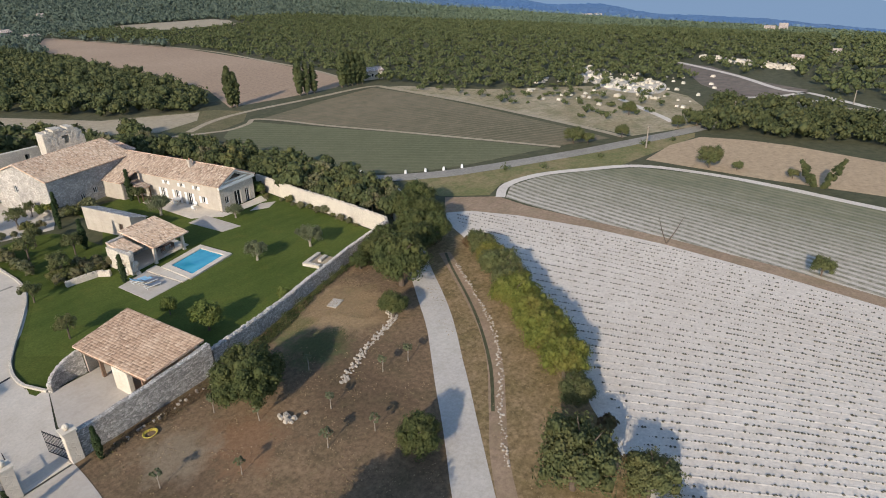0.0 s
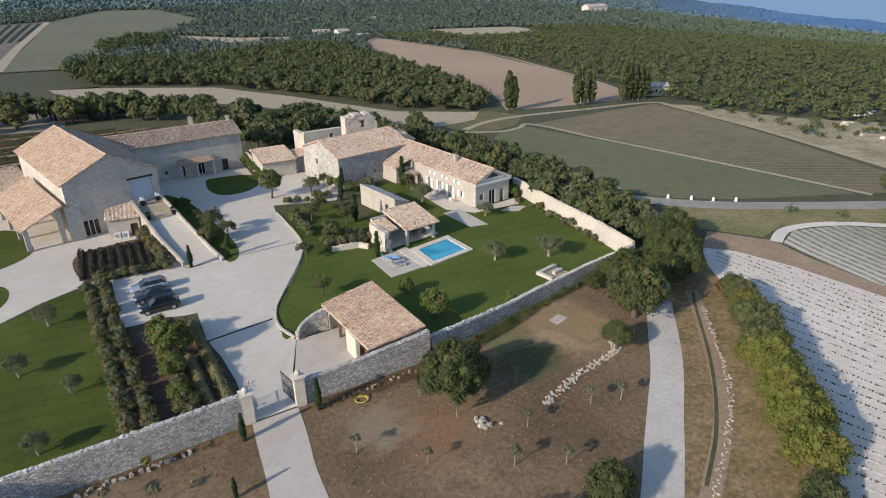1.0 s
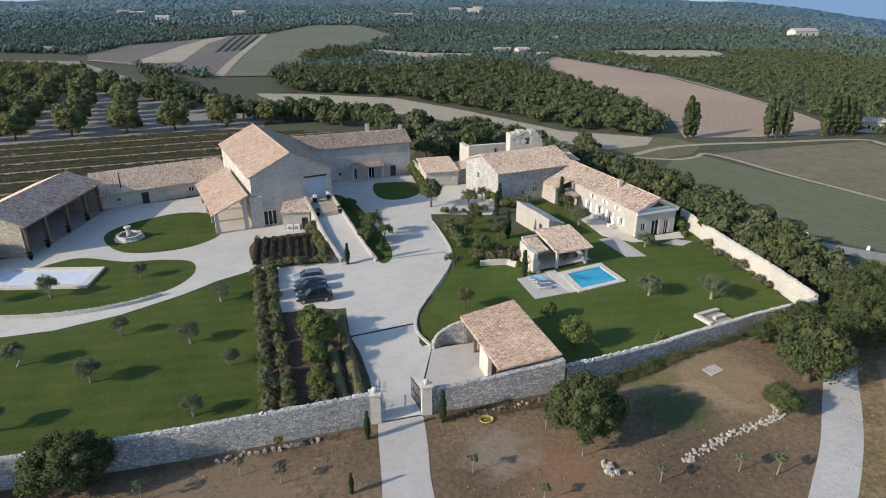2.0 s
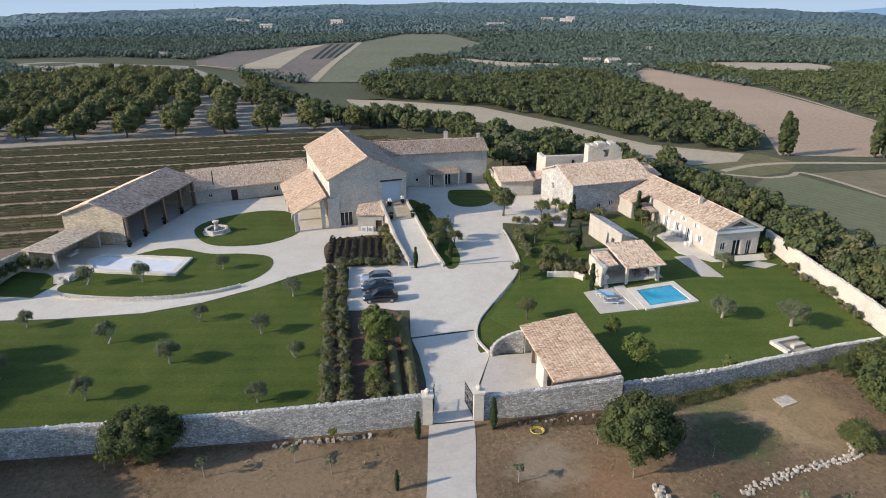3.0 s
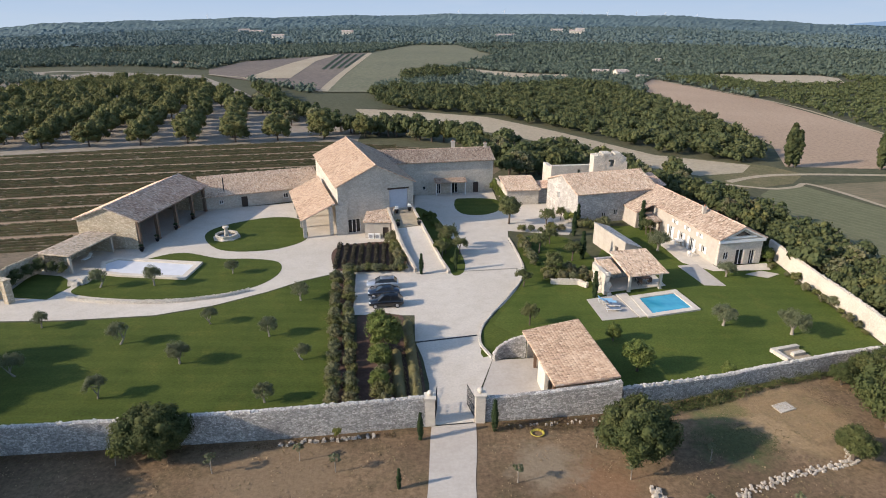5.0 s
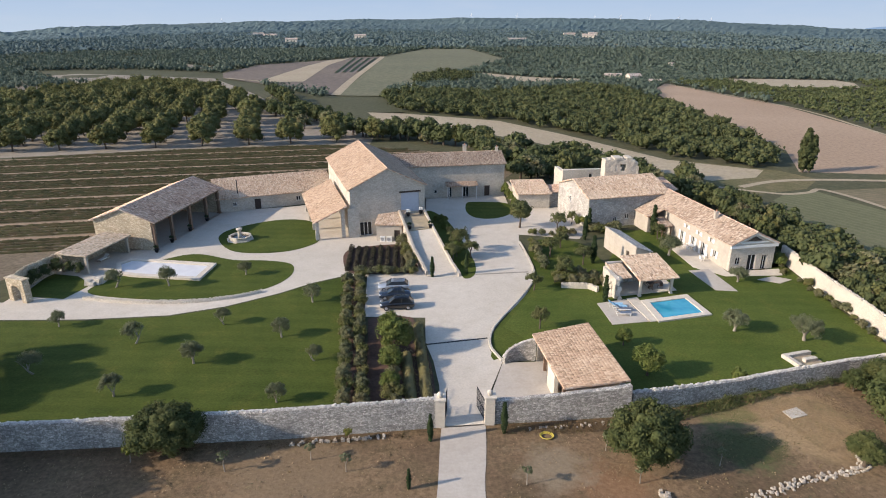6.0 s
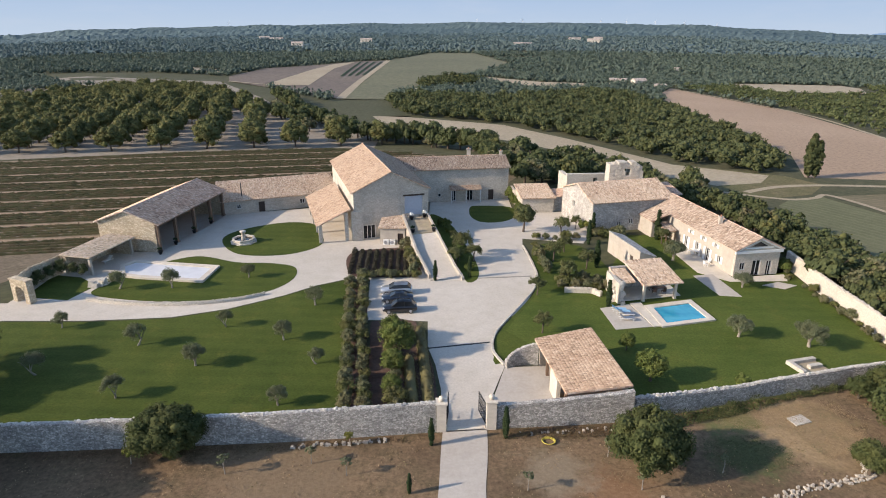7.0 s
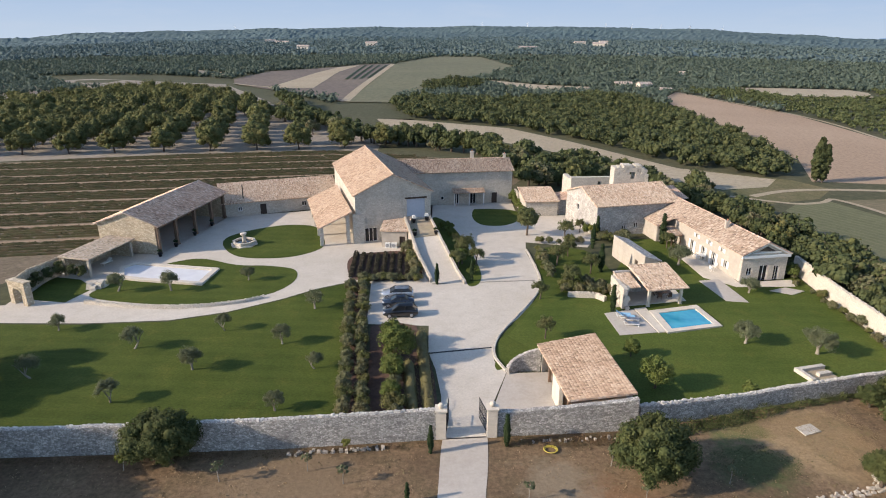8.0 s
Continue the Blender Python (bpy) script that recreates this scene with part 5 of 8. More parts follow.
# ---------------------------------------------------------------- carport at the gate
shed = thing("carport", (10.8, 48, 0), "stone carport with a tiled mono-pitch roof", "building")
FP = Fr((10.9, 57.6), (11.9, 48.4))
CR = ((10.3, 58.55, 2.8), (11.65, 47.85, 2.8), (18.25, 49.0, 2.88), (17.08, 61.05, 2.88))
bm = bmesh.new()
slab(bm, CR, 0.18)
part("roof", bm, M["tile_pale"], shed)
bm = bmesh.new()
prism(bm, [(16.6, 60.0), (17.1, 60.1), (18.0, 49.6), (17.4, 49.5)], -0.05, 2.68)
part("back_wall", bm, M["render"], shed)
bm = bmesh.new()
prism(bm, [(10.8, 57.7), (10.8, 58.1), (16.6, 60.1), (16.6, 59.6)], -0.05, 2.6)
part("end_wall", bm, M["palewall"], shed)
bm = bmesh.new()
prism(bm, [(11.3, 50.6), (11.1, 53.0), (11.5, 53.0), (11.7, 50.6)], -0.05, 2.6)
part("front_wall", bm, M["dressed"], shed)
for y in (55.6, 48.9):
    bm = bmesh.new()
    x = 11.0 + (57.6 - y) * 0.09
    fbox(bm, W, x, x + 0.3, y, y + 0.3, -0.05, 2.62)
    part("post", bm, M["wood"], shed)
bm = bmesh.new()
tube(bm, (10.55, 58.3, 2.54), (11.8, 48.2, 2.54), 0.1, None, 6)
part("eave_beam", bm, M["wood"], shed)

# ---------------------------------------------------------------- gate
def gate_post(x, y, h, name="gate_pillar"):
    g = thing(name, (x, y, 0), "square pale stone gate pillar with a rounded cap", "pillar", "gate pillars")
    bm = bmesh.new()
    fbox(bm, W, x - 0.45, x + 0.45, y - 0.45, y + 0.45, -0.05, h)
    part("shaft", bm, M["dressed"], g)
    bm = bmesh.new()
    fbox(bm, W, x - 0.55, x + 0.55, y - 0.55, y + 0.55, h, h + 0.15)
    part("cap", bm, M["dressed"], g)
    bm = bmesh.new()
    lathe(bm, (x, y, h + 0.15), [(0.18, 0), (0.16, 0.1), (0.28, 0.25), (0.24, 0.42), (0.08, 0.52)], 12)
    part("finial", bm, M["dressed"], g, smooth=True)


gate_post(0.0, 46.5, 2.9)
gate_post(4.6, 46.8, 2.9)
for x0, y0, x1, y1 in ((4.15, 47.1, 3.6, 49.3), (0.45, 46.9, 0.7, 49.1)):
    gt = thing("iron_gate_leaf", (x0, y0, 0), "dark wrought-iron gate leaf standing open", "gate", "gate leaves")
    G = Fr((x0, y0), (x1, y1))
    bm = bmesh.new()
    for z in (0.15, 1.1, 2.2):
        fbox(bm, G, 0, G.len, -0.03, 0.03, z, z + 0.06)
    part("rails", bm, M["iron"], gt)
    for i in range(13):
        bm = bmesh.new()
        tube(bm, G.p(G.len * i / 12, 0, 0.12), G.p(G.len * i / 12, 0, 2.35), 0.02, None, 5)
        part("bar", bm, M["iron"], gt)
bm = bmesh.new()
fbox(bm, Fr((0.5, 46.2), (4.1, 46.5)), 0, 3.6, 0, 0.5, 0.0, 0.09)
solo("gate_sill", bm, M["dressed"], "pale stone threshold of the gate", "threshold", kind="structure")
bm = bmesh.new()
fbox(bm, Fr((-1.6, 61.5), (5.9, 63.0)), 0, 7.6, 0, 0.25, 0.0, 0.075)
solo("drain_channel", bm, M["iron"], "dark drainage channel across the drive", "drain", kind="structure")
bm = bmesh.new()
fbox(bm, Fr((-1.4, 81.9), (14.0, 83.5)), 0, 15.2, 0, 0.3, 0.0, 0.075)
solo("drain_channel", bm, M["asphalt"], "dark paved gutter across the forecourt", "drain", kind="structure")
# kerb of the lawn
kl = smooth_ring([(7.0, 57.8), (6.0, 61.2), (6.6, 65.2), (8.6, 69.4), (10.9, 73.7), (13.3, 78.8), (14.6, 84), (14.5, 92), (14.2, 97)], 5, False)
stone_wall(kl, (0.22, 0.22), 0.3, M["palewall"], "kerb_lawn", "low pale stone kerb round the lawn", crest=False, rnd=20)

# ramp up to the barn's loft door
bm = bmesh.new()
prism(bm, [(-1.4, 82.4), (3.2, 82.0), (2.2, 85.6), (-2.2, 103.9), (-6.3, 102.7), (-3.5, 89.5)], -0.05, lambda x, y: 0.1 + max(0.0, y - 82.4) * 0.158)
solo("ramp", bm, M["gravel"], "long pale gravel ramp rising to the barn", "ramp", kind="structure")
bm = bmesh.new()
prism(bm, [(-4.9, 96.3), (-0.75, 97.3), (-2.3, 103.85), (-6.2, 102.7)], 0.0, lambda x, y: 2.5 + (y - 96.5) * 0.145)
solo("loft_terrace", bm, M["tan2"], "small beige terrace before the loft door", "terrace", kind="structure")

# ---------------------------------------------------------------- pool
pool = thing("swimming_pool", (30.8, 70.5, 0), "blue swimming pool with pale stone coping", "swimming pool", kind="structure")
PO = [(27.2, 72.9), (34.2, 74.8), (35.0, 68.6), (27.5, 66.7)]
PI = [(28.2, 72.2), (33.5, 73.6), (34.1, 69.2), (28.4, 67.7)]
bm = bmesh.new()
o = [bm.verts.new((*p, z)) for z in (0.02, 0.28) for p in PO]
i_ = [bm.verts.new((*p, z)) for z in (0.02, 0.28) for p in PI]
for k in range(4):
    n = (k + 1) % 4
    bm.faces.new((o[k], o[n], o[n + 4], o[k + 4]))
    bm.faces.new((i_[n], i_[k], i_[k + 4], i_[n + 4]))
    bm.faces.new((o[k + 4], o[n + 4], i_[n + 4], i_[k + 4]))
part("coping", bm, M["dressed"], pool)
bm = bmesh.new()
bm.faces.new([bm.verts.new((*p, 0.16)) for p in PI])
part("water_surface", bm, M["water"], pool, "clear blue pool water")
bm = bmesh.new()
prism(bm, [(21.2, 72.3), (25.4, 73.6), (26.4, 67.0), (21.6, 66.2)], 0.0, 0.13)
solo("pool_terrace", bm, M["concrete"], "pale stone sunbathing terrace", "terrace", kind="structure")
bm = bmesh.new()
prism(bm, [(25.5, 73.65), (27.1, 74.1), (27.6, 67.1), (26.5, 66.85)], 0.0, 0.2)
solo("pool_deck", bm, M["dressed"], "pale stone pool deck", "deck", kind="structure")
bm = bmesh.new()
prism(bm, [(23.0, 74.2), (33.4, 76.4), (33.2, 81.0), (24.2, 80.4)], 0.0, 0.16)
solo("pool_house_floor", bm, M["dressed"], "pale stone floor of the pool house", "floor", kind="structure")
bm = bmesh.new()
prism(bm, [(38.0, 83.6), (41.2, 84.2), (41.8, 76.0), (38.9, 76.4)], 0.0, 0.14)
solo("garden_terrace", bm, M["concrete"], "pale slanting paved terrace in the lawn", "terrace", kind="structure")
bm = bmesh.new()
prism(bm, [(38.6, 98), (43, 98), (43.6, 83.0), (52, 84.2), (51.2, 81.6), (42.6, 81.4), (39.2, 85)], 0.0, 0.12)
solo("house_terrace", bm, M["dressed"], "pale paved terrace along the garden house", "terrace", kind="structure")
bm = bmesh.new()
prism(bm, [(46.6, 80.0), (49.5, 81.2), (51.6, 79.9), (49.2, 78.6)], 0.0, 0.14)
solo("garden_terrace", bm, M["concrete"], "small pale paved patch by the garden house", "terrace", kind="structure")
ph = thing("pool_house", (27, 75, 0), "open pool house with a tiled roof on posts", "building")
FQ = Fr((27.4, 74.6), (32.4, 75.6))
bm = bmesh.new()
slab(bm, [FQ.p(-0.4, -0.8, 2.55), FQ.p(FQ.len + 0.4, -0.8, 2.55), FQ.p(FQ.len + 0.4, 5.4, 3.85), FQ.p(-0.4, 5.4, 3.85)], 0.16)
part("roof", bm, M["tile_sun"], ph)
bm = bmesh.new()
slab(bm, [FQ.p(-2.9, 1.2, 2.2), FQ.p(-0.42, 1.2, 2.3), FQ.p(-0.42, 5.2, 3.2), FQ.p(-2.6, 5.2, 3.2)], 0.14)
part("side_roof", bm, M["tile_sun"], ph)
posts(ph, FQ, [(0.2, 0), (FQ.len - 0.2, 0)], 0.32, 2.6, M["dressed"])
bm = bmesh.new()
fbox(bm, FQ, -0.2, FQ.len + 0.2, -0.15, 0.15, 2.35, 2.6)
part("beam", bm, M["wood"], ph)
# Grey stone instead of pale: shade under the roof put into the wall's colour.
bm = bmesh.new()
fbox(bm, FQ, -2.6, FQ.len, 4.6, 5.1, 0, 3.4)
part("back_wall", bm, M["ashlar"], ph)
bm = bmesh.new()
wall_grid(bm, Fr(FQ.p(-3.0, -0.2, 0), FQ.p(-2.4, 4.8, 0)), 0, 5, 0, 0.6, 0, 2.9, [(1.0, 2.4, 0, 2.0)])
part("ruin_wall", bm, M["palewall"], ph)
bm = bmesh.new()
rg = random.Random(12)
for k in range(26):
    q = FQ.p(-3.0 + rg.uniform(-0.3, 0.3), rg.uniform(-0.6, 2.0), 0)
    z = rg.uniform(0.1, 2.8)
    rock(bm, (q.x, q.y, z), (0.4, 0.4, 0.3), rg)
part("rough_stones", bm, M["palewall"], ph, kind="stuff")


def lounger(p, ang, cloth, label):
    l = thing("sun_lounger", (0, 0, 0), label, "lounger", "sun loungers")
    bm = bmesh.new()
    for y in (-0.32, 0.32):
        fbox(bm, W, -0.95, 0.95, y - 0.03, y + 0.03, 0.28, 0.34)
    part("frame", bm, M["white"], l)
    for x in (-0.8, 0.8):
        for y in (-0.3, 0.3):
            bm = bmesh.new()
            tube(bm, (x, y, 0), (x, y, 0.3), 0.025, None, 6)
            part("leg", bm, M["white"], l)
    bm = bmesh.new()
    fbox(bm, W, -0.95, 0.35, -0.3, 0.3, 0.34, 0.42)
    part("mattress", bm, cloth, l)
    bm = bmesh.new()
    vs = fbox(bm, W, 0.36, 0.95, -0.3, 0.3, 0.34, 0.42)
    for v in vs:
        v.co.z += (v.co.x - 0.36) * 0.7
    part("backrest", bm, cloth, l)
    l.matrix_basis = pose(p[0], p[1], p[2], 0, 0, ang)
    return l


lg = lounger((23.4, 71.4, 0.13), 176, M["bluecloth"], "low sun lounger with a pale blue mattress")
copy_thing(lg, pose(23.7, 70.7, 0.13, 0, 0, 176))
lounger((-52.4, 89.4, 0.09), 75, M["white"], "white sun lounger stored in the low shelter")
lg = lounger((24.0, 70.05, 0.13), 176, M["zinc"], "low bare sun lounger with a grey seat")
copy_thing(lg, pose(23.7, 68.8, 0.13, 0, 0, 176))


def table(p, w, d, h, ang, label, mat):
    t = thing("table", (0, 0, 0), label, "table")
    bm = bmesh.new()
    fbox(bm, W, -w / 2, w / 2, -d / 2, d / 2, h - 0.06, h)
    part("tabletop", bm, mat, t)
    for x in (-1, 1):
        for y in (-1, 1):
            bm = bmesh.new()
            tube(bm, (x * (w / 2 - 0.1), y * (d / 2 - 0.1), 0), (x * (w / 2 - 0.1), y * (d / 2 - 0.1), h - 0.05), 0.04, None, 6)
            part("leg", bm, mat, t)
    t.matrix_basis = pose(p[0], p[1], p[2], 0, 0, ang)


table((30.6, 77.6, 0.16), 2.2, 1.0, 0.75, 10, "dark wooden table under the pool-house roof", M["darkwood"])
table((42.0, 93.0, 0.12), 1.8, 0.9, 0.75, 95, "pale garden table on the house terrace", M["white"])


def chair(p, ang, mat, label):
    c = thing("chair", (0, 0, 0), label, "chair", "garden chairs")
    bm = bmesh.new()
    fbox(bm, W, -0.25, 0.25, -0.25, 0.25, 0.42, 0.47)
    part("seat", bm, mat, c)
    bm = bmesh.new()
    fbox(bm, W, -0.25, 0.25, 0.22, 0.27, 0.47, 0.95)
    part("backrest", bm, mat, c)
    for x in (-0.22, 0.22):
        for y in (-0.22, 0.22):
            bm = bmesh.new()
            tube(bm, (x, y, 0), (x, y, 0.43), 0.025, None, 5)
            part("leg", bm, mat, c)
    c.matrix_basis = pose(p[0], p[1], p[2], 0, 0, ang)
    return c


ch = chair((29.8, 76.7, 0.16), 180, M["darkwood"], "dark garden chair at the table")
for x, y, a in ((31.2, 76.9, 190), (29.7, 78.4, 0), (31.0, 78.6, 15)):
    copy_thing(ch, pose(x, y, 0.16, 0, 0, a))
cw = chair((41.2, 92.2, 0.12), 90, M["white"], "white garden chair on the terrace")
for x, y, a in ((41.2, 93.6, 90), (42.8, 93.4, -90), (42.4, 88.6, -60), (41.4, 87.4, 100)):
    copy_thing(cw, pose(x, y, 0.12, 0, 0, a))

# stone bench on the lawn by the wall
bn = thing("stone_bench_well", (40.5, 57.0, 0), "low pale stone bench enclosure on the lawn", "bench")
G = Fr((38.9, 55.5), (42.4, 56.4))
for a0, a1, b0, b1 in ((0, 0.5, 0.2, 2.2), (0, 3.6, 2.2, 2.7), (1.6, 3.2, 0.9, 1.4)):
    bm = bmesh.new()
    fbox(bm, G, a0, a1, b0, b1, 0, 0.5)
    part("slab", bm, M["palewall"], bn)
bm = bmesh.new()
fbox(bm, G, 0.5, 3.6, -0.1, 2.198, 0.0, 0.13)
part("paving", bm, M["tan2"], bn, "pinkish paved floor")

# ---------------------------------------------------------------- fountain
fo = thing("fountain", (-33.9, 99.2, 0), "pale stone fountain with an eight-sided basin", "fountain")
bm = bmesh.new()
lathe(bm, (-33.9, 99.2, 0.05), [(2.3, 0), (2.3, 0.18), (1.9, 0.2), (1.9, 0.6), (2.0, 0.62), (2.0, 0.72), (1.6, 0.72), (1.6, 0.4)], 8)
part("basin", bm, M["palewall"], fo)
bm = bmesh.new()
lathe(bm, (-33.9, 99.2, 0.4), [(1.6, 0), (1.6, 0.08)], 8)
part("water_surface", bm, M["glass"], fo)
bm = bmesh.new()
lathe(bm, (-33.9, 99.2, 0.45), [(0.4, 0), (0.32, 0.5), (0.3, 1.2), (0.5, 1.35), (0.55, 1.6), (0.35, 1.65)], 12)
part("column", bm, M["dressed"], fo, smooth=True)

# ---------------------------------------------------------------- stone arch at the service drive
ar = thing("stone_arch", (-56, 73.6, 0), "warm stone archway beside the drive", "archway")
G = Fr((-57.6, 74.8), (-54.6, 73.6))
bm = bmesh.new()
wall_grid(bm, G, 0, 3.2, 0, 0.9, 0, 3.2, [(0.8, 2.4, 0, 2.3)])
fbox(bm, G, -0.1, 3.3, -0.08, 0.98, 3.2, 3.4)
part("masonry", bm, M["fieldstone"], ar)
bm = bmesh.new()
for k in range(9):
    t = math.pi * k / 8
    q = G.p(1.6 - 0.8 * math.cos(t), -0.06, 2.05 + 0.55 * math.sin(t))
    fbox(bm, Fr((q.x, q.y), (q.x + G.u.x, q.y + G.u.y)), -0.16, 0.16, 0, 1.0, q.z - 0.14, q.z + 0.14)
part("arch_stones", bm, M["fieldstone"], ar)

# ---------------------------------------------------------------- cars
def loft(bm, stations):
    """A closed hull through cross-sections of eight points: (x, half width, foot, belt)."""
    rings = []
    for x, w, z0, z1 in stations:
        half = [(w * 0.82, z0), (w, z0 + 0.16), (w, z1 - 0.16), (w * 0.9, z1)]
        rings.append([bm.verts.new((x, y, z)) for y, z in half + [(-y, z) for y, z in half[::-1]]])
    for p, q in zip(rings, rings[1:]):
        for k in range(8):
            bm.faces.new((p[k], p[(k + 1) % 8], q[(k + 1) % 8], q[k]))
    bm.faces.new(rings[0])
    bm.faces.new(rings[-1][::-1])


def car(p, ang, paint, label, L=4.4, tall=1.52, tail=0.2, trim="glass"):
    """A parked car with its nose towards -x. tail: how far the rear window's foot stands from the rear end."""
    c = thing("parked_car", (0, 0, 0), label, "car", "parked cars")
    f, r = -L / 2, L / 2
    bm = bmesh.new()
    loft(bm, [(f, 0.6, 0.36, 0.68), (f + 0.1, 0.76, 0.28, 0.78), (f + 0.45, 0.85, 0.24, 0.86), (f + 1.2, 0.89, 0.22, 0.98), (0, 0.9, 0.22, 1.0), (r - 0.9, 0.89, 0.22, 1.02), (r - 0.3, 0.86, 0.26, 1.0), (r - 0.06, 0.78, 0.32, 0.9), (r, 0.66, 0.42, 0.8)])
    part("body", bm, paint, c, smooth=True)
    A, B, C, D = f + 1.15, f + 1.95, r - tail - 0.55, r - tail
    low, top = 0.79, 0.62
    side = [(A, low, 0.95), (B, top, tall - 0.06), (C, top, tall - 0.04), (D, low, 0.97)]
    bm = bmesh.new()
    va = [bm.verts.new((x, -y, z)) for x, y, z in side]
    vb = [bm.verts.new((x, y, z)) for x, y, z in side]
    bm.faces.new(va)
    bm.faces.new(vb[::-1])
    for i in range(4):
        bm.faces.new((va[i], va[(i + 1) % 4], vb[(i + 1) % 4], vb[i]))
    part("glazing", bm, M["glass"], c, "dark tinted car glass")
    bm = bmesh.new()
    rows = []
    for x, w, z in ((B - 0.1, top - 0.04, tall - 0.05), (B + 0.15, top + 0.02, tall), ((B + C) / 2, top + 0.04, tall + 0.03), (C - 0.1, top + 0.02, tall), (C + 0.12, top - 0.04, tall - 0.06)):
        rows.append([bm.verts.new((x, y, h)) for y, h in ((-w, z - 0.05), (-w * 0.8, z), (w * 0.8, z), (w, z - 0.05))])
    for p0, q0 in zip(rows, rows[1:]):
        for k in range(3):
            bm.faces.new((p0[k], p0[k + 1], q0[k + 1], q0[k]))
    bmesh.ops.solidify(bm, geom=bm.faces[:], thickness=0.03)
    part("roof_panel", bm, M[trim] if trim != "glass" else paint, c, smooth=True)
    for sgn in (-1, 1):
        for (x0, y0, z0), (x1, y1, z1) in (((A, low, 0.96), (B, top, tall - 0.04)), ((D, low, 0.97), (C, top, tall - 0.03)), (((A + D) / 2 + 0.1, low + 0.02, 0.98), ((B + C) / 2 + 0.05, top + 0.02, tall - 0.04))):
            bm = bmesh.new()
            tube(bm, (x0, sgn * y0, z0), (x1, sgn * y1, z1), 0.05, None, 6)
            part("pillar", bm, M["rubber"], c)
        for x in (f + 0.82, r - 0.85):
            bm = bmesh.new()
            tube(bm, (x, sgn * 0.68, 0.33), (x, sgn * 0.91, 0.33), 0.33, None, 18)
            w = part("wheel", bm, M["rubber"], c)
            bm = bmesh.new()
            tube(bm, (x, sgn * 0.911, 0.33), (x, sgn * 0.925, 0.33), 0.21, 0.19, 14)
            part("rim", bm, M["zinc"], w)
        bm = bmesh.new()
        fbox(bm, W, f + 0.02, f + 0.3, sgn * 0.6 - 0.17, sgn * 0.6 + 0.17, 0.66, 0.8)
        part("headlight", bm, M["white"], c)
        bm = bmesh.new()
        fbox(bm, W, r - 0.16, r - 0.01, sgn * 0.58 - 0.13, sgn * 0.58 + 0.13, 0.7, 0.84)
        part("tail_light", bm, M["terracotta"], c)
        bm = bmesh.new()
        fbox(bm, W, A + 0.35, A + 0.5, sgn * 0.97 - 0.08, sgn * 0.97 + 0.08, 0.97, 1.1)
        part("wing_mirror", bm, paint, c)
    c.matrix_basis = pose(p[0], p[1], 0.05, 0, 0, ang)
    return c


car((-6.1, 77.4), 4, M["silver"], "silver estate car parked on gravel")
car((-5.8, 74.7), 4, M["navy"], "dark blue saloon car parked on gravel", 4.3, 1.42, 0.75)
car((-5.3, 71.6), 4, M["black"], "black off-road car parked on gravel", 4.5, 1.62, 0.25)

# ---------------------------------------------------------------- small things
hs = thing("hose_ring", (9.6, 44.6, 0), "yellow hose coiled on dry grass", "hose")
bm = bmesh.new()
for k in range(3):
    r = 0.5 + 0.06 * k
    pts = [(9.6 + r * math.cos(2 * math.pi * i / 20), 44.6 + r * 0.85 * math.sin(2 * math.pi * i / 20), 0.08 + 0.05 * k) for i in range(20)]
    for i in range(20):
        tube(bm, pts[i], pts[(i + 1) % 20], 0.035, None, 5)
part("coil", bm, M["yellow"], hs)
bt = thing("bare_tree", (71.6, 22.2, 0), "bare forked dead tree at the field edge", "tree")
for dx, dy in ((-1.0, 1.2), (0.9, -1.6)):
    bm = bmesh.new()
    tube(bm, (71.6, 22.2, 0), (71.6 + dx * 0.6, 22.2 + dy * 0.6, 2.2), 0.09, 0.06, 6)
    tube(bm, (71.6 + dx * 0.6, 22.2 + dy * 0.6, 2.2), (71.6 + dx, 22.2 + dy, 4.2), 0.06, 0.02, 6)
    part("limb", bm, M["bark"], bt)
ms = None
for x, y in ((69.2, 80.6), (70.2, 78.3), (75.0, 71.6), (77.9, 69.2), (80.5, 66.9), (83.7, 65.0)):
    if ms is None:
        ms = thing("marker_stone", (x, y, 0), "short white-painted stone beside the road", "marker", "road markers")
        bm = bmesh.new()
        lathe(bm, (x, y, 0), [(0.26, 0), (0.24, 0.5), (0.16, 0.68), (0.05, 0.72)], 10)
        part("stone", bm, M["white"], ms)
    else:
        copy_thing(ms, pose(x, y, 0))
for x, y, h in ((115.5, 41.2, 4.6), (151.1, 33.1, 4.2), (183.3, 11.6, 3.6)):
    pl = thing("utility_pole", (x, y, 0), "slim pale utility pole by the field", "pole", "poles")
    bm = bmesh.new()
    tube(bm, (x, y, 0), (x, y, h), 0.16, 0.1, 8)
    part("pole", bm, M["palebark"], pl)
    bm = bmesh.new()
    fbox(bm, W, x - 0.7, x + 0.7, y - 0.05, y + 0.05, h - 0.6, h - 0.48)
    part("crossarm", bm, M["wood"], pl)
bm = bmesh.new()
prism(bm, [(33.2, 46.8), (35.0, 47.4), (34.6, 48.6), (32.9, 48.0)], 0.0, 0.12)
solo("stone_slab", bm, M["palewall"], "flat pale stone slab in dry grass", "slab")
rg = random.Random(31)
line = smooth_ring([(36.2, 41.5), (35.3, 40.1), (31.5, 39.0), (27.5, 37.8), (24.1, 36.4)], 12, False)
bm = bmesh.new()
for p in line:
    for k in range(5):
        s = rg.uniform(0.06, 0.17)
        rock(bm, (p[0] + rg.uniform(-0.4, 0.4), p[1] + rg.uniform(-0.4, 0.4), s * 0.5), (s, s, s * 0.8), rg)
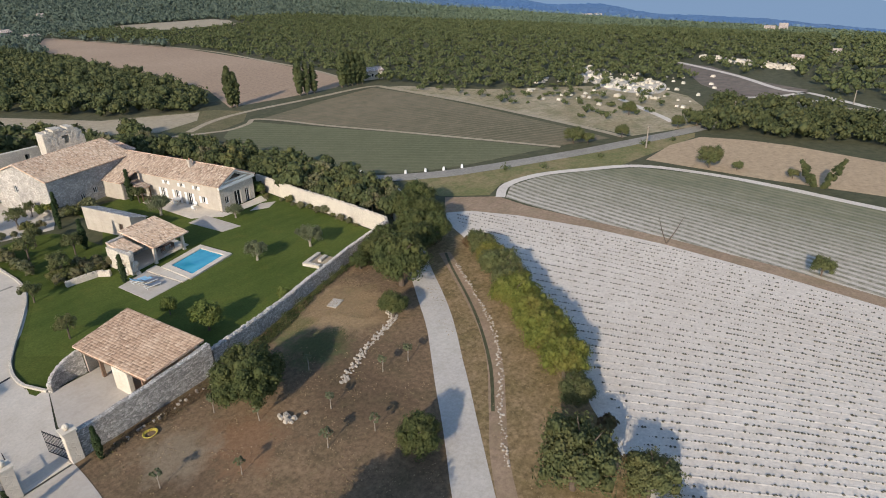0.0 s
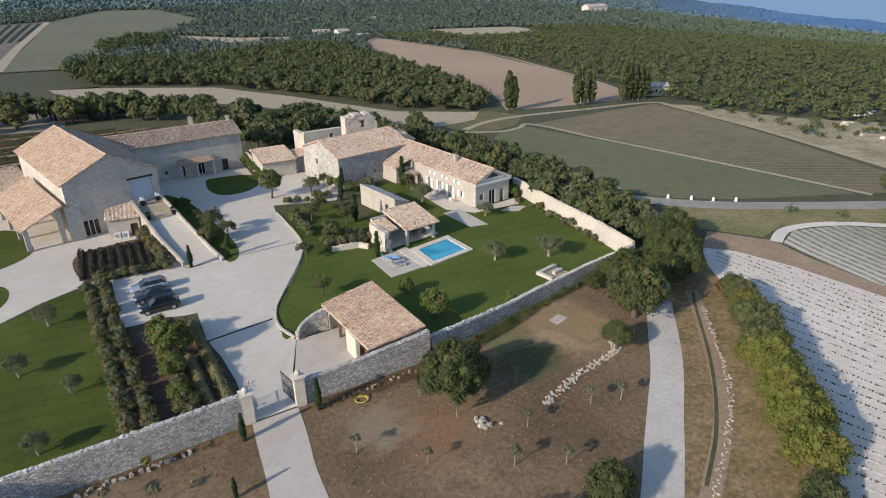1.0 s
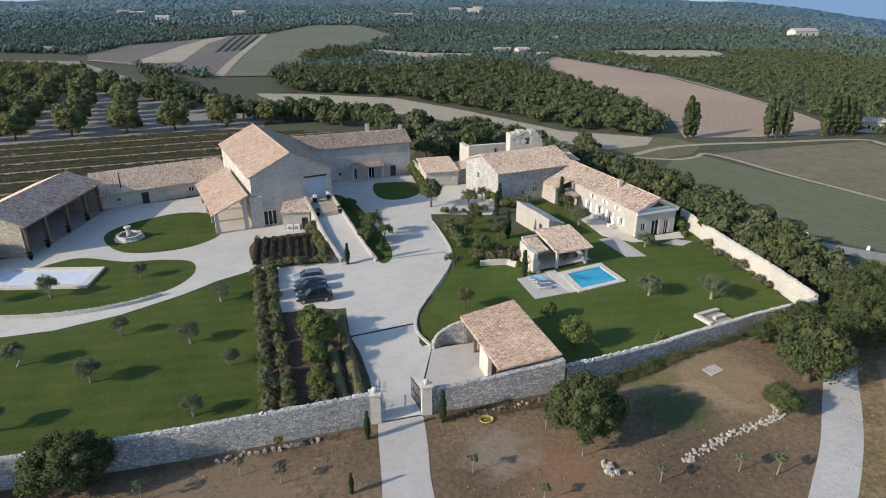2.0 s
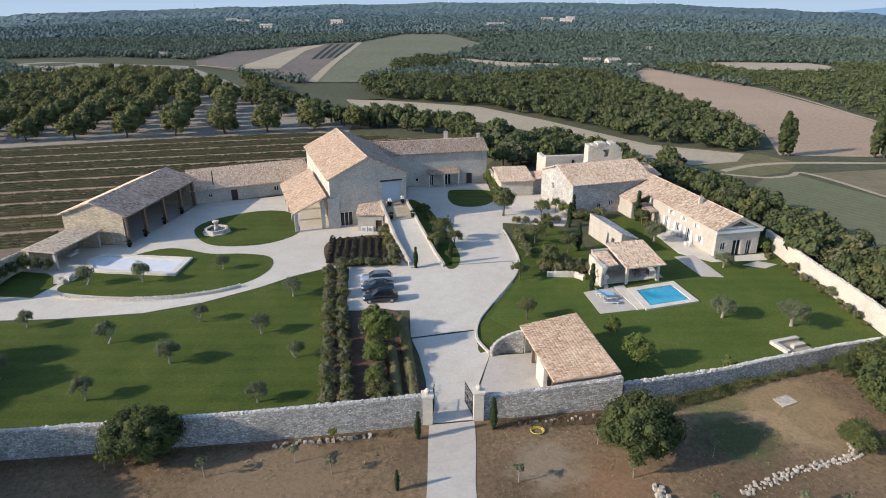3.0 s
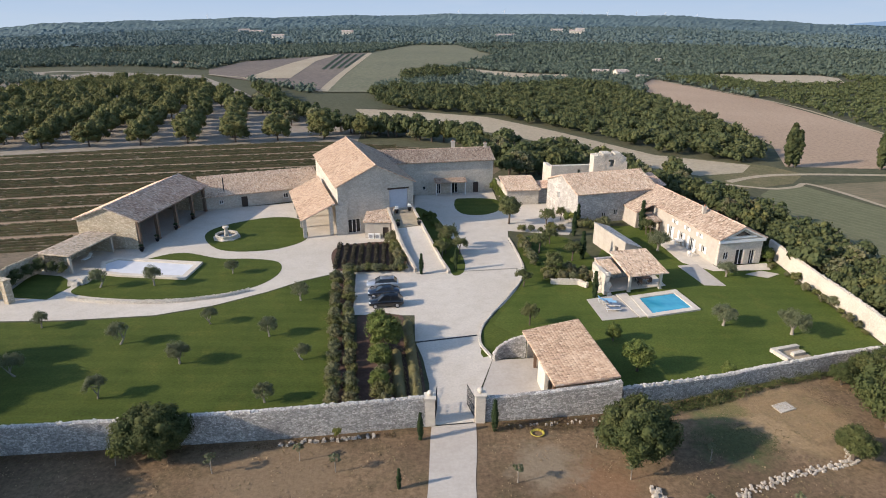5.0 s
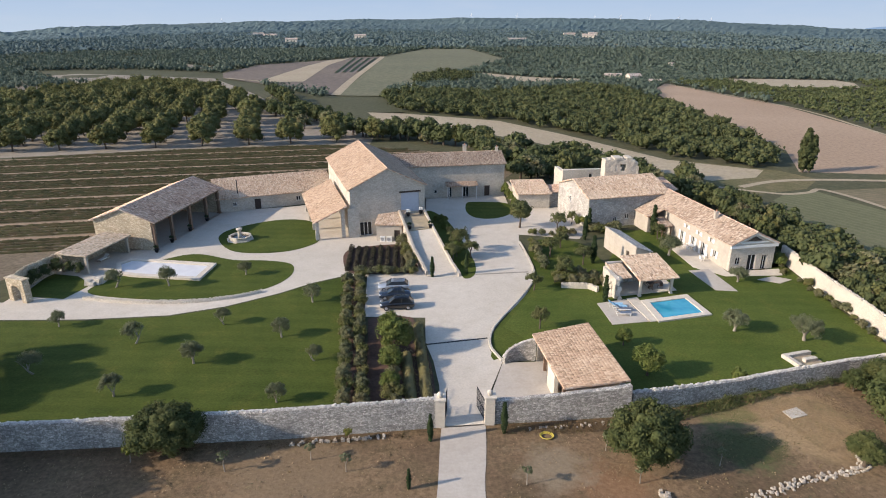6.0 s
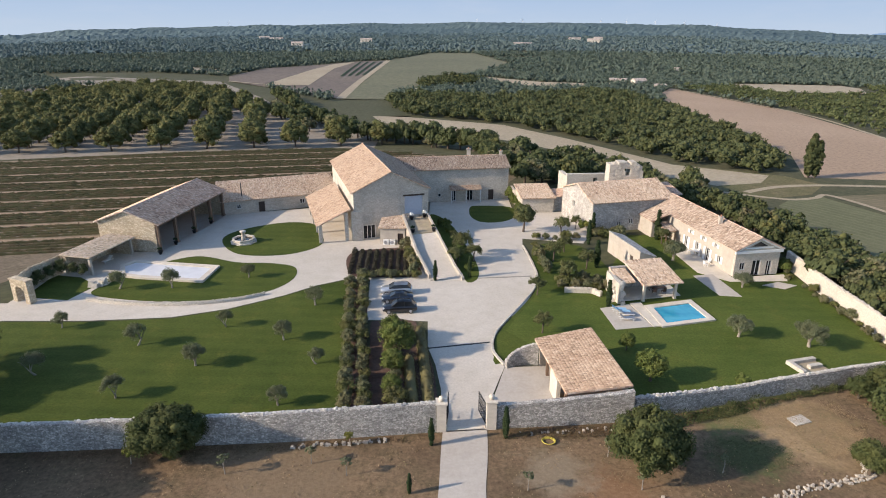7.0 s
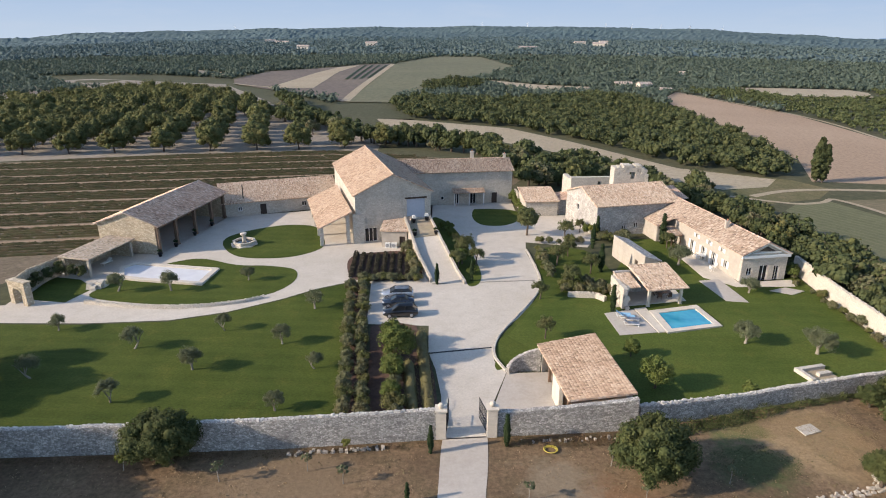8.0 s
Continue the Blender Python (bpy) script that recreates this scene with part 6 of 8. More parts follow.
solo("stone_row", bm, M["boulder"], "row of loose pale stones in dry grass", "stones", kind="stuff")
bm = bmesh.new()
for k in range(14):
    s = rg.uniform(0.16, 0.34)
    rock(bm, (18.2 + rg.uniform(-0.9, 0.9), 36.7 + rg.uniform(-0.9, 0.9), s * 0.4), (s, s, s * 0.8), rg)
solo("stone_heap", bm, M["boulder"], "small heap of pale stones in dry grass", "stones", kind="stuff")
bm = bmesh.new()
for k in range(60):
    t = k / 60
    s = rg.uniform(0.1, 0.22)
    x, y = (-13 + 12.5 * t, 43.9 + 1.5 * t) if k < 40 else (5.5 + 12 * (t - 0.6) / 0.4, 45.6 + 0.9 * (t - 0.6) / 0.4)
    rock(bm, (x + rg.uniform(-0.3, 0.3), y + rg.uniform(-0.25, 0.25), s * 0.5), (s, s, s * 0.8), rg)
solo("stone_row", bm, M["boulder"], "loose stones at the foot of the wall", "stones", kind="stuff")
bm = bmesh.new()
for p in smooth_ring([(50.2, 42.0), (44.6, 35.2), (40.4, 30.4), (34.9, 25.9), (29.4, 22.4), (24, 18.4)], 22, False):
    for k in range(2):
        s = rg.uniform(0.05, 0.15)
        rock(bm, (p[0] + rg.uniform(-0.25, 0.25), p[1] + rg.uniform(-0.25, 0.25), s * 0.4), (s, s, s * 0.7), rg)
solo("stone_row", bm, M["boulder"], "broken line of pale stones on the verge", "stones", kind="stuff")

bm = bmesh.new()
for k in range(9):
    s = rg.uniform(0.4, 0.8)
    rock(bm, (-48.9 + rg.uniform(-0.9, 0.9), 80.6 + rg.uniform(-1.1, 1.1), s * 0.4), (s, s, s * 0.8), rg)
solo("boulders", bm, M["palewall"], "large pale boulders beside the covered pool", "boulders", kind="stuff")

# ---------------------------------------------------------------- plants
def unit_dirs(rs, n):
    v = rs.normal(size=(n, 3))
    return v / np.linalg.norm(v, axis=1, keepdims=True)


def leaf_quads(rs, centres, size, flat=0.0, outward=None):
    """One small leaf card, a bent quad, at each centre."""
    n = len(centres)
    a = unit_dirs(rs, n)
    if outward is not None:
        a = a * 0.7 + np.cross(outward, unit_dirs(rs, n))
        a /= np.linalg.norm(a, axis=1, keepdims=True)
    b = unit_dirs(rs, n)
    b -= a * (a * b).sum(1, keepdims=True)
    b /= np.linalg.norm(b, axis=1, keepdims=True) + 1e-9
    s = size * rs.uniform(0.6, 1.3, (n, 1))
    a, b = a * s, b * s * 0.75
    v = np.stack([centres - a - b * 0.4, centres + b * -1.0, centres + a - b * 0.3, centres + b], 1).reshape(-1, 3)
    f = np.arange(4 * n).reshape(-1, 4)
    return v, f


def tangent_cards(rs, centres, out, size, loose=0.7):
    """Leaf cards lying roughly along the surface of a clump whose outward directions are given."""
    n = len(centres)
    nrm = out + unit_dirs(rs, n) * loose
    nrm /= np.linalg.norm(nrm, axis=1, keepdims=True) + 1e-9
    a = np.cross(nrm, unit_dirs(rs, n))
    a /= np.linalg.norm(a, axis=1, keepdims=True) + 1e-9
    b = np.cross(nrm, a)
    s = size * rs.uniform(0.6, 1.3, (n, 1))
    a, b = a * s, b * s * 0.75
    v = np.stack([centres - a - b * 0.4, centres - b, centres + a - b * 0.3, centres + b], 1).reshape(-1, 3)
    return v, np.arange(4 * n).reshape(-1, 4)


def ico_arrays(sub):
    bm = bmesh.new()
    bmesh.ops.create_icosphere(bm, subdivisions=sub, radius=1.0)
    v = np.array([p.co[:] for p in bm.verts])
    bm.verts.index_update()
    f = np.array([[p.index for p in fc.verts] for fc in bm.faces])
    bm.free()
    return v, f


ICO1, ICO2 = ico_arrays(1), ico_arrays(2)
OCT = (np.array([(1, 0, 0), (0, 1, 0), (-1, 0, 0), (0, -1, 0), (0, 0, 1), (0, 0, -1)], float), np.array([(0, 1, 4), (1, 2, 4), (2, 3, 4), (3, 0, 4), (1, 0, 5), (2, 1, 5), (3, 2, 5), (0, 3, 5)]))


def mesh_from(name, groups, material):
    """A mesh from arrays of verts and faces (triangles and quads)."""
    me = bpy.data.meshes.new(name)
    vs = np.concatenate([g[0] for g in groups])
    loops, starts, totals, off, ls = [], [], [], 0, 0
    for v, f in groups:
        k = f.shape[1]
        loops.append((f + off).ravel())
        starts.append(ls + np.arange(len(f)) * k)
        totals.append(np.full(len(f), k))
        off += len(v)
        ls += f.size
    loops, starts, totals = np.concatenate(loops), np.concatenate(starts), np.concatenate(totals)
    me.vertices.add(len(vs))
    me.vertices.foreach_set("co", vs.astype(np.float32).ravel())
    me.loops.add(len(loops))
    me.loops.foreach_set("vertex_index", loops.astype(np.int32))
    me.polygons.add(len(starts))
    me.polygons.foreach_set("loop_start", starts.astype(np.int32))
    me.polygons.foreach_set("loop_total", totals.astype(np.int32))
    me.update(calc_edges=True)
    me.materials.append(material)
    return me


def crown_arrays(seed, rx, rz, cz, lobes, leaves, leaf, core=0.72, lobe=0.42, shape="round"):
    """A crown: lobes spread over an uneven ellipsoid, each a burst of leaf cards, round dark inner clumps."""
    rs = np.random.RandomState(seed)
    d = unit_dirs(rs, lobes)
    d[:, 2] = np.where(d[:, 2] < -0.35, -d[:, 2] * 0.5, d[:, 2])
    rad = rs.uniform(0.55, 1.0, (lobes, 1))
    if shape == "column":
        z = rs.uniform(-1, 1, lobes)
        t = rs.uniform(0, 2 * np.pi, lobes)
        w = np.clip(1 - np.abs(z) ** 2.2, 0.05, 1) * np.where(z > 0, 1 - 0.45 * z, 1)
        c = np.stack([np.cos(t) * w * rx * 0.75, np.sin(t) * w * rx * 0.75, z * rz * 0.95], 1)
        out = np.stack([np.cos(t), np.sin(t), np.full(lobes, 0.6)], 1)
    else:
        c = d * rad * np.array([rx, rx, rz]) * 0.86
        out = d
    lr = lobe * min(rx, rz) * rs.uniform(0.6, 1.25, lobes)
    groups = []
    for i in range(lobes):
        e = unit_dirs(rs, leaves) * (rs.uniform(0.45, 1.08, (leaves, 1)) ** 0.7) * lr[i]
        ctr = c[i] + e * np.array([1, 1, 0.85]) + np.array([0, 0, cz])
        way = e / (np.linalg.norm(e, axis=1, keepdims=True) + 1e-9) + out[i] * 0.6
        groups.append(tangent_cards(rs, ctr, way / np.linalg.norm(way, axis=1, keepdims=True), leaf))
        v, f = ICO1
        k = lr[i] * core * 0.72
        groups.append((v * k * rs.uniform(0.75, 1.15, (len(v), 1)) + c[i] + np.array([0, 0, cz]), f))
    return groups


def inside(poly, x, y):
    c = False
    j = len(poly) - 1
    for i in range(len(poly)):
        if (poly[i][1] > y) != (poly[j][1] > y) and x < (poly[j][0] - poly[i][0]) * (y - poly[i][1]) / (poly[j][1] - poly[i][1]) + poly[i][0]:
            c = not c
        j = i
    return c


def scatter(poly, step, seed, jitter=0.45):
    rs = np.random.RandomState(seed)
    xs, ys = [p[0] for p in poly], [p[1] for p in poly]
    out = []
    for x in np.arange(min(xs), max(xs), step):
        for y in np.arange(min(ys), max(ys), step):
            px, py = x + rs.uniform(-jitter, jitter) * step, y + rs.uniform(-jitter, jitter) * step
            if inside(poly, px, py):
                out.append((px, py))
    return np.array(out)


def trunk_bm(seed, h, r, limbs, reach, lean=0.15, fork=0.45):
    rg = random.Random(seed)
    bm = bmesh.new()
    p, q = Vector((0, 0, -0.1)), Vector((rg.uniform(-lean, lean), rg.uniform(-lean, lean), h * fork))
    tube(bm, p, q, r * 1.25, r * 0.8, 9)
    for i in range(limbs):
        t = 2 * math.pi * (i + rg.random() * 0.5) / limbs
        e = q + Vector((math.cos(t) * reach * 0.6, math.sin(t) * reach * 0.6, h * (0.75 - fork) + rg.uniform(0, 0.2) * h))
        tube(bm, q - Vector((0, 0, 0.05)), e, r * 0.6, r * 0.3, 7)
        e2 = e + Vector((math.cos(t + 0.5) * reach * 0.35, math.sin(t + 0.5) * reach * 0.35, h * 0.15))
        tube(bm, e, e2, r * 0.3, r * 0.1, 6)
    return bm


def plant(name, label, category, group, trunk, crown, leafmat, barkmat="bark"):
    """A tree or shrub at the origin: trunk with limbs, and a crown."""
    ob = thing(name, (0, 0, 0), label, category, group)
    if trunk is not None:
        part("trunk", trunk, M[barkmat], ob)
    c = new("crown", mesh_from("crown", crown, M[leafmat]))
    c.parent = ob
    return ob


def spread(src, spots, seed, lo=0.9, hi=1.12, base=1.0):
    """Stands the first at the first spot, and copies at the others, each turned and sized a little."""
    rg = random.Random(seed)
    for i, s in enumerate(spots):
        k = (s[2] / base if len(s) > 2 else 1.0) * rg.uniform(lo, hi)
        m = pose(s[0], s[1], height(s[0], s[1]), 0, 0, rg.uniform(0, 360))
        sc = (k * rg.uniform(0.9, 1.1), k * rg.uniform(0.9, 1.1), k)
        ob = src if i == 0 else copy_thing(src, m)
        ob.matrix_basis = m @ Matrix.Diagonal((*sc, 1))


OLIVES = [(-46.6, 66.8, 2.5), (-35.3, 62.4, 2.9), (-26.9, 57.9, 2.9), (-32.6, 51.7, 2.6), (-16.0, 50.3, 2.5), (-26.5, 67.2, 2.4), (-18.6, 63.7, 2.5), (-13.7, 58.2, 2.2), (-16.7, 73.4, 3.0), (-43.1, 56, 2.7), (-28.4, 83.1, 2.6), (-45.4, 78.7, 3.5), (-38.1, 79.2, 3.4)]
ol = plant("olive_tree", "small grey-green olive tree on the lawn", "tree", "olive trees", trunk_bm(1, 2.1, 0.11, 4, 0.8, fork=0.3), crown_arrays(1, 1.3, 1.05, 1.6, 44, 90, 0.06, 0.25, 0.34), "olive", "palebark")
spread(ol, OLIVES[::2], 1, base=2.75)
ol = plant("olive_tree", "young grey-green olive tree with a bent trunk", "tree", "olive trees", trunk_bm(2, 2.1, 0.1, 3, 0.9, 0.35, fork=0.3), crown_arrays(2, 1.2, 1.05, 1.62, 40, 90, 0.06, 0.25, 0.34), "olive", "palebark")
spread(ol, OLIVES[1::2], 2, base=2.75)
ol = plant("olive_tree", "old olive tree with a thick pale trunk", "tree", "old olive trees", trunk_bm(3, 2.2, 0.17, 5, 1.0, fork=0.3), crown_arrays(3, 1.85, 1.2, 1.75, 66, 100, 0.065, 0.3, 0.36), "olive", "palebark")
spread(ol, [(35.9, 64.4, 3.0), (43.0, 61.9, 3.2), (43.4, 79.4, 2.5), (37.3, 90.2, 3.2)], 3, base=3.0)
ft = plant("fruit_tree", "small leafy fruit tree on the lawn", "tree", "fruit trees", trunk_bm(4, 2.6, 0.1, 4, 0.8), crown_arrays(4, 1.4, 1.05, 2.1, 40, 80, 0.08, 0.4, 0.36), "fruit")
spread(ft, [(12.4, 65.4, 3.3), (13.5, 76.9, 3.2), (18.5, 80.9, 3.6), (18.1, 90, 4.0), (21.8, 102.5, 3.8), (20.6, 94.0, 3.4), (22.6, 86.5, 3.2), (25.2, 106.8, 2.8), (3.6, 92.3, 4.2), (5.4, 89.8, 3.0), (2.5, 88.5, 3.3), (2.4, 99, 2.6), (38.3, 98.3, 3.6)], 4, base=3.4)
bt = plant("bright_tree", "bright green bushy young tree", "tree", "bright trees", trunk_bm(5, 2.4, 0.12, 4, 0.7), crown_arrays(5, 1.6, 1.5, 1.9, 54, 90, 0.095, 0.5, 0.36), "fresh")
spread(bt, [(22, 54.6, 3.5), (-4.7, 59.6, 4.3), (-5.6, 62.8, 3.3), (-5.2, 56.2, 3.0), (-5.0, 52.2, 2.6), (21.4, 61.1, 2.2), (3.2, 90.2, 2.6)], 5, base=3.4)
rt = plant("round_tree", "dense round clipped tree in the court", "tree", "", trunk_bm(6, 4, 0.16, 5, 0.8), crown_arrays(6, 1.75, 2.0, 2.75, 100, 50, 0.13, 0.85, 0.34), "fruit")
spread(rt, [(15.3, 105.0, 4.5)], 6, base=4.2)
pm = plant("fan_shrub", "spreading leafy shrub in the strip", "shrub", "strip shrubs", None, crown_arrays(7, 1.6, 0.7, 0.9, 26, 40, 0.24, 0.45), "fresh")
spread(pm, [(0.8, 108.0, 1), (1.6, 104.4, 0.8), (3.3, 96, 0.9), (4.6, 86.2, 0.7)], 7)
cy = plant("cypress", "slim dark upright cypress", "tree", "cypresses", None, crown_arrays(8, 0.36, 2.0, 2.0, 130, 26, 0.09, 0.9, 0.55, "column"), "cypress")
spread(cy, [(-0.9, 44.2, 2.9), (5.8, 45.2, 3.4), (-0.7, 81.9, 3.2), (25.6, 98.1, 4.5), (24.3, 87.1, 4.8), (22.4, 73.0, 3.9), (38.2, 100.6, 5.7), (-2.6, 38.2, 2.0), (4.4, 83.2, 3.3), (43.6, 104.5, 3.6), (27.3, 102.4, 4.4)], 8, 0.95, 1.05, 4.0)
# large trees
big = plant("large_oak", "large dark dense oak with a broad crown", "tree", "large oaks", trunk_bm(9, 4.4, 0.28, 6, 2.2), crown_arrays(9, 3.7, 3.1, 2.7, 200, 150, 0.105, 0.8, 0.26), "oak")
# The third oak is unseen, added for its shadow across the lane.
spread(big, [(17.4, 41.2, 6.9), (-23.5, 42.9, 6.2), (5.5, 20.5, 9.2)], 9, 0.98, 1.02, 6.9)
mid = plant("oak_tree", "broad green oak beside the lane", "tree", "lane trees", trunk_bm(10, 3.8, 0.2, 5, 1.5), crown_arrays(10, 2.4, 2.3, 2.3, 110, 120, 0.09, 0.75, 0.3), "oak")
# The last seven stand unseen to the west, added to cast shadows.
LANE_AND_UNSEEN = [(41.7, 44.2, 7.4), (35.6, 40.2, 3.4), (21.2, 24.8, 4.0), (44.6, 51.6, 3.6), (42.0, 51.4, 2.8), (47.8, 52.2, 4.2), (48.6, 47.4, 5.2), (53.5, 48.2, 6.0), (56.5, 51.8, 6.0), (52.5, 51.4, 5.4), (57.4, 56.4, 6.0), (61.4, 57.6, 5.8), (-50, 52.5, 6.4), (-51, 57.5, 6.2), (-46.5, 40.2, 6.6), (-52, 48, 6.2), (-46, 37, 10.0), (-43.6, 38.4, 9.6), (-43.4, 33.6, 10.2)]
spread(mid, LANE_AND_UNSEEN, 10, base=5.0)
yel = plant("hedgerow_tree", "yellow-green bushy hedgerow tree", "tree", "hedgerow trees", trunk_bm(11, 3.8, 0.16, 5, 1.3), crown_arrays(11, 2.5, 2.3, 2.4, 110, 130, 0.085, 0.75, 0.3), "lime")
spread(yel, [(38.9, 22.9, 5.6), (41.2, 25.6, 5.4), (36.6, 20.0, 5.2), (51.6, 37.6, 4.6), (44.2, 29.8, 4.9)], 11, base=5.0)
hed = plant("hedgerow_tree", "green bushy hedgerow tree by the field", "tree", "hedgerow trees", trunk_bm(12, 3.8, 0.16, 5, 1.3), crown_arrays(12, 2.3, 2.2, 2.3, 90, 110, 0.095, 0.75, 0.32), "fruit")
spread(hed, [(46.6, 31.8, 5.4), (25.0, 13.4, 7.8), (49.2, 35.0, 5.2), (53.6, 40.6, 5.0), (33.6, 17.2, 4.4), (27.4, 8.6, 4.8), (22.5, 4.6, 5), (109.0, 27, 4.6), (72.8, 3.8, 3.4), (110.2, 22.4, 2.0), (110.6, 13.4, 2.2), (110.4, 55, 4.4), (120.4, 48.4, 3.2), (141, 55, 4.2), (112, 52.5, 3.0), (135, 41, 4), (139, 38, 4.4)], 12, base=5.0)
dead = plant("brown_shrub", "dry brown roadside shrub", "shrub", "dry shrubs", None, crown_arrays(13, 1.4, 0.9, 0.7, 26, 40, 0.17, 0.5), "redshrub")
spread(dead, [(29.5, 10.4), (32.2, 13.8), (26.2, 6.0), (45.5, 28.4), (40.4, 21.0), (22.6, 8.4), (55.2, 43.5), (47.5, 30)], 13)
# belt of holm oaks behind the garden wall and the court
holm = plant("holm_oak", "dark dense holm oak behind the wall", "tree", "holm oaks", trunk_bm(14, 3.8, 0.2, 5, 1.5), crown_arrays(14, 2.7, 2.5, 2.2, 38, 26, 0.29, 0.95, 0.4), "holm")
BELT = []
rg = random.Random(77)
for (x0, y0), (x1, y1), n in (((56.8, 58), (57.6, 90), 16), ((60.8, 62), (61.5, 96), 15), ((57.8, 92), (57, 122), 12), ((63.5, 72), (61, 118), 11), ((53, 116), (60, 140), 9), ((48, 122), (50, 150), 8), ((20, 140), (46, 146), 12), ((22, 148), (40, 160), 8), ((16, 150), (14, 182), 9), ((-4, 190), (14, 182), 6), ((-30, 206), (-2, 192), 8), ((20, 160), (24, 176), 5), ((-32, 214), (-58, 262), 9), ((-46, 216), (-70, 268), 8), ((-60, 268), (-84, 330), 9), ((-20, 204), (-4, 198), 4)):
    for i in range(n):
        t = (i + 0.5) / n
        BELT.append((x0 + (x1 - x0) * t + rg.uniform(-1.4, 1.4), y0 + (y1 - y0) * t + rg.uniform(-1.4, 1.4), rg.uniform(3.9, 5.4) + (2.4 if y0 > 139 else 0)))
spread(holm, [p for i, p in enumerate(BELT) if i % 7 not in (2, 5)], 14, base=5.0)
sage = plant("holm_oak", "grey-green bushy evergreen behind the wall", "tree", "holm oaks", trunk_bm(24, 3.4, 0.18, 5, 1.4), crown_arrays(24, 2.6, 2.2, 2.0, 44, 34, 0.2, 0.8, 0.36), "shrub")
spread(sage, [p for i, p in enumerate(BELT) if i % 7 == 2], 24, base=5.2)
green = plant("holm_oak", "fresh green young oak behind the wall", "tree", "holm oaks", trunk_bm(25, 3.6, 0.18, 5, 1.4), crown_arrays(25, 2.5, 2.5, 2.2, 44, 34, 0.2, 0.8, 0.36), "orchard")
spread(green, [p for i, p in enumerate(BELT) if i % 7 == 5], 25, base=5.2)
# poplars by the far field
pop = plant("poplar", "tall slender dark poplar", "tree", "poplars", trunk_bm(15, 4, 0.22, 2, 0.4), crown_arrays(15, 1.35, 5.2, 5.8, 90, 46, 0.32, 0.9, 0.5, "column"), "holm")
spread(pop, [(92.4, 148.5, 10.8), (93.9, 148.2, 9.2), (113.6, 144.8, 10.6), (116.0, 144.4, 9.4), (118.6, 144.2, 8.6), (129.6, 143.4, 11.0), (131.6, 143.2, 10.6), (133.6, 143.0, 10.8), (135.6, 142.8, 10.2), (137.6, 142.4, 9.8)], 15, 0.96, 1.04, 11.0)
# two leaning plumes at the edge of the tan field
for k, (y, lean, h) in enumerate(((9.5, -34, 5.0), (8.4, 24, 5.8))):
    pl = plant("leaning_cypress", "slim dark cypress leaning aslant", "tree", "leaning cypresses", None, crown_arrays(23 + k, 0.75, h / 2, h / 2, 60, 40, 0.16, 0.8, 0.5, "column"), "holm")
    pl.matrix_basis = pose(108.0, y, 0, lean, 0, 0)
# small bare saplings on the dry field
sap = plant("sapling", "thin sapling in dry grass", "tree", "saplings", trunk_bm(16, 1.8, 0.04, 3, 0.3), crown_arrays(16, 0.55, 0.5, 1.5, 9, 18, 0.09, 0.15), "olive", "palebark")
spread(sap, [(20.8, 34.6), (6.9, 38.5), (11.4, 34.6), (17.3, 31.3), (16.1, 38.5), (-11.1, 41.8), (-7.9, 40.3), (27.5, 34.5), (21, 29.5), (14.4, 42.6), (23.5, 40.5), (-18, 40.5), (30.2, 33.6)], 16)
ysap = plant("sapling", "small yellow-leaved sapling by the wall", "tree", "saplings", trunk_bm(17, 1.6, 0.04, 3, 0.3), crown_arrays(17, 0.5, 0.5, 1.2, 12, 22, 0.11, 0.3), "lime", "palebark")
spread(ysap, [(-26.4, 41.8, 1.0), (-8.2, 44.2, 0.8), (26.5, 102.0, 2.0)], 17)
# clipped and loose shrubs
ball = plant("shrub", "rounded grey-green garden shrub", "shrub", "garden shrubs", None, crown_arrays(18, 0.85, 0.75, 0.62, 22, 70, 0.062, 0.8, 0.42), "shrub")
SH = []
for i in range(24):
    t = i / 23
    SH.append((-12.9 + 3.7 * t + rg.uniform(-.15, .15), 81.6 - 33.6 * t + rg.uniform(-.3, .3), rg.uniform(0.9, 1.3)))
    SH.append((-11.4 + 4.0 * t + rg.uniform(-.15, .15), 81.4 - 33.4 * t + rg.uniform(-.3, .3), rg.uniform(0.8, 1.2)))
for i in range(15):
    t = i / 14
    SH.append((-4.9 + 0.7 * rg.random() - 1.2 * t, 49 + 16 * t, rg.uniform(0.9, 1.5)))
for i in range(11):
    t = i / 10
    SH.append((-11.6 + 8.2 * t, 83.2 + rg.uniform(-0.5, 0.5), rg.uniform(0.85, 1.25)))
for i in range(12):
    t = i / 11
    SH.append((-3.4 - 2.0 * t + rg.uniform(-0.7, 0.3), 84.5 + 12.5 * t, rg.uniform(1.1, 1.8)))
for (x0, y0), (x1, y1), n in (((16, 84.5), (16.4, 97), 9), ((17, 79.4), (24.5, 78.8), 14), ((17.5, 81.2), (23.5, 80.6), 9), ((52.0, 61), (52.4, 80), 11), ((27, 101), (33, 102.4), 4), ((16, 101), (25, 100), 5), ((51, 81), (52.8, 85), 3)):
    for i in range(n):
        t = (i + 0.5) / n
        SH.append((x0 + (x1 - x0) * t + rg.uniform(-.4, .4), y0 + (y1 - y0) * t + rg.uniform(-.4, .4), rg.uniform(0.7, 1.5) * (0.72 if x0 > 50 else 1.0)))
spread(ball, [s for i, s in enumerate(SH) if i % 3 != 1], 18, 0.9, 1.1, 1.0)
ball = plant("shrub", "rounded yellow-green garden shrub", "shrub", "garden shrubs", None, crown_arrays(22, 0.8, 0.8, 0.62, 22, 70, 0.062, 0.8, 0.42), "hedge")
spread(ball, SH[1::3], 22, 0.9, 1.1, 1.0)
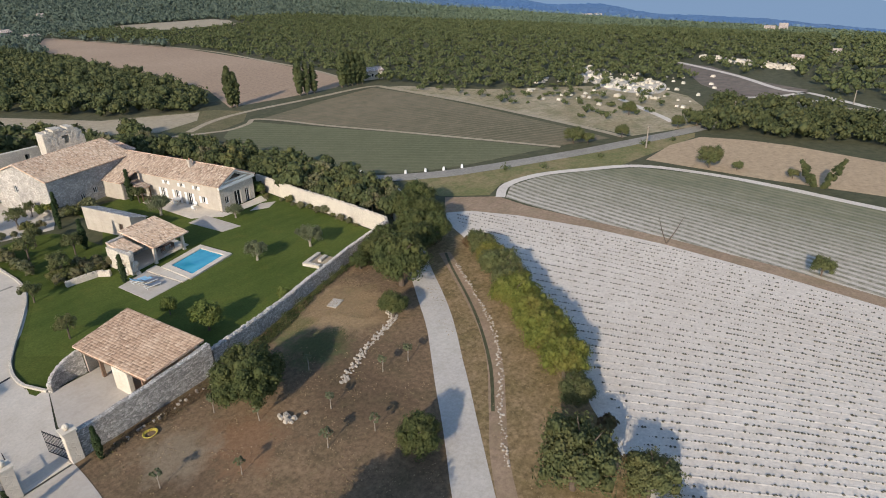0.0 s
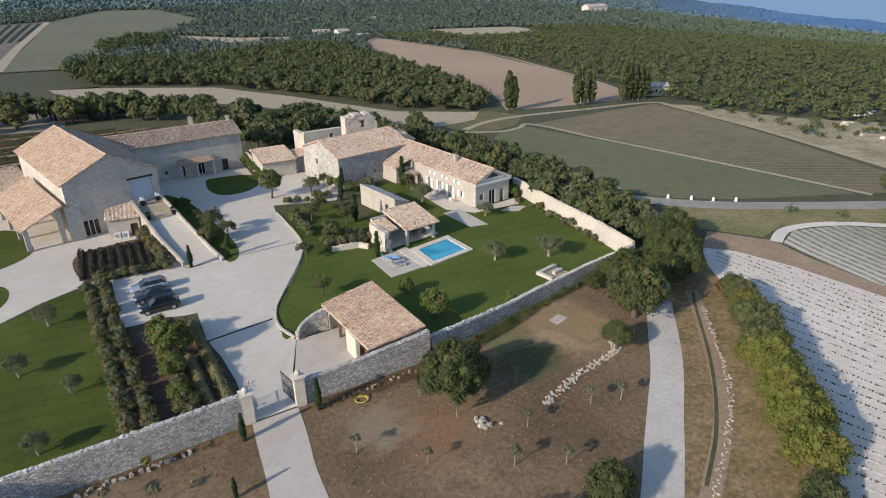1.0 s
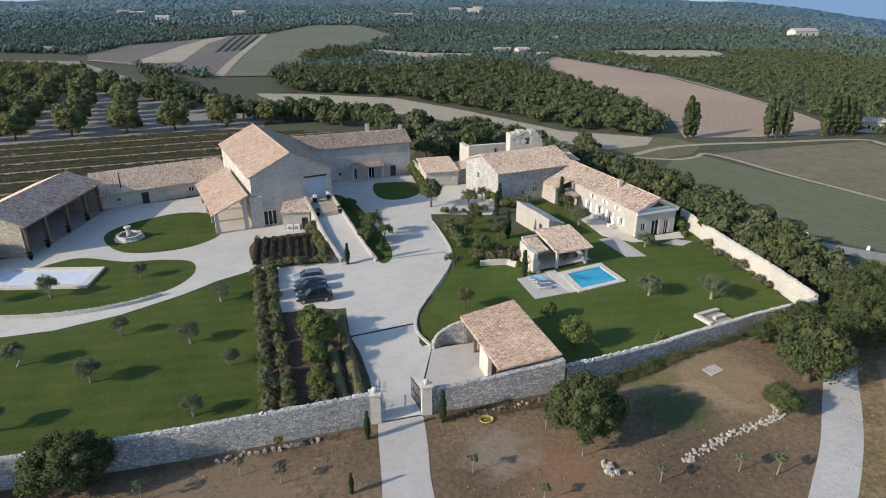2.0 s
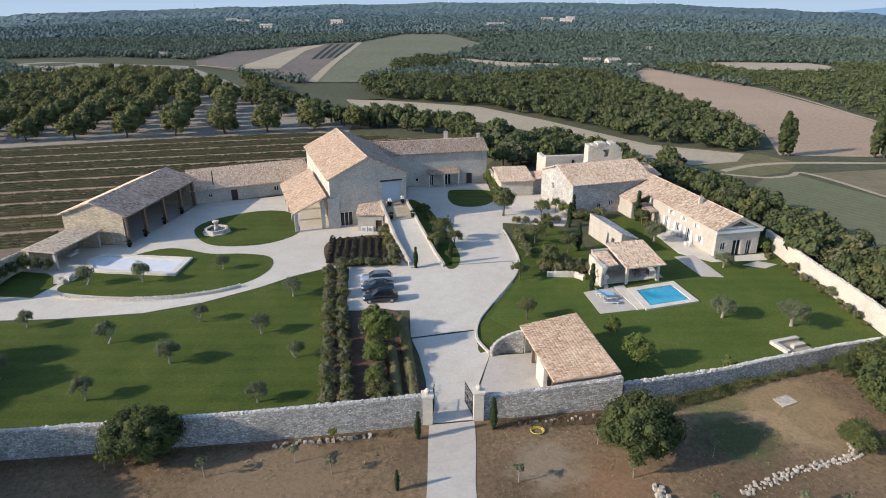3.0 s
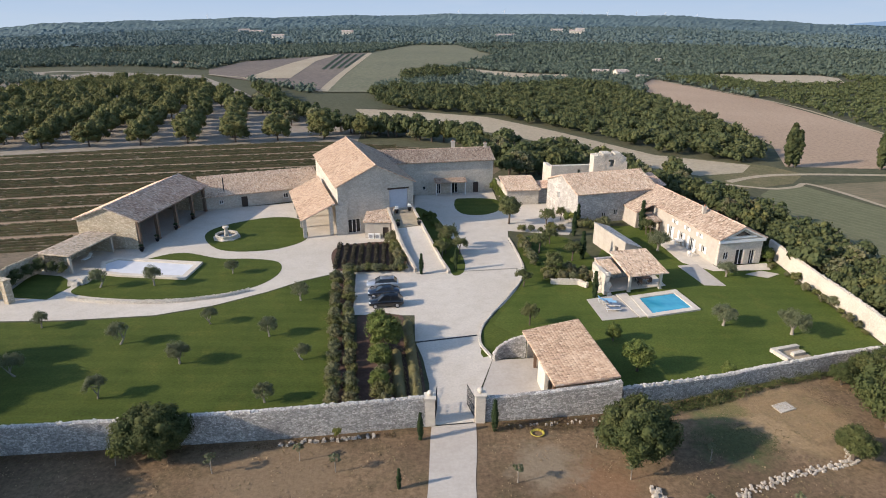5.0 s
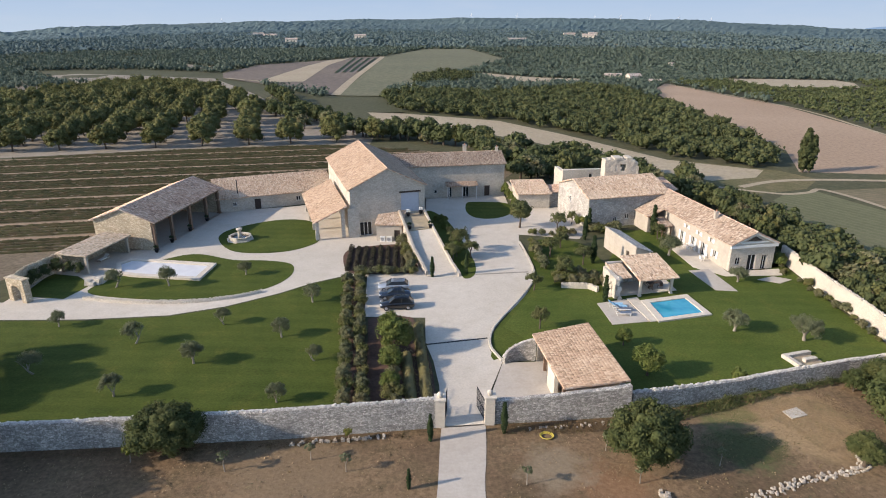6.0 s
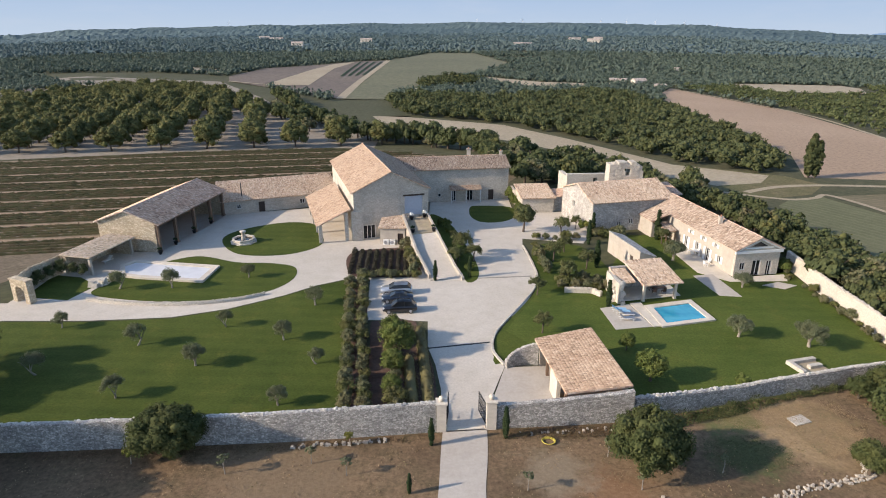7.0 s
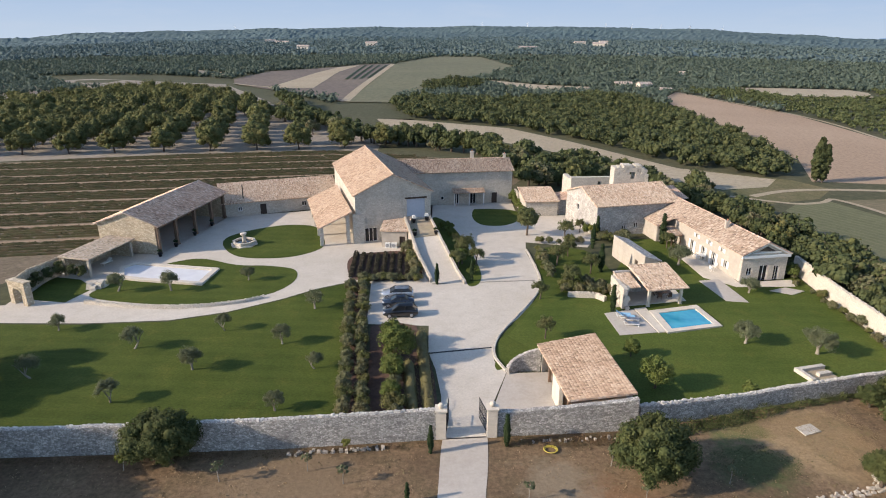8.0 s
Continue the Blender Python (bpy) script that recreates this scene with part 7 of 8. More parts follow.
# brush at the foot of the boundary wall
def weeds(name, label, mat, poly, step, tall, leaf, seed, share=1.0):
    """Rough growth: upright blades and leaves over a plan polygon, thick in some places and thin in others."""
    rs = np.random.RandomState(seed)
    sp = scatter(poly, step, seed)
    k = np.array([0.5 + noise.noise((p[0] / 1.7, p[1] / 1.7, seed)) for p in sp])
    sp, k = sp[k > 1 - share - 0.4], k[k > 1 - share - 0.4]
    n = 12
    c = np.repeat(np.column_stack([sp, np.full(len(sp), 0.05)]), n, 0) + rs.normal(size=(len(sp) * n, 3)) * np.array([step * 0.5, step * 0.5, 0])
    c[:, 2] = 0.06 + np.abs(rs.uniform(0, 1, len(c))) * np.repeat(np.clip(k, 0.15, 1.0), n) * tall
    return tagged(new(name, mesh_from(name, [leaf_quads(rs, c, leaf)], M[mat])), label, "weeds", kind="stuff")


weeds("weeds", "dark green weeds along the foot of the wall", "oak", [(19.5, 47.6), (26, 49.5), (34.8, 51.9), (43, 53.8), (43, 53.0), (35, 51.0), (27, 48.0), (20, 46.0)], 0.26, 0.9, 0.075, 21, 0.9)
weeds("weeds", "brown dead weeds at the foot of the wall", "redshrub", [(5.5, 46.3), (18.5, 47.2), (19, 45.6), (12, 44.9), (5.5, 45.1)], 0.3, 0.4, 0.055, 23, 0.8)
weeds("weeds", "brown dead weeds below the long wall", "redshrub", [(-60, 41.9), (-37, 42.9), (-14, 44.3), (-1, 45.7), (-1, 44.9), (-14, 43.3), (-37, 42.2), (-60, 41.2)], 0.35, 0.3, 0.05, 25, 0.7)
weeds("golden_grass", "tall golden dry grass below the wall", "drygrass", [(26, 47.8), (31, 49.4), (39, 51.0), (40, 47), (37.5, 43.5), (33.5, 42), (31.5, 46.2), (28, 46.6)], 0.3, 0.3, 0.035, 26, 0.9)
weeds("green_grass", "patch of green grass beside the oak", "shadegrass", [(23.5, 44.6), (28.5, 45.6), (31, 43), (29, 40.6), (25.5, 40.6), (22.6, 42.4)], 0.3, 0.14, 0.035, 27, 0.9)
# mounded rows of ornamental grass beside the drive
for (x0, y0), (x1, y1) in (((-0.95, 47.4), (-2.5, 66.2)), ((-2.5, 47.2), (-3.6, 59.0))):
    n = int((y1 - y0) / 0.55)
    t = (np.arange(n) + 0.5) / n
    rsm = np.random.RandomState(int(y1))
    d = unit_dirs(rsm, n * 46)
    d[:, 2] = np.abs(d[:, 2])
    c = np.repeat(np.column_stack([x0 + (x1 - x0) * t, y0 + (y1 - y0) * t, np.full(n, 0.1)]), 46, 0) + d * rsm.uniform(0.55, 1.0, (n * 46, 1)) * np.array([0.85, 0.65, 1.25])
    u = np.linspace(0, np.pi, 7)
    ring = np.column_stack([x0 + (x1 - x0) * t, y0 + (y1 - y0) * t])[:, None, :] + np.stack([np.cos(u) * 0.62, np.zeros(7)], 1)[None]
    core = np.concatenate([ring, np.broadcast_to((np.sin(u) * 0.95)[None, :, None], (n, 7, 1)) * rsm.uniform(0.85, 1.1, (n, 1, 1))], 2).reshape(-1, 3)
    k = (np.arange(n - 1)[:, None] * 7 + np.arange(6)[None]).reshape(-1, 1)
    tagged(new("grass_mound", mesh_from("grass_mound", [(core, np.concatenate([k, k + 1, k + 8, k + 7], 1)), tangent_cards(rsm, c, d, 0.1)], M["mound"])), "long mounded row of brownish ornamental grass", "plant row", "mounded rows", "stuff")
# ivy masses
ivy = plant("creeper", "green creeper hanging over a wall", "climber", "creepers", None, crown_arrays(19, 0.9, 1.2, 1.2, 26, 34, 0.14, 0.5), "fresh")
spread(ivy, [(15.4, 126.8, 1.3), (15.6, 124.6, 1.2), (16.4, 119.6, 0.9), (15.8, 122.8, 1.1), (16.0, 121.2, 1.0), (15.9, 117.9, 0.8), (52.4, 84.8, 1.0), (53.0, 86.0, 0.9), (26.2, 105.6, 0.9), (31, 53.0, 0.8)], 19)
divy = plant("creeper", "dark ivy hanging down a wall", "climber", "creepers", None, crown_arrays(29, 0.8, 1.35, 1.3, 34, 60, 0.08, 0.5), "holm")
spread(divy, [(-57.1, 78.2, 0.9), (-57.3, 80.0, 1.0), (-56.8, 81.8, 1.1), (-56.2, 83.6, 1.0), (-54.2, 83.3, 0.9), (-52.6, 83.2, 0.9)], 29)


def low_rows(name, label, mat, rows, step, size, leaves, group, seed):
    """Planted rows, each one a thing: clumps of leaf cards set along a line."""
    rs = np.random.RandomState(seed)
    for k, (a, b) in enumerate(rows):
        a, b = np.array(a, float), np.array(b, float)
        n = max(2, int(np.linalg.norm(b - a) / step))
        t = (np.arange(n) + rs.uniform(-0.3, 0.3, n)) / n
        c = a + (b - a) * t[:, None]
        keep = rs.uniform(size=n) > 0.08
        c = c[keep]
        n = len(c)
        s = size * rs.uniform(0.6, 1.2, n)
        ctr = np.repeat(np.column_stack([c, s * 0.45]), leaves, 0) + unit_dirs(rs, n * leaves) * np.repeat(s, leaves)[:, None] * np.array([0.55, 0.55, 0.5])
        ob = new(name, mesh_from(name, [leaf_quads(rs, ctr, size * 0.2)], M[mat]))
        tagged(ob, label, "plant row", group, "stuff")


vr = []
for k in range(55):
    y = 88 + (k // 5) * 9.2 + (k % 5) * 1.5 - 0.2
    a, b = (-190, y - 190 * 0.17 + 17), (20, y + 20 * 0.17 + 17)
    n = 60
    ok = [i / n for i in range(n + 1) if inside(VINE, a[0] + (b[0] - a[0]) * i / n, a[1] + (b[1] - a[1]) * i / n)]
    if len(ok) > 3:
        p0, p1 = min(ok), max(ok)
        vr.append(((a[0] + (b[0] - a[0]) * p0, a[1] + (b[1] - a[1]) * p0), (a[0] + (b[0] - a[0]) * p1, a[1] + (b[1] - a[1]) * p1)))
rsv = np.random.RandomState(8)
for a, b in vr:
    a, b = np.array(a), np.array(b)
    n = int(np.linalg.norm(b - a) / 0.7)
    d = (b - a) / np.linalg.norm(b - a)
    side = np.array([-d[1], d[0]])
    c = a + (b - a) * np.linspace(0, 1, n)[:, None]
    w = rsv.uniform(0.26, 0.44, (n, 1))
    hgt = rsv.uniform(0.25, 0.5, n)
    hgt[rsv.uniform(size=n) < 0.06] = 0.1
    rows = [np.column_stack([c + side * w, np.zeros(n)]), np.column_stack([c + side * w * 0.8, hgt * 0.8]), np.column_stack([c, hgt]), np.column_stack([c - side * w * 0.8, hgt * 0.75]), np.column_stack([c - side * w, np.zeros(n)])]
    v = np.concatenate(rows)
    k = np.arange(n - 1)
    f = np.concatenate([np.column_stack([m * n + k, m * n + k + 1, (m + 1) * n + k + 1, (m + 1) * n + k]) for m in range(4)])
    ctr = np.repeat(np.column_stack([c, hgt * 0.8]), 3, 0) + rsv.normal(size=(n * 3, 3)) * np.array([0.25, 0.25, 0.06])
    tagged(new("vine_row", mesh_from("vine_row", [(v, f), leaf_quads(rsv, ctr, 0.14)], M["vine"])), "long row of brownish green vines", "plant row", "vine rows", "stuff")
for k in range(11):
    y = 88 + k * 9.2 + 7.4
    a, b = (-190, y - 190 * 0.17 + 17), (20, y + 20 * 0.17 + 17)
    ok = [i / 60 for i in range(61) if inside(VINE, a[0] + (b[0] - a[0]) * i / 60, a[1] + (b[1] - a[1]) * i / 60)]
    if len(ok) > 3:
        p0, p1 = min(ok), max(ok)
        strip("vineyard_track", [(a[0] + (b[0] - a[0]) * t, a[1] + (b[1] - a[1]) * t) for t in (p0, (p0 + p1) / 2, p1)], 1.1, M["path"], 0.05, "pale grassy track between vine rows", "track")
low_rows("lavender_row", "short row of dark clipped plants in a bed", "bedrow", [((-13.6 + i * 1.2, 84.6), (-14.0 + i * 1.2, 94.6)) for i in range(8)], 0.2, 0.62, 60, "bed rows", 6)


def stuff_clumps(name, label, category, mat, spots, sizes, seed, leaves=0, leaf=0.5, sub=1, squash=1.0, lobes=1):
    """Many small crowns joined into one body of plants: each crown a few uneven lobes, with leaf cards over them."""
    rs = np.random.RandomState(seed)
    v0, f0 = {0: OCT, 1: ICO1, 2: ICO2}[sub]
    z = np.array([height(p[0], p[1]) for p in spots])
    c = np.column_stack([spots, z + sizes * 0.62 * squash])
    r = np.array(sizes, float)
    if lobes > 1:
        t = rs.uniform(0, 2 * np.pi, (len(c), lobes))
        d = rs.uniform(0.3, 0.62, (len(c), lobes)) * r[:, None]
        c = (c[:, None, :] + np.stack([np.cos(t) * d, np.sin(t) * d, rs.uniform(-0.15, 0.45, t.shape) * r[:, None]], 2)).reshape(-1, 3)
        r = np.repeat(r, lobes) * rs.uniform(0.45, 0.72, len(c))
    n = len(c)
    sq = rs.uniform(0.8, 1.2, n) * squash
    k = 0.56 if leaves else 1.0
    v = v0[None] * rs.uniform(0.78, 1.2, (n, len(v0), 1)) * k * r[:, None, None] * np.stack([np.ones(n), np.ones(n), sq], 1)[:, None, :]
    v = (v + c[:, None, :]).reshape(-1, 3)
    f = (f0[None] + (np.arange(n) * len(v0))[:, None, None]).reshape(-1, f0.shape[1])
    groups = [(v, f)]
    if leaves:
        d = unit_dirs(rs, n * leaves)
        d[:, 2] = np.abs(d[:, 2]) - 0.2
        ctr = np.repeat(c, leaves, 0) + d * np.repeat(r, leaves)[:, None] * rs.uniform(0.62, 1.15, (n * leaves, 1))
        groups.append(tangent_cards(rs, ctr, d, leaf, 1.0))
    ob = new(name, mesh_from(name, groups, M[mat]))
    return tagged(ob, label, category, kind="stuff")


# orchard in straight rows
ORCHARD = [(-8, 186), (-135, 170), (-260, 140), (-330, 250), (-225, 300), (-176, 388), (-128, 350), (-74, 262), (-62, 217), (-50, 204), (-8, 203)]
spots = []
for i in range(22):
    for j in range(26):
        x = -18 - 13.2 * i - j * 8.8 * 0.25
        y = 193.5 - 1.9 * i + j * 8.8 * 0.968
        if inside(ORCHARD, x, y):
            wild = 2.6 if j > 5 else 0.7
            spots.append((x + rg.uniform(-wild, wild), y + rg.uniform(-wild, wild), rg.uniform(0.88, 1.12)))
            if i > 5 and j > 3 or j > 9:
                spots.append((x + 6.6 + rg.uniform(-2, 2), y + 2 + rg.uniform(-3, 3), rg.uniform(0.7, 1.0)))
spots.sort(key=lambda p: math.hypot(p[0], p[1]))
near, beyond = spots[:285], np.array(spots[285:])
for k in range(3):
    orch = plant("orchard_tree", "broad leafy orchard tree in a row", "tree", "orchard trees", trunk_bm(20 + k, 5.0, 0.22, 5, 1.8, fork=0.3), crown_arrays(120 + k, 3.9, 4.4, 3.4, 56, 36, 0.25, 0.9, 0.36), "orchard")
    spread(orch, near[k::3], 20 + k, 0.92, 1.08)
stuff_clumps("orchard", "closed canopy of the farther orchard rows", "orchard", "orchard", beyond[:, :2], beyond[:, 2] * 4.6, 124, 60, 0.36, 1, 1.0, 5)

# woods
WOOD = [(-13, 262), (-27, 317), (-16, 345), (20, 330), (51, 336), (67, 348), (89, 360), (103, 350), (108, 285), (104, 215), (99, 180), (90, 156), (84, 153), (66, 166), (46, 208), (25, 240)]
sp = scatter(WOOD, 3.9, 30)
rsz = np.random.RandomState(5)
stuff_clumps("woodland", "dense green oak wood beyond the fields", "woodland", "wood_leaf", sp, rsz.uniform(1.7, 3.5, len(sp)), 31, 30, 0.36, 1, 1.05, 4)
sp = scatter(COPSE, 5.5, 39)
stuff_clumps("woodland", "dark copse on a bank beyond the wood", "woodland", "wood_leaf", sp, rsz.uniform(2.2, 4.0, len(sp)), 34, 14, 0.6, 0, 1.0, 4)
WOODR = [(139.5, 148), (148, 171), (155, 211), (162, 280), (147.5, 396), (330, 400), (420, 250), (430, 120), (400, 40), (260, 30), (215, 45), (180, 66), (166, 86), (150, 104), (141, 128)]
CLEAR = [(225, 72), (252, 70), (246, 52), (241, 34), (233, 34), (226, 58)]
GLADE_CUT = [(184, 424), (194, 352), (250, 345), (268, 390), (268, 411), (225, 421)]
sp = np.array([p for p in scatter(WOODR, 3.9, 32) if not inside(TERR, *p) and not inside(GLADE_CUT, *p) and (not inside(OUTCROP, *p) or rsz.random_sample() > 0.8) and (not inside(CLEAR, *p) or rsz.random_sample() > 0.6)])
stuff_clumps("woodland", "bright green scrub oak wood by the fields", "woodland", "east_leaf", sp, rsz.uniform(1.4, 2.8, len(sp)), 33, 13, 0.42, 0, 1.0, 2)
sp = np.array([p for p in scatter([(134, 92), (140, 128), (168, 86), (182, 70), (172, 54), (150, 50), (128, 58)], 4.2, 34) if rsz.random_sample() > 0.35 and noise.noise((p[0] / 14, p[1] / 14, 2.0)) > -0.25])
stuff_clumps("scrub_bushes", "scattered green bushes on rocky ground", "bushes", "east_leaf", sp, rsz.uniform(0.6, 1.8, len(sp)), 35, 22, 0.22, 0, 1.0, 3)
sp = np.array([p for p in scatter([(84, 59.5), (119, 41.8), (132, 37.4), (128, 35.8), (105, 40.6), (90, 51.6)], 3.0, 48) if rsz.random_sample() > 0.72])
stuff_clumps("scrub_bushes", "low bushes on the roadside grass", "bushes", "east_leaf", sp, rsz.uniform(0.4, 1.0, len(sp)), 49, 40, 0.17, 0)
BELT_E = [(137, 40), (151, 40), (169, 42), (168, 30), (170, 18), (165, 6), (160, -24), (142, -24), (141, 0), (136, 20), (134.5, 32)]
sp = scatter(BELT_E, 3.3, 36)
stuff_clumps("woodland", "dark tree belt beyond the tan field", "woodland", "wood_leaf", sp, rsz.uniform(1.5, 3.0, len(sp)), 37, 26, 0.32, 0, 1.1, 4)
sp = scatter([(196, 20), (230, 34), (300, 30), (420, 40), (420, -80), (190, -80), (184, -10), (190, 10)], 5.2, 38)
stuff_clumps("woodland", "green woods beyond the terraced field", "woodland", "east_leaf", sp, rsz.uniform(2.0, 3.4, len(sp)), 47, 13, 0.5, 0, 1.0, 2)
rgr = random.Random(91)
bm = bmesh.new()
for k in range(190):
    t = rgr.random()
    s_ = rgr.uniform(0.25, 0.8)
    rock(bm, (249 - 12 * t + rgr.uniform(-6, 3), 66 - 30 * t + rgr.uniform(-4, 4), s_ * 0.4), (s_ * 1.5, s_ * 1.5, s_), rgr)
solo("rock_field", bm, M["rock"], "white rocks and ruined walls among bushes", "rocks", kind="stuff")
bm = bmesh.new()
for k in range(900):
    p = (rgr.uniform(146, 206), rgr.uniform(46, 100))
    if inside(OUTCROP, *p) or (rgr.random() < 0.3 and noise.noise((p[0] / 6, p[1] / 6, 3.3)) > 0.12):
        s_ = rgr.uniform(0.2, 0.7)
        rock(bm, (p[0], p[1], s_ * 0.3), (s_ * 1.5, s_ * 1.5, s_), rgr)
solo("rock_field", bm, M["rock"], "broken white rock of the outcrop", "rocks", kind="stuff")
# open country farther off
LEE = [(-235, 400), (-330, 515), (-235, 520), (-150, 475), (-60, 330), (-90, 300), (-172, 395)]
GLADE = [(187, 425), (196, 368), (247, 358), (264, 390), (264, 410), (225, 420)]
sheet("far_clearing", GLADE, M["tan2"], 0.5, "pale stubble clearing in the eastern wood", "field", cut=20)
FARF = [LEE, GLADE, FAR_BROWN, FAR_GREEN, FAR_MID, FAR_LEFT, COPSE, [(-57, 324), (-58, 706), (-48, 706), (-44, 324)], [(124, 352), (110, 282), (104, 177), (146, 171), (160, 280), (145, 392)], WOOD, WOODR, [(-20, 186.5), (-124, 160), (-300, 120), (-300, 300), (-190, 420), (-95, 330), (-60, 260), (-20, 200)], [(150, 40), (178, 52), (215, 40), (200, 14), (160, 25)]]
rs = np.random.RandomState(40)


def far_spots(n, r0, r1, az0, az1):
    out = []
    for k in range(n):
        r = math.sqrt(rs.uniform(r0 * r0, r1 * r1))
        az = math.radians(rs.uniform(az0, az1))
        x, y = r * math.sin(az), r * math.cos(az)
        if noise.noise((x / 160, y / 160, 4.2)) > 0.55 and r > 600:
            continue
        if not any(inside(f, x, y) for f in FARF):
            out.append((x, y))
    return np.array(out)


# These woods take the leaf colours that have haze mixed in.
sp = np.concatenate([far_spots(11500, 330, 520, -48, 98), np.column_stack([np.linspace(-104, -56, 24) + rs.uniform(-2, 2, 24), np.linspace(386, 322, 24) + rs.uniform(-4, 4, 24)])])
stuff_clumps("woodland", "mixed woods rolling away to the hills", "woodland", "mid_haze_leaf", sp, rs.uniform(1.7, 3.3, len(sp)), 41, 15, 0.62, 0)
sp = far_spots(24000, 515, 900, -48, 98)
stuff_clumps("woodland", "mixed woods on rolling ground", "woodland", "mid_haze_leaf", sp, rs.uniform(2.0, 4.0, len(sp)), 43, 6, 1.1, 0)
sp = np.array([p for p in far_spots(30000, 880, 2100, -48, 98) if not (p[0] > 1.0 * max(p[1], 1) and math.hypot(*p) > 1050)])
stuff_clumps("far_woodland", "distant wooded hills", "woodland", "far_haze_leaf", sp, rs.uniform(3.4, 7.0, len(sp)), 42, 2, 2.0, 0, 0.75)
bm = bmesh.new()
rings = []
for i in range(100):
    r = 1000 * (4390 / 1000) ** (i / 99)
    ring = []
    for k in range(760):
        az = radians(-52 + 152 * k / 759)
        x, y = r * math.sin(az), r * math.cos(az)
        fold = noise.noise((x / 420, y / 260, 9.1)) * 26 * min(1.0, max(0.0, (r - 1500) / 1100)) * min(1.0, (4390 - r) / 500 + 0.25)
        tree = (noise.noise((x / 26, y / 26, 5.0)) + 0.6 * rs.uniform(-1, 1)) * 3.5 * min(1.0, (r - 1000) / 900)
        ring.append(bm.verts.new((x, y, height(x, y) + 1.0 + 3 * min(1.0, (r - 1000) / 900) + fold + tree)))
    rings.append(ring)
for a, b in zip(rings, rings[1:]):
    for k in range(759):
        bm.faces.new((a[k], a[k + 1], b[k + 1], b[k]))
solo("backdrop_hills", bm, M["haze_hill"], "hazy blue-green wooded hills on the horizon", "hills", kind="structure")

# lavender tufts of the white field
rs = np.random.RandomState(50)
tuft = []
FWH = [(28.6, 6.6), (36.4, 15.4), (42.5, 20.8), (48.4, 27.2), (53.2, 34), (57, 41.8), (61.6, 50), (64, 52), (66, 50), (68.5, 44), (70.2, 33), (70.6, 22.2), (69.4, 8), (68, -3.1), (62, -30), (14, -30)]
def row_slope(x):
    return -0.09 - 0.43 * min(1.0, max(0.0, (62 - x) / 30))


for i in range(44):
    for sgn in (1, -1):
        x, y = 24 + i * 1.12, 10.0
        while -26 < y < 54:
            y += sgn * 0.27
            x += sgn * 0.27 * row_slope(x)
            if inside(FWH, x, y) and rs.random_sample() > 0.06 + 0.3 * (noise.noise((x / 7, y / 7, 7)) > 0.15):
                tuft.append((x + rs.uniform(-0.03, 0.03), y + rs.uniform(-0.1, 0.1)))
tuft = np.array(tuft)
ridges = []
for i in range(44):
    run = []
    for sgn in (-1, 1):
        x, y = 24 + i * 1.12, 10.0
        leg = []
        while -26 < y < 54:
            if inside(FWH, x, y):
                leg.append((x, y))
            elif leg:
                break
            y += sgn * 0.6
            x += sgn * 0.6 * row_slope(x)
        run = leg[::-1] if sgn < 0 else run + leg[1:]
    if len(run) > 2:
        run = np.array(run)
        w, n = rs.uniform(0.1, 0.2, len(run)), len(run)
        h = rs.uniform(0.025, 0.06, n)
        v = np.concatenate([np.column_stack([run[:, 0] - w, run[:, 1], np.full(n, 0.035)]), np.column_stack([run[:, 0], run[:, 1], 0.04 + h]), np.column_stack([run[:, 0] + w, run[:, 1], np.full(n, 0.035)])])
        k = np.arange(n - 1)
        ridges.append((v, np.concatenate([np.column_stack([m * n + k, (m + 1) * n + k, (m + 1) * n + k + 1, m * n + k + 1]) for m in range(2)])))
tagged(new("soil_ridges", mesh_from("soil_ridges", ridges, M["white_soil"])), "low banks of white stony soil under the lavender rows", "soil", kind="stuff")
stuff_clumps("lavender_tufts", "thin rows of grey lavender tufts", "lavender", "tuft", tuft, rs.uniform(0.06, 0.15, len(tuft)), 51, 0, 0.1, 0)
# dry grass tufts before the wall
sp = scatter([(-60, 30), (-38, 43), (-1, 45.5), (-1, 30)], 1.3, 60)
sp2 = scatter([(5, 30), (5.6, 45.8), (18, 46.8), (34, 51), (48, 53), (44, 46), (24, 25.5), (15, 16)], 1.3, 61)
sp3 = scatter([(40, 38), (47, 45), (54, 42), (46, 30), (30, 10), (14, -6), (24, 18)], 1.1, 62)
sp = np.concatenate([sp, sp2, sp3])
sp = sp[rs.random_sample(len(sp)) > 0.45]
ctr = np.repeat(np.column_stack([sp, np.full(len(sp), 0.06)]), 10, 0) + rs.normal(size=(len(sp) * 10, 3)) * np.array([0.45, 0.45, 0.03])
tagged(new("dry_grass", mesh_from("dry_grass", [leaf_quads(rs, ctr, 0.075)], M["drygrass"])), "dry brown grass tufts outside the wall", "grass", kind="stuff")


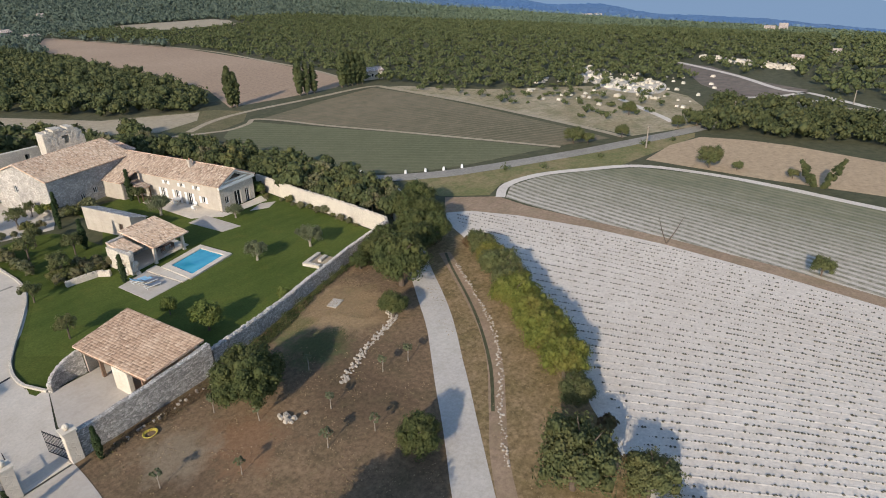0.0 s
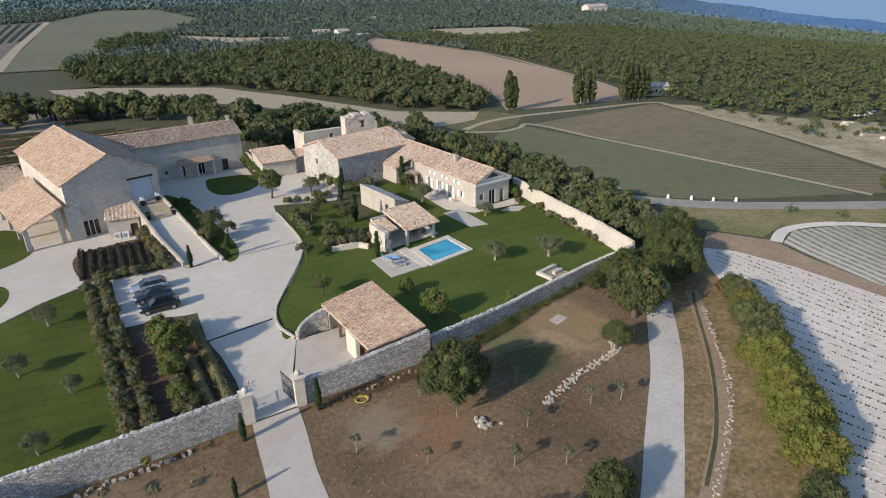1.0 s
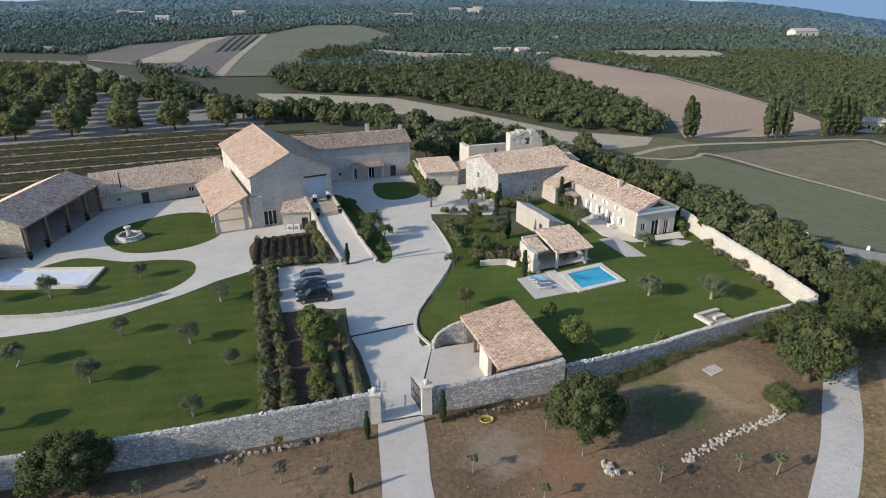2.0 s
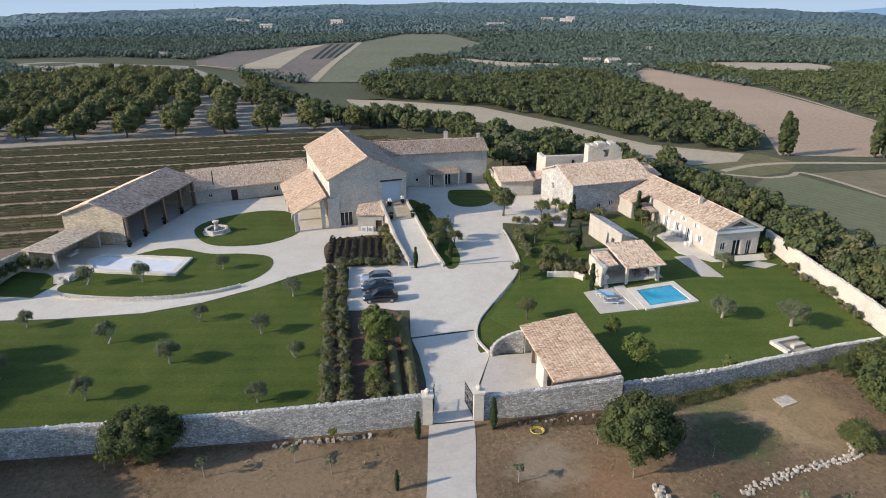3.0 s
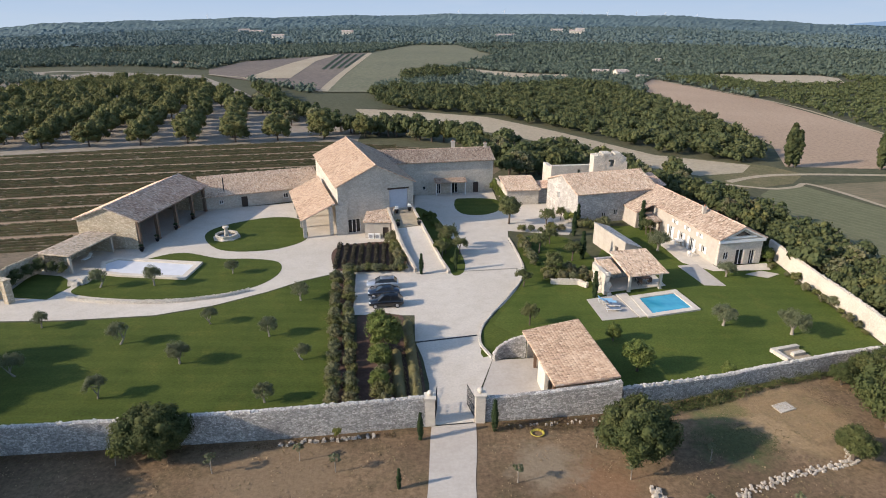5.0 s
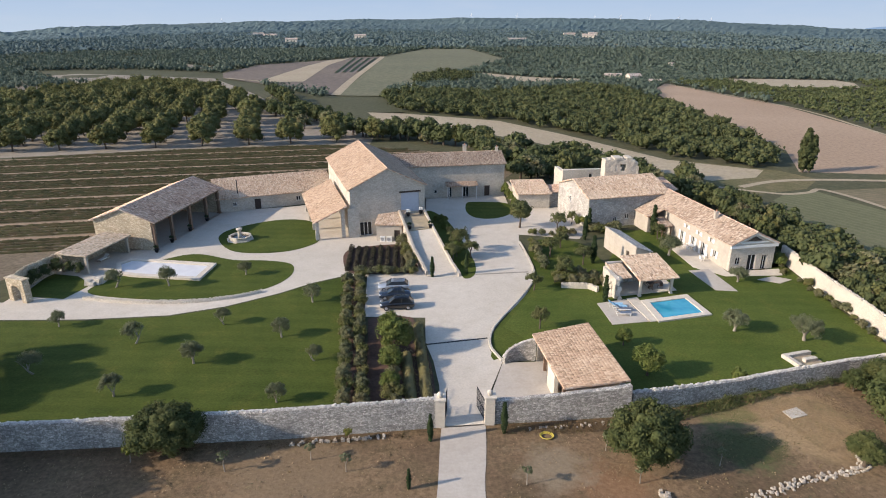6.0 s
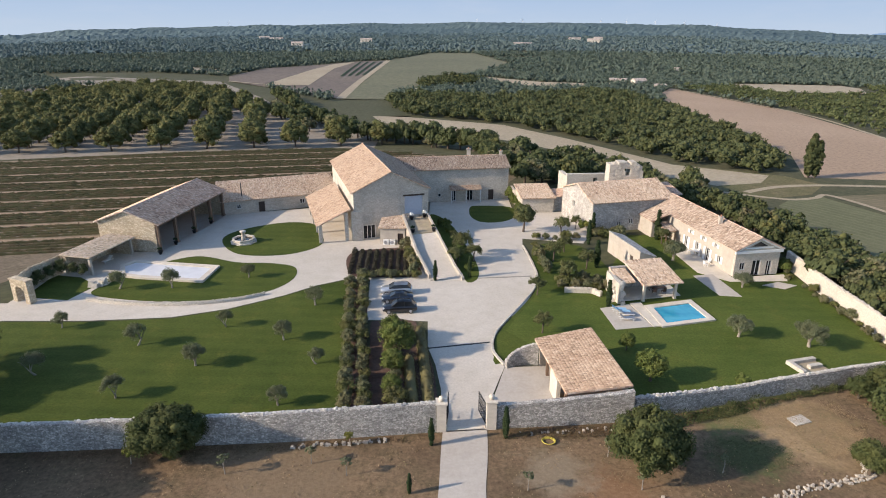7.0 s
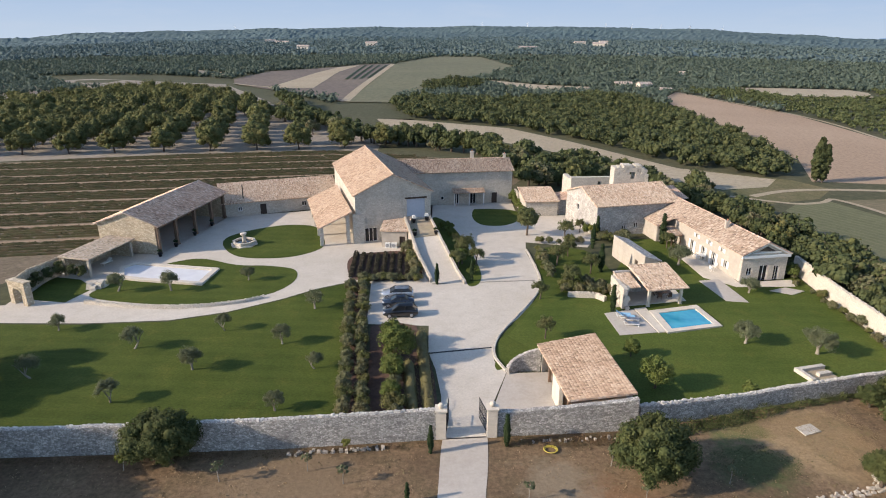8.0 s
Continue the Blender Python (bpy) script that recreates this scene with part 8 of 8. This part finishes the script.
# rows of canal tiles on the estate's roofs
def tile_tone(name, a, b, c, dark):
    """Fired clay: every tile its own tone, with stains running down the slope."""
    m, nt, bs = mk(name)
    isl = nt.nodes.new("ShaderNodeNewGeometry").outputs["Random Per Island"]
    p = pos_of(nt)
    r2 = math_(nt, "FRACT", math_(nt, "MULTIPLY", isl, 57.3))
    col = mixc(nt, isl, a, b)
    col = mixc(nt, ramp(nt, r2, 0.72, 0.95), col, c)
    col = mixc(nt, math_(nt, "MULTIPLY", ramp(nt, r2, 0.25, 0.05), 0.75), col, dark)
    col = mixc(nt, math_(nt, "MULTIPLY", ramp(nt, noise_(nt, p, 1.5, 6, 0.75), 0.48, 0.7), 0.55), col, dark)
    col = mixc(nt, math_(nt, "MULTIPLY", ramp(nt, noise_(nt, p, 0.3, 4, 0.6), 0.45, 0.7), 0.35), col, c)
    col = mixc(nt, 0.4, col, mixc(nt, noise_(nt, p, 14, 3, 0.7), (0.6, 0.6, 0.6), (1.4, 1.4, 1.4)), "MULTIPLY")
    nt.links.new(col, bs.inputs["Base Color"])
    bs.inputs["Roughness"].default_value = 0.88
    bs.inputs["Specular IOR Level"].default_value = 0.2
    return m


# The sunlit tone likewise carries sunlight in its clay colour.
TONES = {M["tile"].name: tile_tone("clay_tile", (0.25, 0.178, 0.13), (0.34, 0.255, 0.192), (0.45, 0.375, 0.3), (0.09, 0.068, 0.055)),
         M["tile_old"].name: tile_tone("old_clay_tile", (0.47, 0.285, 0.19), (0.64, 0.43, 0.3), (0.76, 0.57, 0.43), (0.16, 0.1, 0.072)),
         M["tile_sun"].name: tile_tone("sunlit_clay_tile", (0.5, 0.345, 0.235), (0.64, 0.475, 0.335), (0.73, 0.6, 0.455), (0.2, 0.135, 0.095)),
         M["tile_straw"].name: tile_tone("straw_clay_tile", (0.6, 0.44, 0.29), (0.74, 0.565, 0.39), (0.78, 0.635, 0.475), (0.28, 0.195, 0.13)),
         M["tile_pale"].name: tile_tone("pale_clay_tile", (0.3, 0.208, 0.145), (0.385, 0.278, 0.198), (0.45, 0.35, 0.262), (0.15, 0.104, 0.076))}


def tile_rows(parent, c, material, seed):
    """Cover tiles over one slope: low arches, each lapping the one below."""
    rs = np.random.RandomState(seed)
    c = [np.array(p) for p in c]
    pitch, course = 0.175, 0.36
    width = max(np.linalg.norm(c[1] - c[0]), np.linalg.norm(c[2] - c[3]))
    run = max(np.linalg.norm(c[3] - c[0]), np.linalg.norm(c[2] - c[1]))
    nu, nv = max(2, int(width / pitch)), max(2, int(run / course))
    n = np.cross(c[1] - c[0], c[3] - c[0])
    n /= np.linalg.norm(n)
    n = n if n[2] > 0 else -n
    iu, iv = np.meshgrid(np.arange(nu), np.arange(nv))
    iu, iv = iu.ravel(), iv.ravel()
    k = len(iu)
    jit = rs.uniform(-0.08, 0.08, k)
    du, dv = rs.uniform(-0.06, 0.06, k), rs.uniform(-0.08, 0.08, k)
    vs = []
    for e, lift in ((-0.1, 0.022), (1.04, 0.006)):
        for a, h in ((0.04, 0.0), (0.28, 0.05), (0.72, 0.05), (0.96, 0.0)):
            u = np.clip((iu + a + du + (jit if e > 0.5 else 0)) / nu, 0, 1)[:, None]
            v = np.clip((iv + e + dv) / nv, -0.01, 1)[:, None]
            q = (c[0] * (1 - u) + c[1] * u) * (1 - v) + (c[3] * (1 - u) + c[2] * u) * v
            vs.append(q + n * (h + lift))
    v = np.stack(vs, 1).reshape(-1, 3) - np.array(ORG[parent])
    b = (np.arange(k) * 8)[:, None]
    f = np.concatenate([b + np.array([[i, i + 1, i + 5, i + 4]]) for i in range(3)] + [b + np.array([[0, 3, 2, 1]])])
    ob = new("canal_tiles", mesh_from("canal_tiles", [(v, f)], TONES[material.name]))
    ob.parent = parent
    tagged(ob, "rows of fired clay canal tiles", kind="stuff")


for k, (parent, c, material) in enumerate(TILED):
    tile_rows(parent, c, material, 300 + k)


# pots on the loft terrace
def pot(p, flower, label):
    t = thing("potted_plant", (0, 0, 0), label, "plant pot", "pots")
    bm = bmesh.new()
    lathe(bm, (0, 0, 0), [(0.22, 0), (0.34, 0.5), (0.38, 0.52), (0.38, 0.6), (0.3, 0.6), (0.28, 0.52)], 12)
    part("pot", bm, M["iron"], t)
    c = new("foliage", mesh_from("foliage", crown_arrays(70 + flower, 0.42, 0.4, 0.95, 10, 26, 0.08, 0.6), M["white"] if flower else M["cypress"]))
    c.parent = t
    t.matrix_basis = pose(*p)


pot((-4.9, 101.9, 3.28), 1, "dark pot with a mass of white flowers")
pot((-2.7, 102.9, 3.4), 1, "dark pot with white flowers by the parapet")
pot((-1.0, 97.4, 2.62), 0, "dark clipped plant in a pot")
pot((-4.5, 96.9, 2.52), 0, "dark clipped plant in a pot")
for k, (x, y) in enumerate(((-45.0, 97.8), (-44.2, 104), (-43.2, 109.8), (-45.6, 93.0))):
    pot((x, y, 0.05), 0, "dark clipped plant in a pot by a barn post")

# far mountains closing the valley: a glowing backdrop with haze in its blue
MT = ((34, -30), (38, 20), (45, 0), (53, -60), (60, -70), (75, -120), (83, -200), (87, -270), (95, -320), (110, -340))
bm = bmesh.new()
lo, hi = [], []
for k in range(160):
    az = 34 + 76 * k / 159
    for (a0, z0), (a1, z1) in zip(MT, MT[1:]):
        if a0 <= az <= a1:
            z = z0 + (z1 - z0) * (az - a0) / (a1 - a0)
    z += noise.noise((az / 4, 0, 2)) * 22 + noise.noise((az / 1.2, 3, 2)) * 6
    t = radians(az)
    lo.append(bm.verts.new((4700 * math.sin(t), 4700 * math.cos(t), -700)))
    hi.append(bm.verts.new((4820 * math.sin(t), 4820 * math.cos(t), z + 34)))
for k in range(159):
    bm.faces.new((lo[k], lo[k + 1], hi[k + 1], hi[k]))
m, nt, bs = mk("hazy_glowing_mountains")
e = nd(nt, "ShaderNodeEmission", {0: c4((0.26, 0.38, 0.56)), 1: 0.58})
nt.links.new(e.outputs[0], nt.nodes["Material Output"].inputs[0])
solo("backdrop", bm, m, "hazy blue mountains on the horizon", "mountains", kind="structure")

# pale band of sky above the horizon
bm = bmesh.new()
lo, hi = [], []
for k in range(96):
    t = 2 * math.pi * k / 96
    lo.append(bm.verts.new((4900 * math.sin(t), 4900 * math.cos(t), -800)))
    hi.append(bm.verts.new((4900 * math.sin(t), 4900 * math.cos(t), 620)))
for k in range(96):
    bm.faces.new((lo[k], lo[(k + 1) % 96], hi[(k + 1) % 96], hi[k]))
m, nt, bs = mk("low_sky")
p = pos_of(nt)
hz = nd(nt, "ShaderNodeSeparateXYZ", {0: p}).outputs[2]
cl = nd(nt, "ShaderNodeVectorMath", {0: p, 1: (0.0012, 0.0012, 0.006)}, operation="MULTIPLY").outputs[0]
col = mixc(nt, ramp(nt, hz, 0.0, 480.0), (0.5, 0.605, 0.725), (0.31, 0.46, 0.69))
col = mixc(nt, math_(nt, "MULTIPLY", ramp(nt, noise_(nt, cl, 1.6, 5, 0.6), 0.5, 0.8), 0.3), col, (0.55, 0.62, 0.72))
e = nd(nt, "ShaderNodeEmission", {0: col, 1: 0.56})
nt.links.new(e.outputs[0], nt.nodes["Material Output"].inputs[0])
solo("backdrop_sky", bm, m, "pale blue hazy sky over the horizon", "sky", kind="structure")

# wind turbines on the far ridge
tur = None
for px in (-0.32, 0.06, 0.13, 0.25, 0.29, 0.335, 0.38, 0.43):
    y = 4330 / math.hypot(1, px)
    x = px * y
    if tur is None:
        tur = thing("wind_turbine", (0, 0, 0), "small white wind turbine on the far ridge", "wind turbine", "wind turbines")
        bm = bmesh.new()
        tube(bm, (0, 0, -8), (0, 0, 24), 1.3, 0.8, 8)
        part("tower", bm, M["white"], tur)
        bm = bmesh.new()
        fbox(bm, W, -1.0, 1.0, -2.4, 1.4, 23.2, 25.2)
        part("nacelle", bm, M["white"], tur)
        for k in range(3):
            t = radians(20 + 120 * k)
            bm = bmesh.new()
            tube(bm, (0, -2.6, 24.2), (13 * math.sin(t), -2.6, 24.2 + 13 * math.cos(t)), 0.9, 0.3, 6)
            part("blade", bm, M["white"], tur)
        tur.matrix_basis = pose(x, y, height(x, y))
    else:
        copy_thing(tur, pose(x, y, height(x, y)))

# villages and farmhouses far off
def far_house(x, y, w, d, h, ang, mat="white"):
    z = height(x, y)
    q = thing("farmhouse", (x, y, z), "small pale distant building with a tiled roof", "building", "far houses")
    c, s = math.cos(radians(ang)), math.sin(radians(ang))
    F = Fr((x, y), (x + c, y + s))
    bm = bmesh.new()
    fbox(bm, F, 0, w, 0, d, z - 3, z + h)
    gable_top(bm, Fr(F.p(w, 0, 0), F.p(w, d, 0)), 0, d, 0.01, w - 0.01, z + h, z + h + d * 0.22)
    part("wall", bm, M["dressed"], q)
    for b0, b1 in ((-0.3, d / 2), (d + 0.3, d / 2)):
        bm = bmesh.new()
        slab(bm, [F.p(-0.3, b0, z + h), F.p(w + 0.3, b0, z + h), F.p(w + 0.3, b1, z + h + d * 0.24), F.p(-0.3, b1, z + h + d * 0.24)], 0.3)
        part("roof", bm, M["tile_old"], q)
    for k in range(3):
        bm = bmesh.new()
        fbox(bm, F, w * (k + 0.7) / 3.6, w * (k + 0.7) / 3.6 + w * 0.07, -0.06, 0.02, z + h * 0.4, z + h * 0.75)
        part("window", bm, M["glass"], q)


# The long, metre-high ones stand for white strips taken as greenhouses.
for a in ((285, 1227, 22, 12, 7, -15), (303, 1245, 16, 10, 10, 0), (275, 1347, 24, 10, 6, 0), (136, 1149, 34, 8, 4, 8), (-444, 1613, 26, 10, 8, 20), (-382, 1468, 30, 10, 6, 0), (126, 402, 8, 6, 3.6, 10), (116, 425, 11, 5, 2.4, -10), (134, 388, 7, 4, 2, -10), (198, 528, 4, 4, 3.4, 0), (460, 560, 26, 12, 7, 0), (-250, 1100, 20, 10, 6, 0), (-150, 1250, 22, 10, 7, 0), (141, 146, 8, 4, 2.6, -20), (1053, 522, 60, 4, 1.0, -60), (1040, 394, 50, 4, 1.0, -70), (903, 258, 44, 4, 1.2, -75), (445, 85, 6, 5, 4, -80), (478, 82, 5, 18, 2.2, -80), (246, 37, 3.5, 3, 2.2, -80), (266, 27, 2.5, 8, 1.2, -85)):
    far_house(*a)
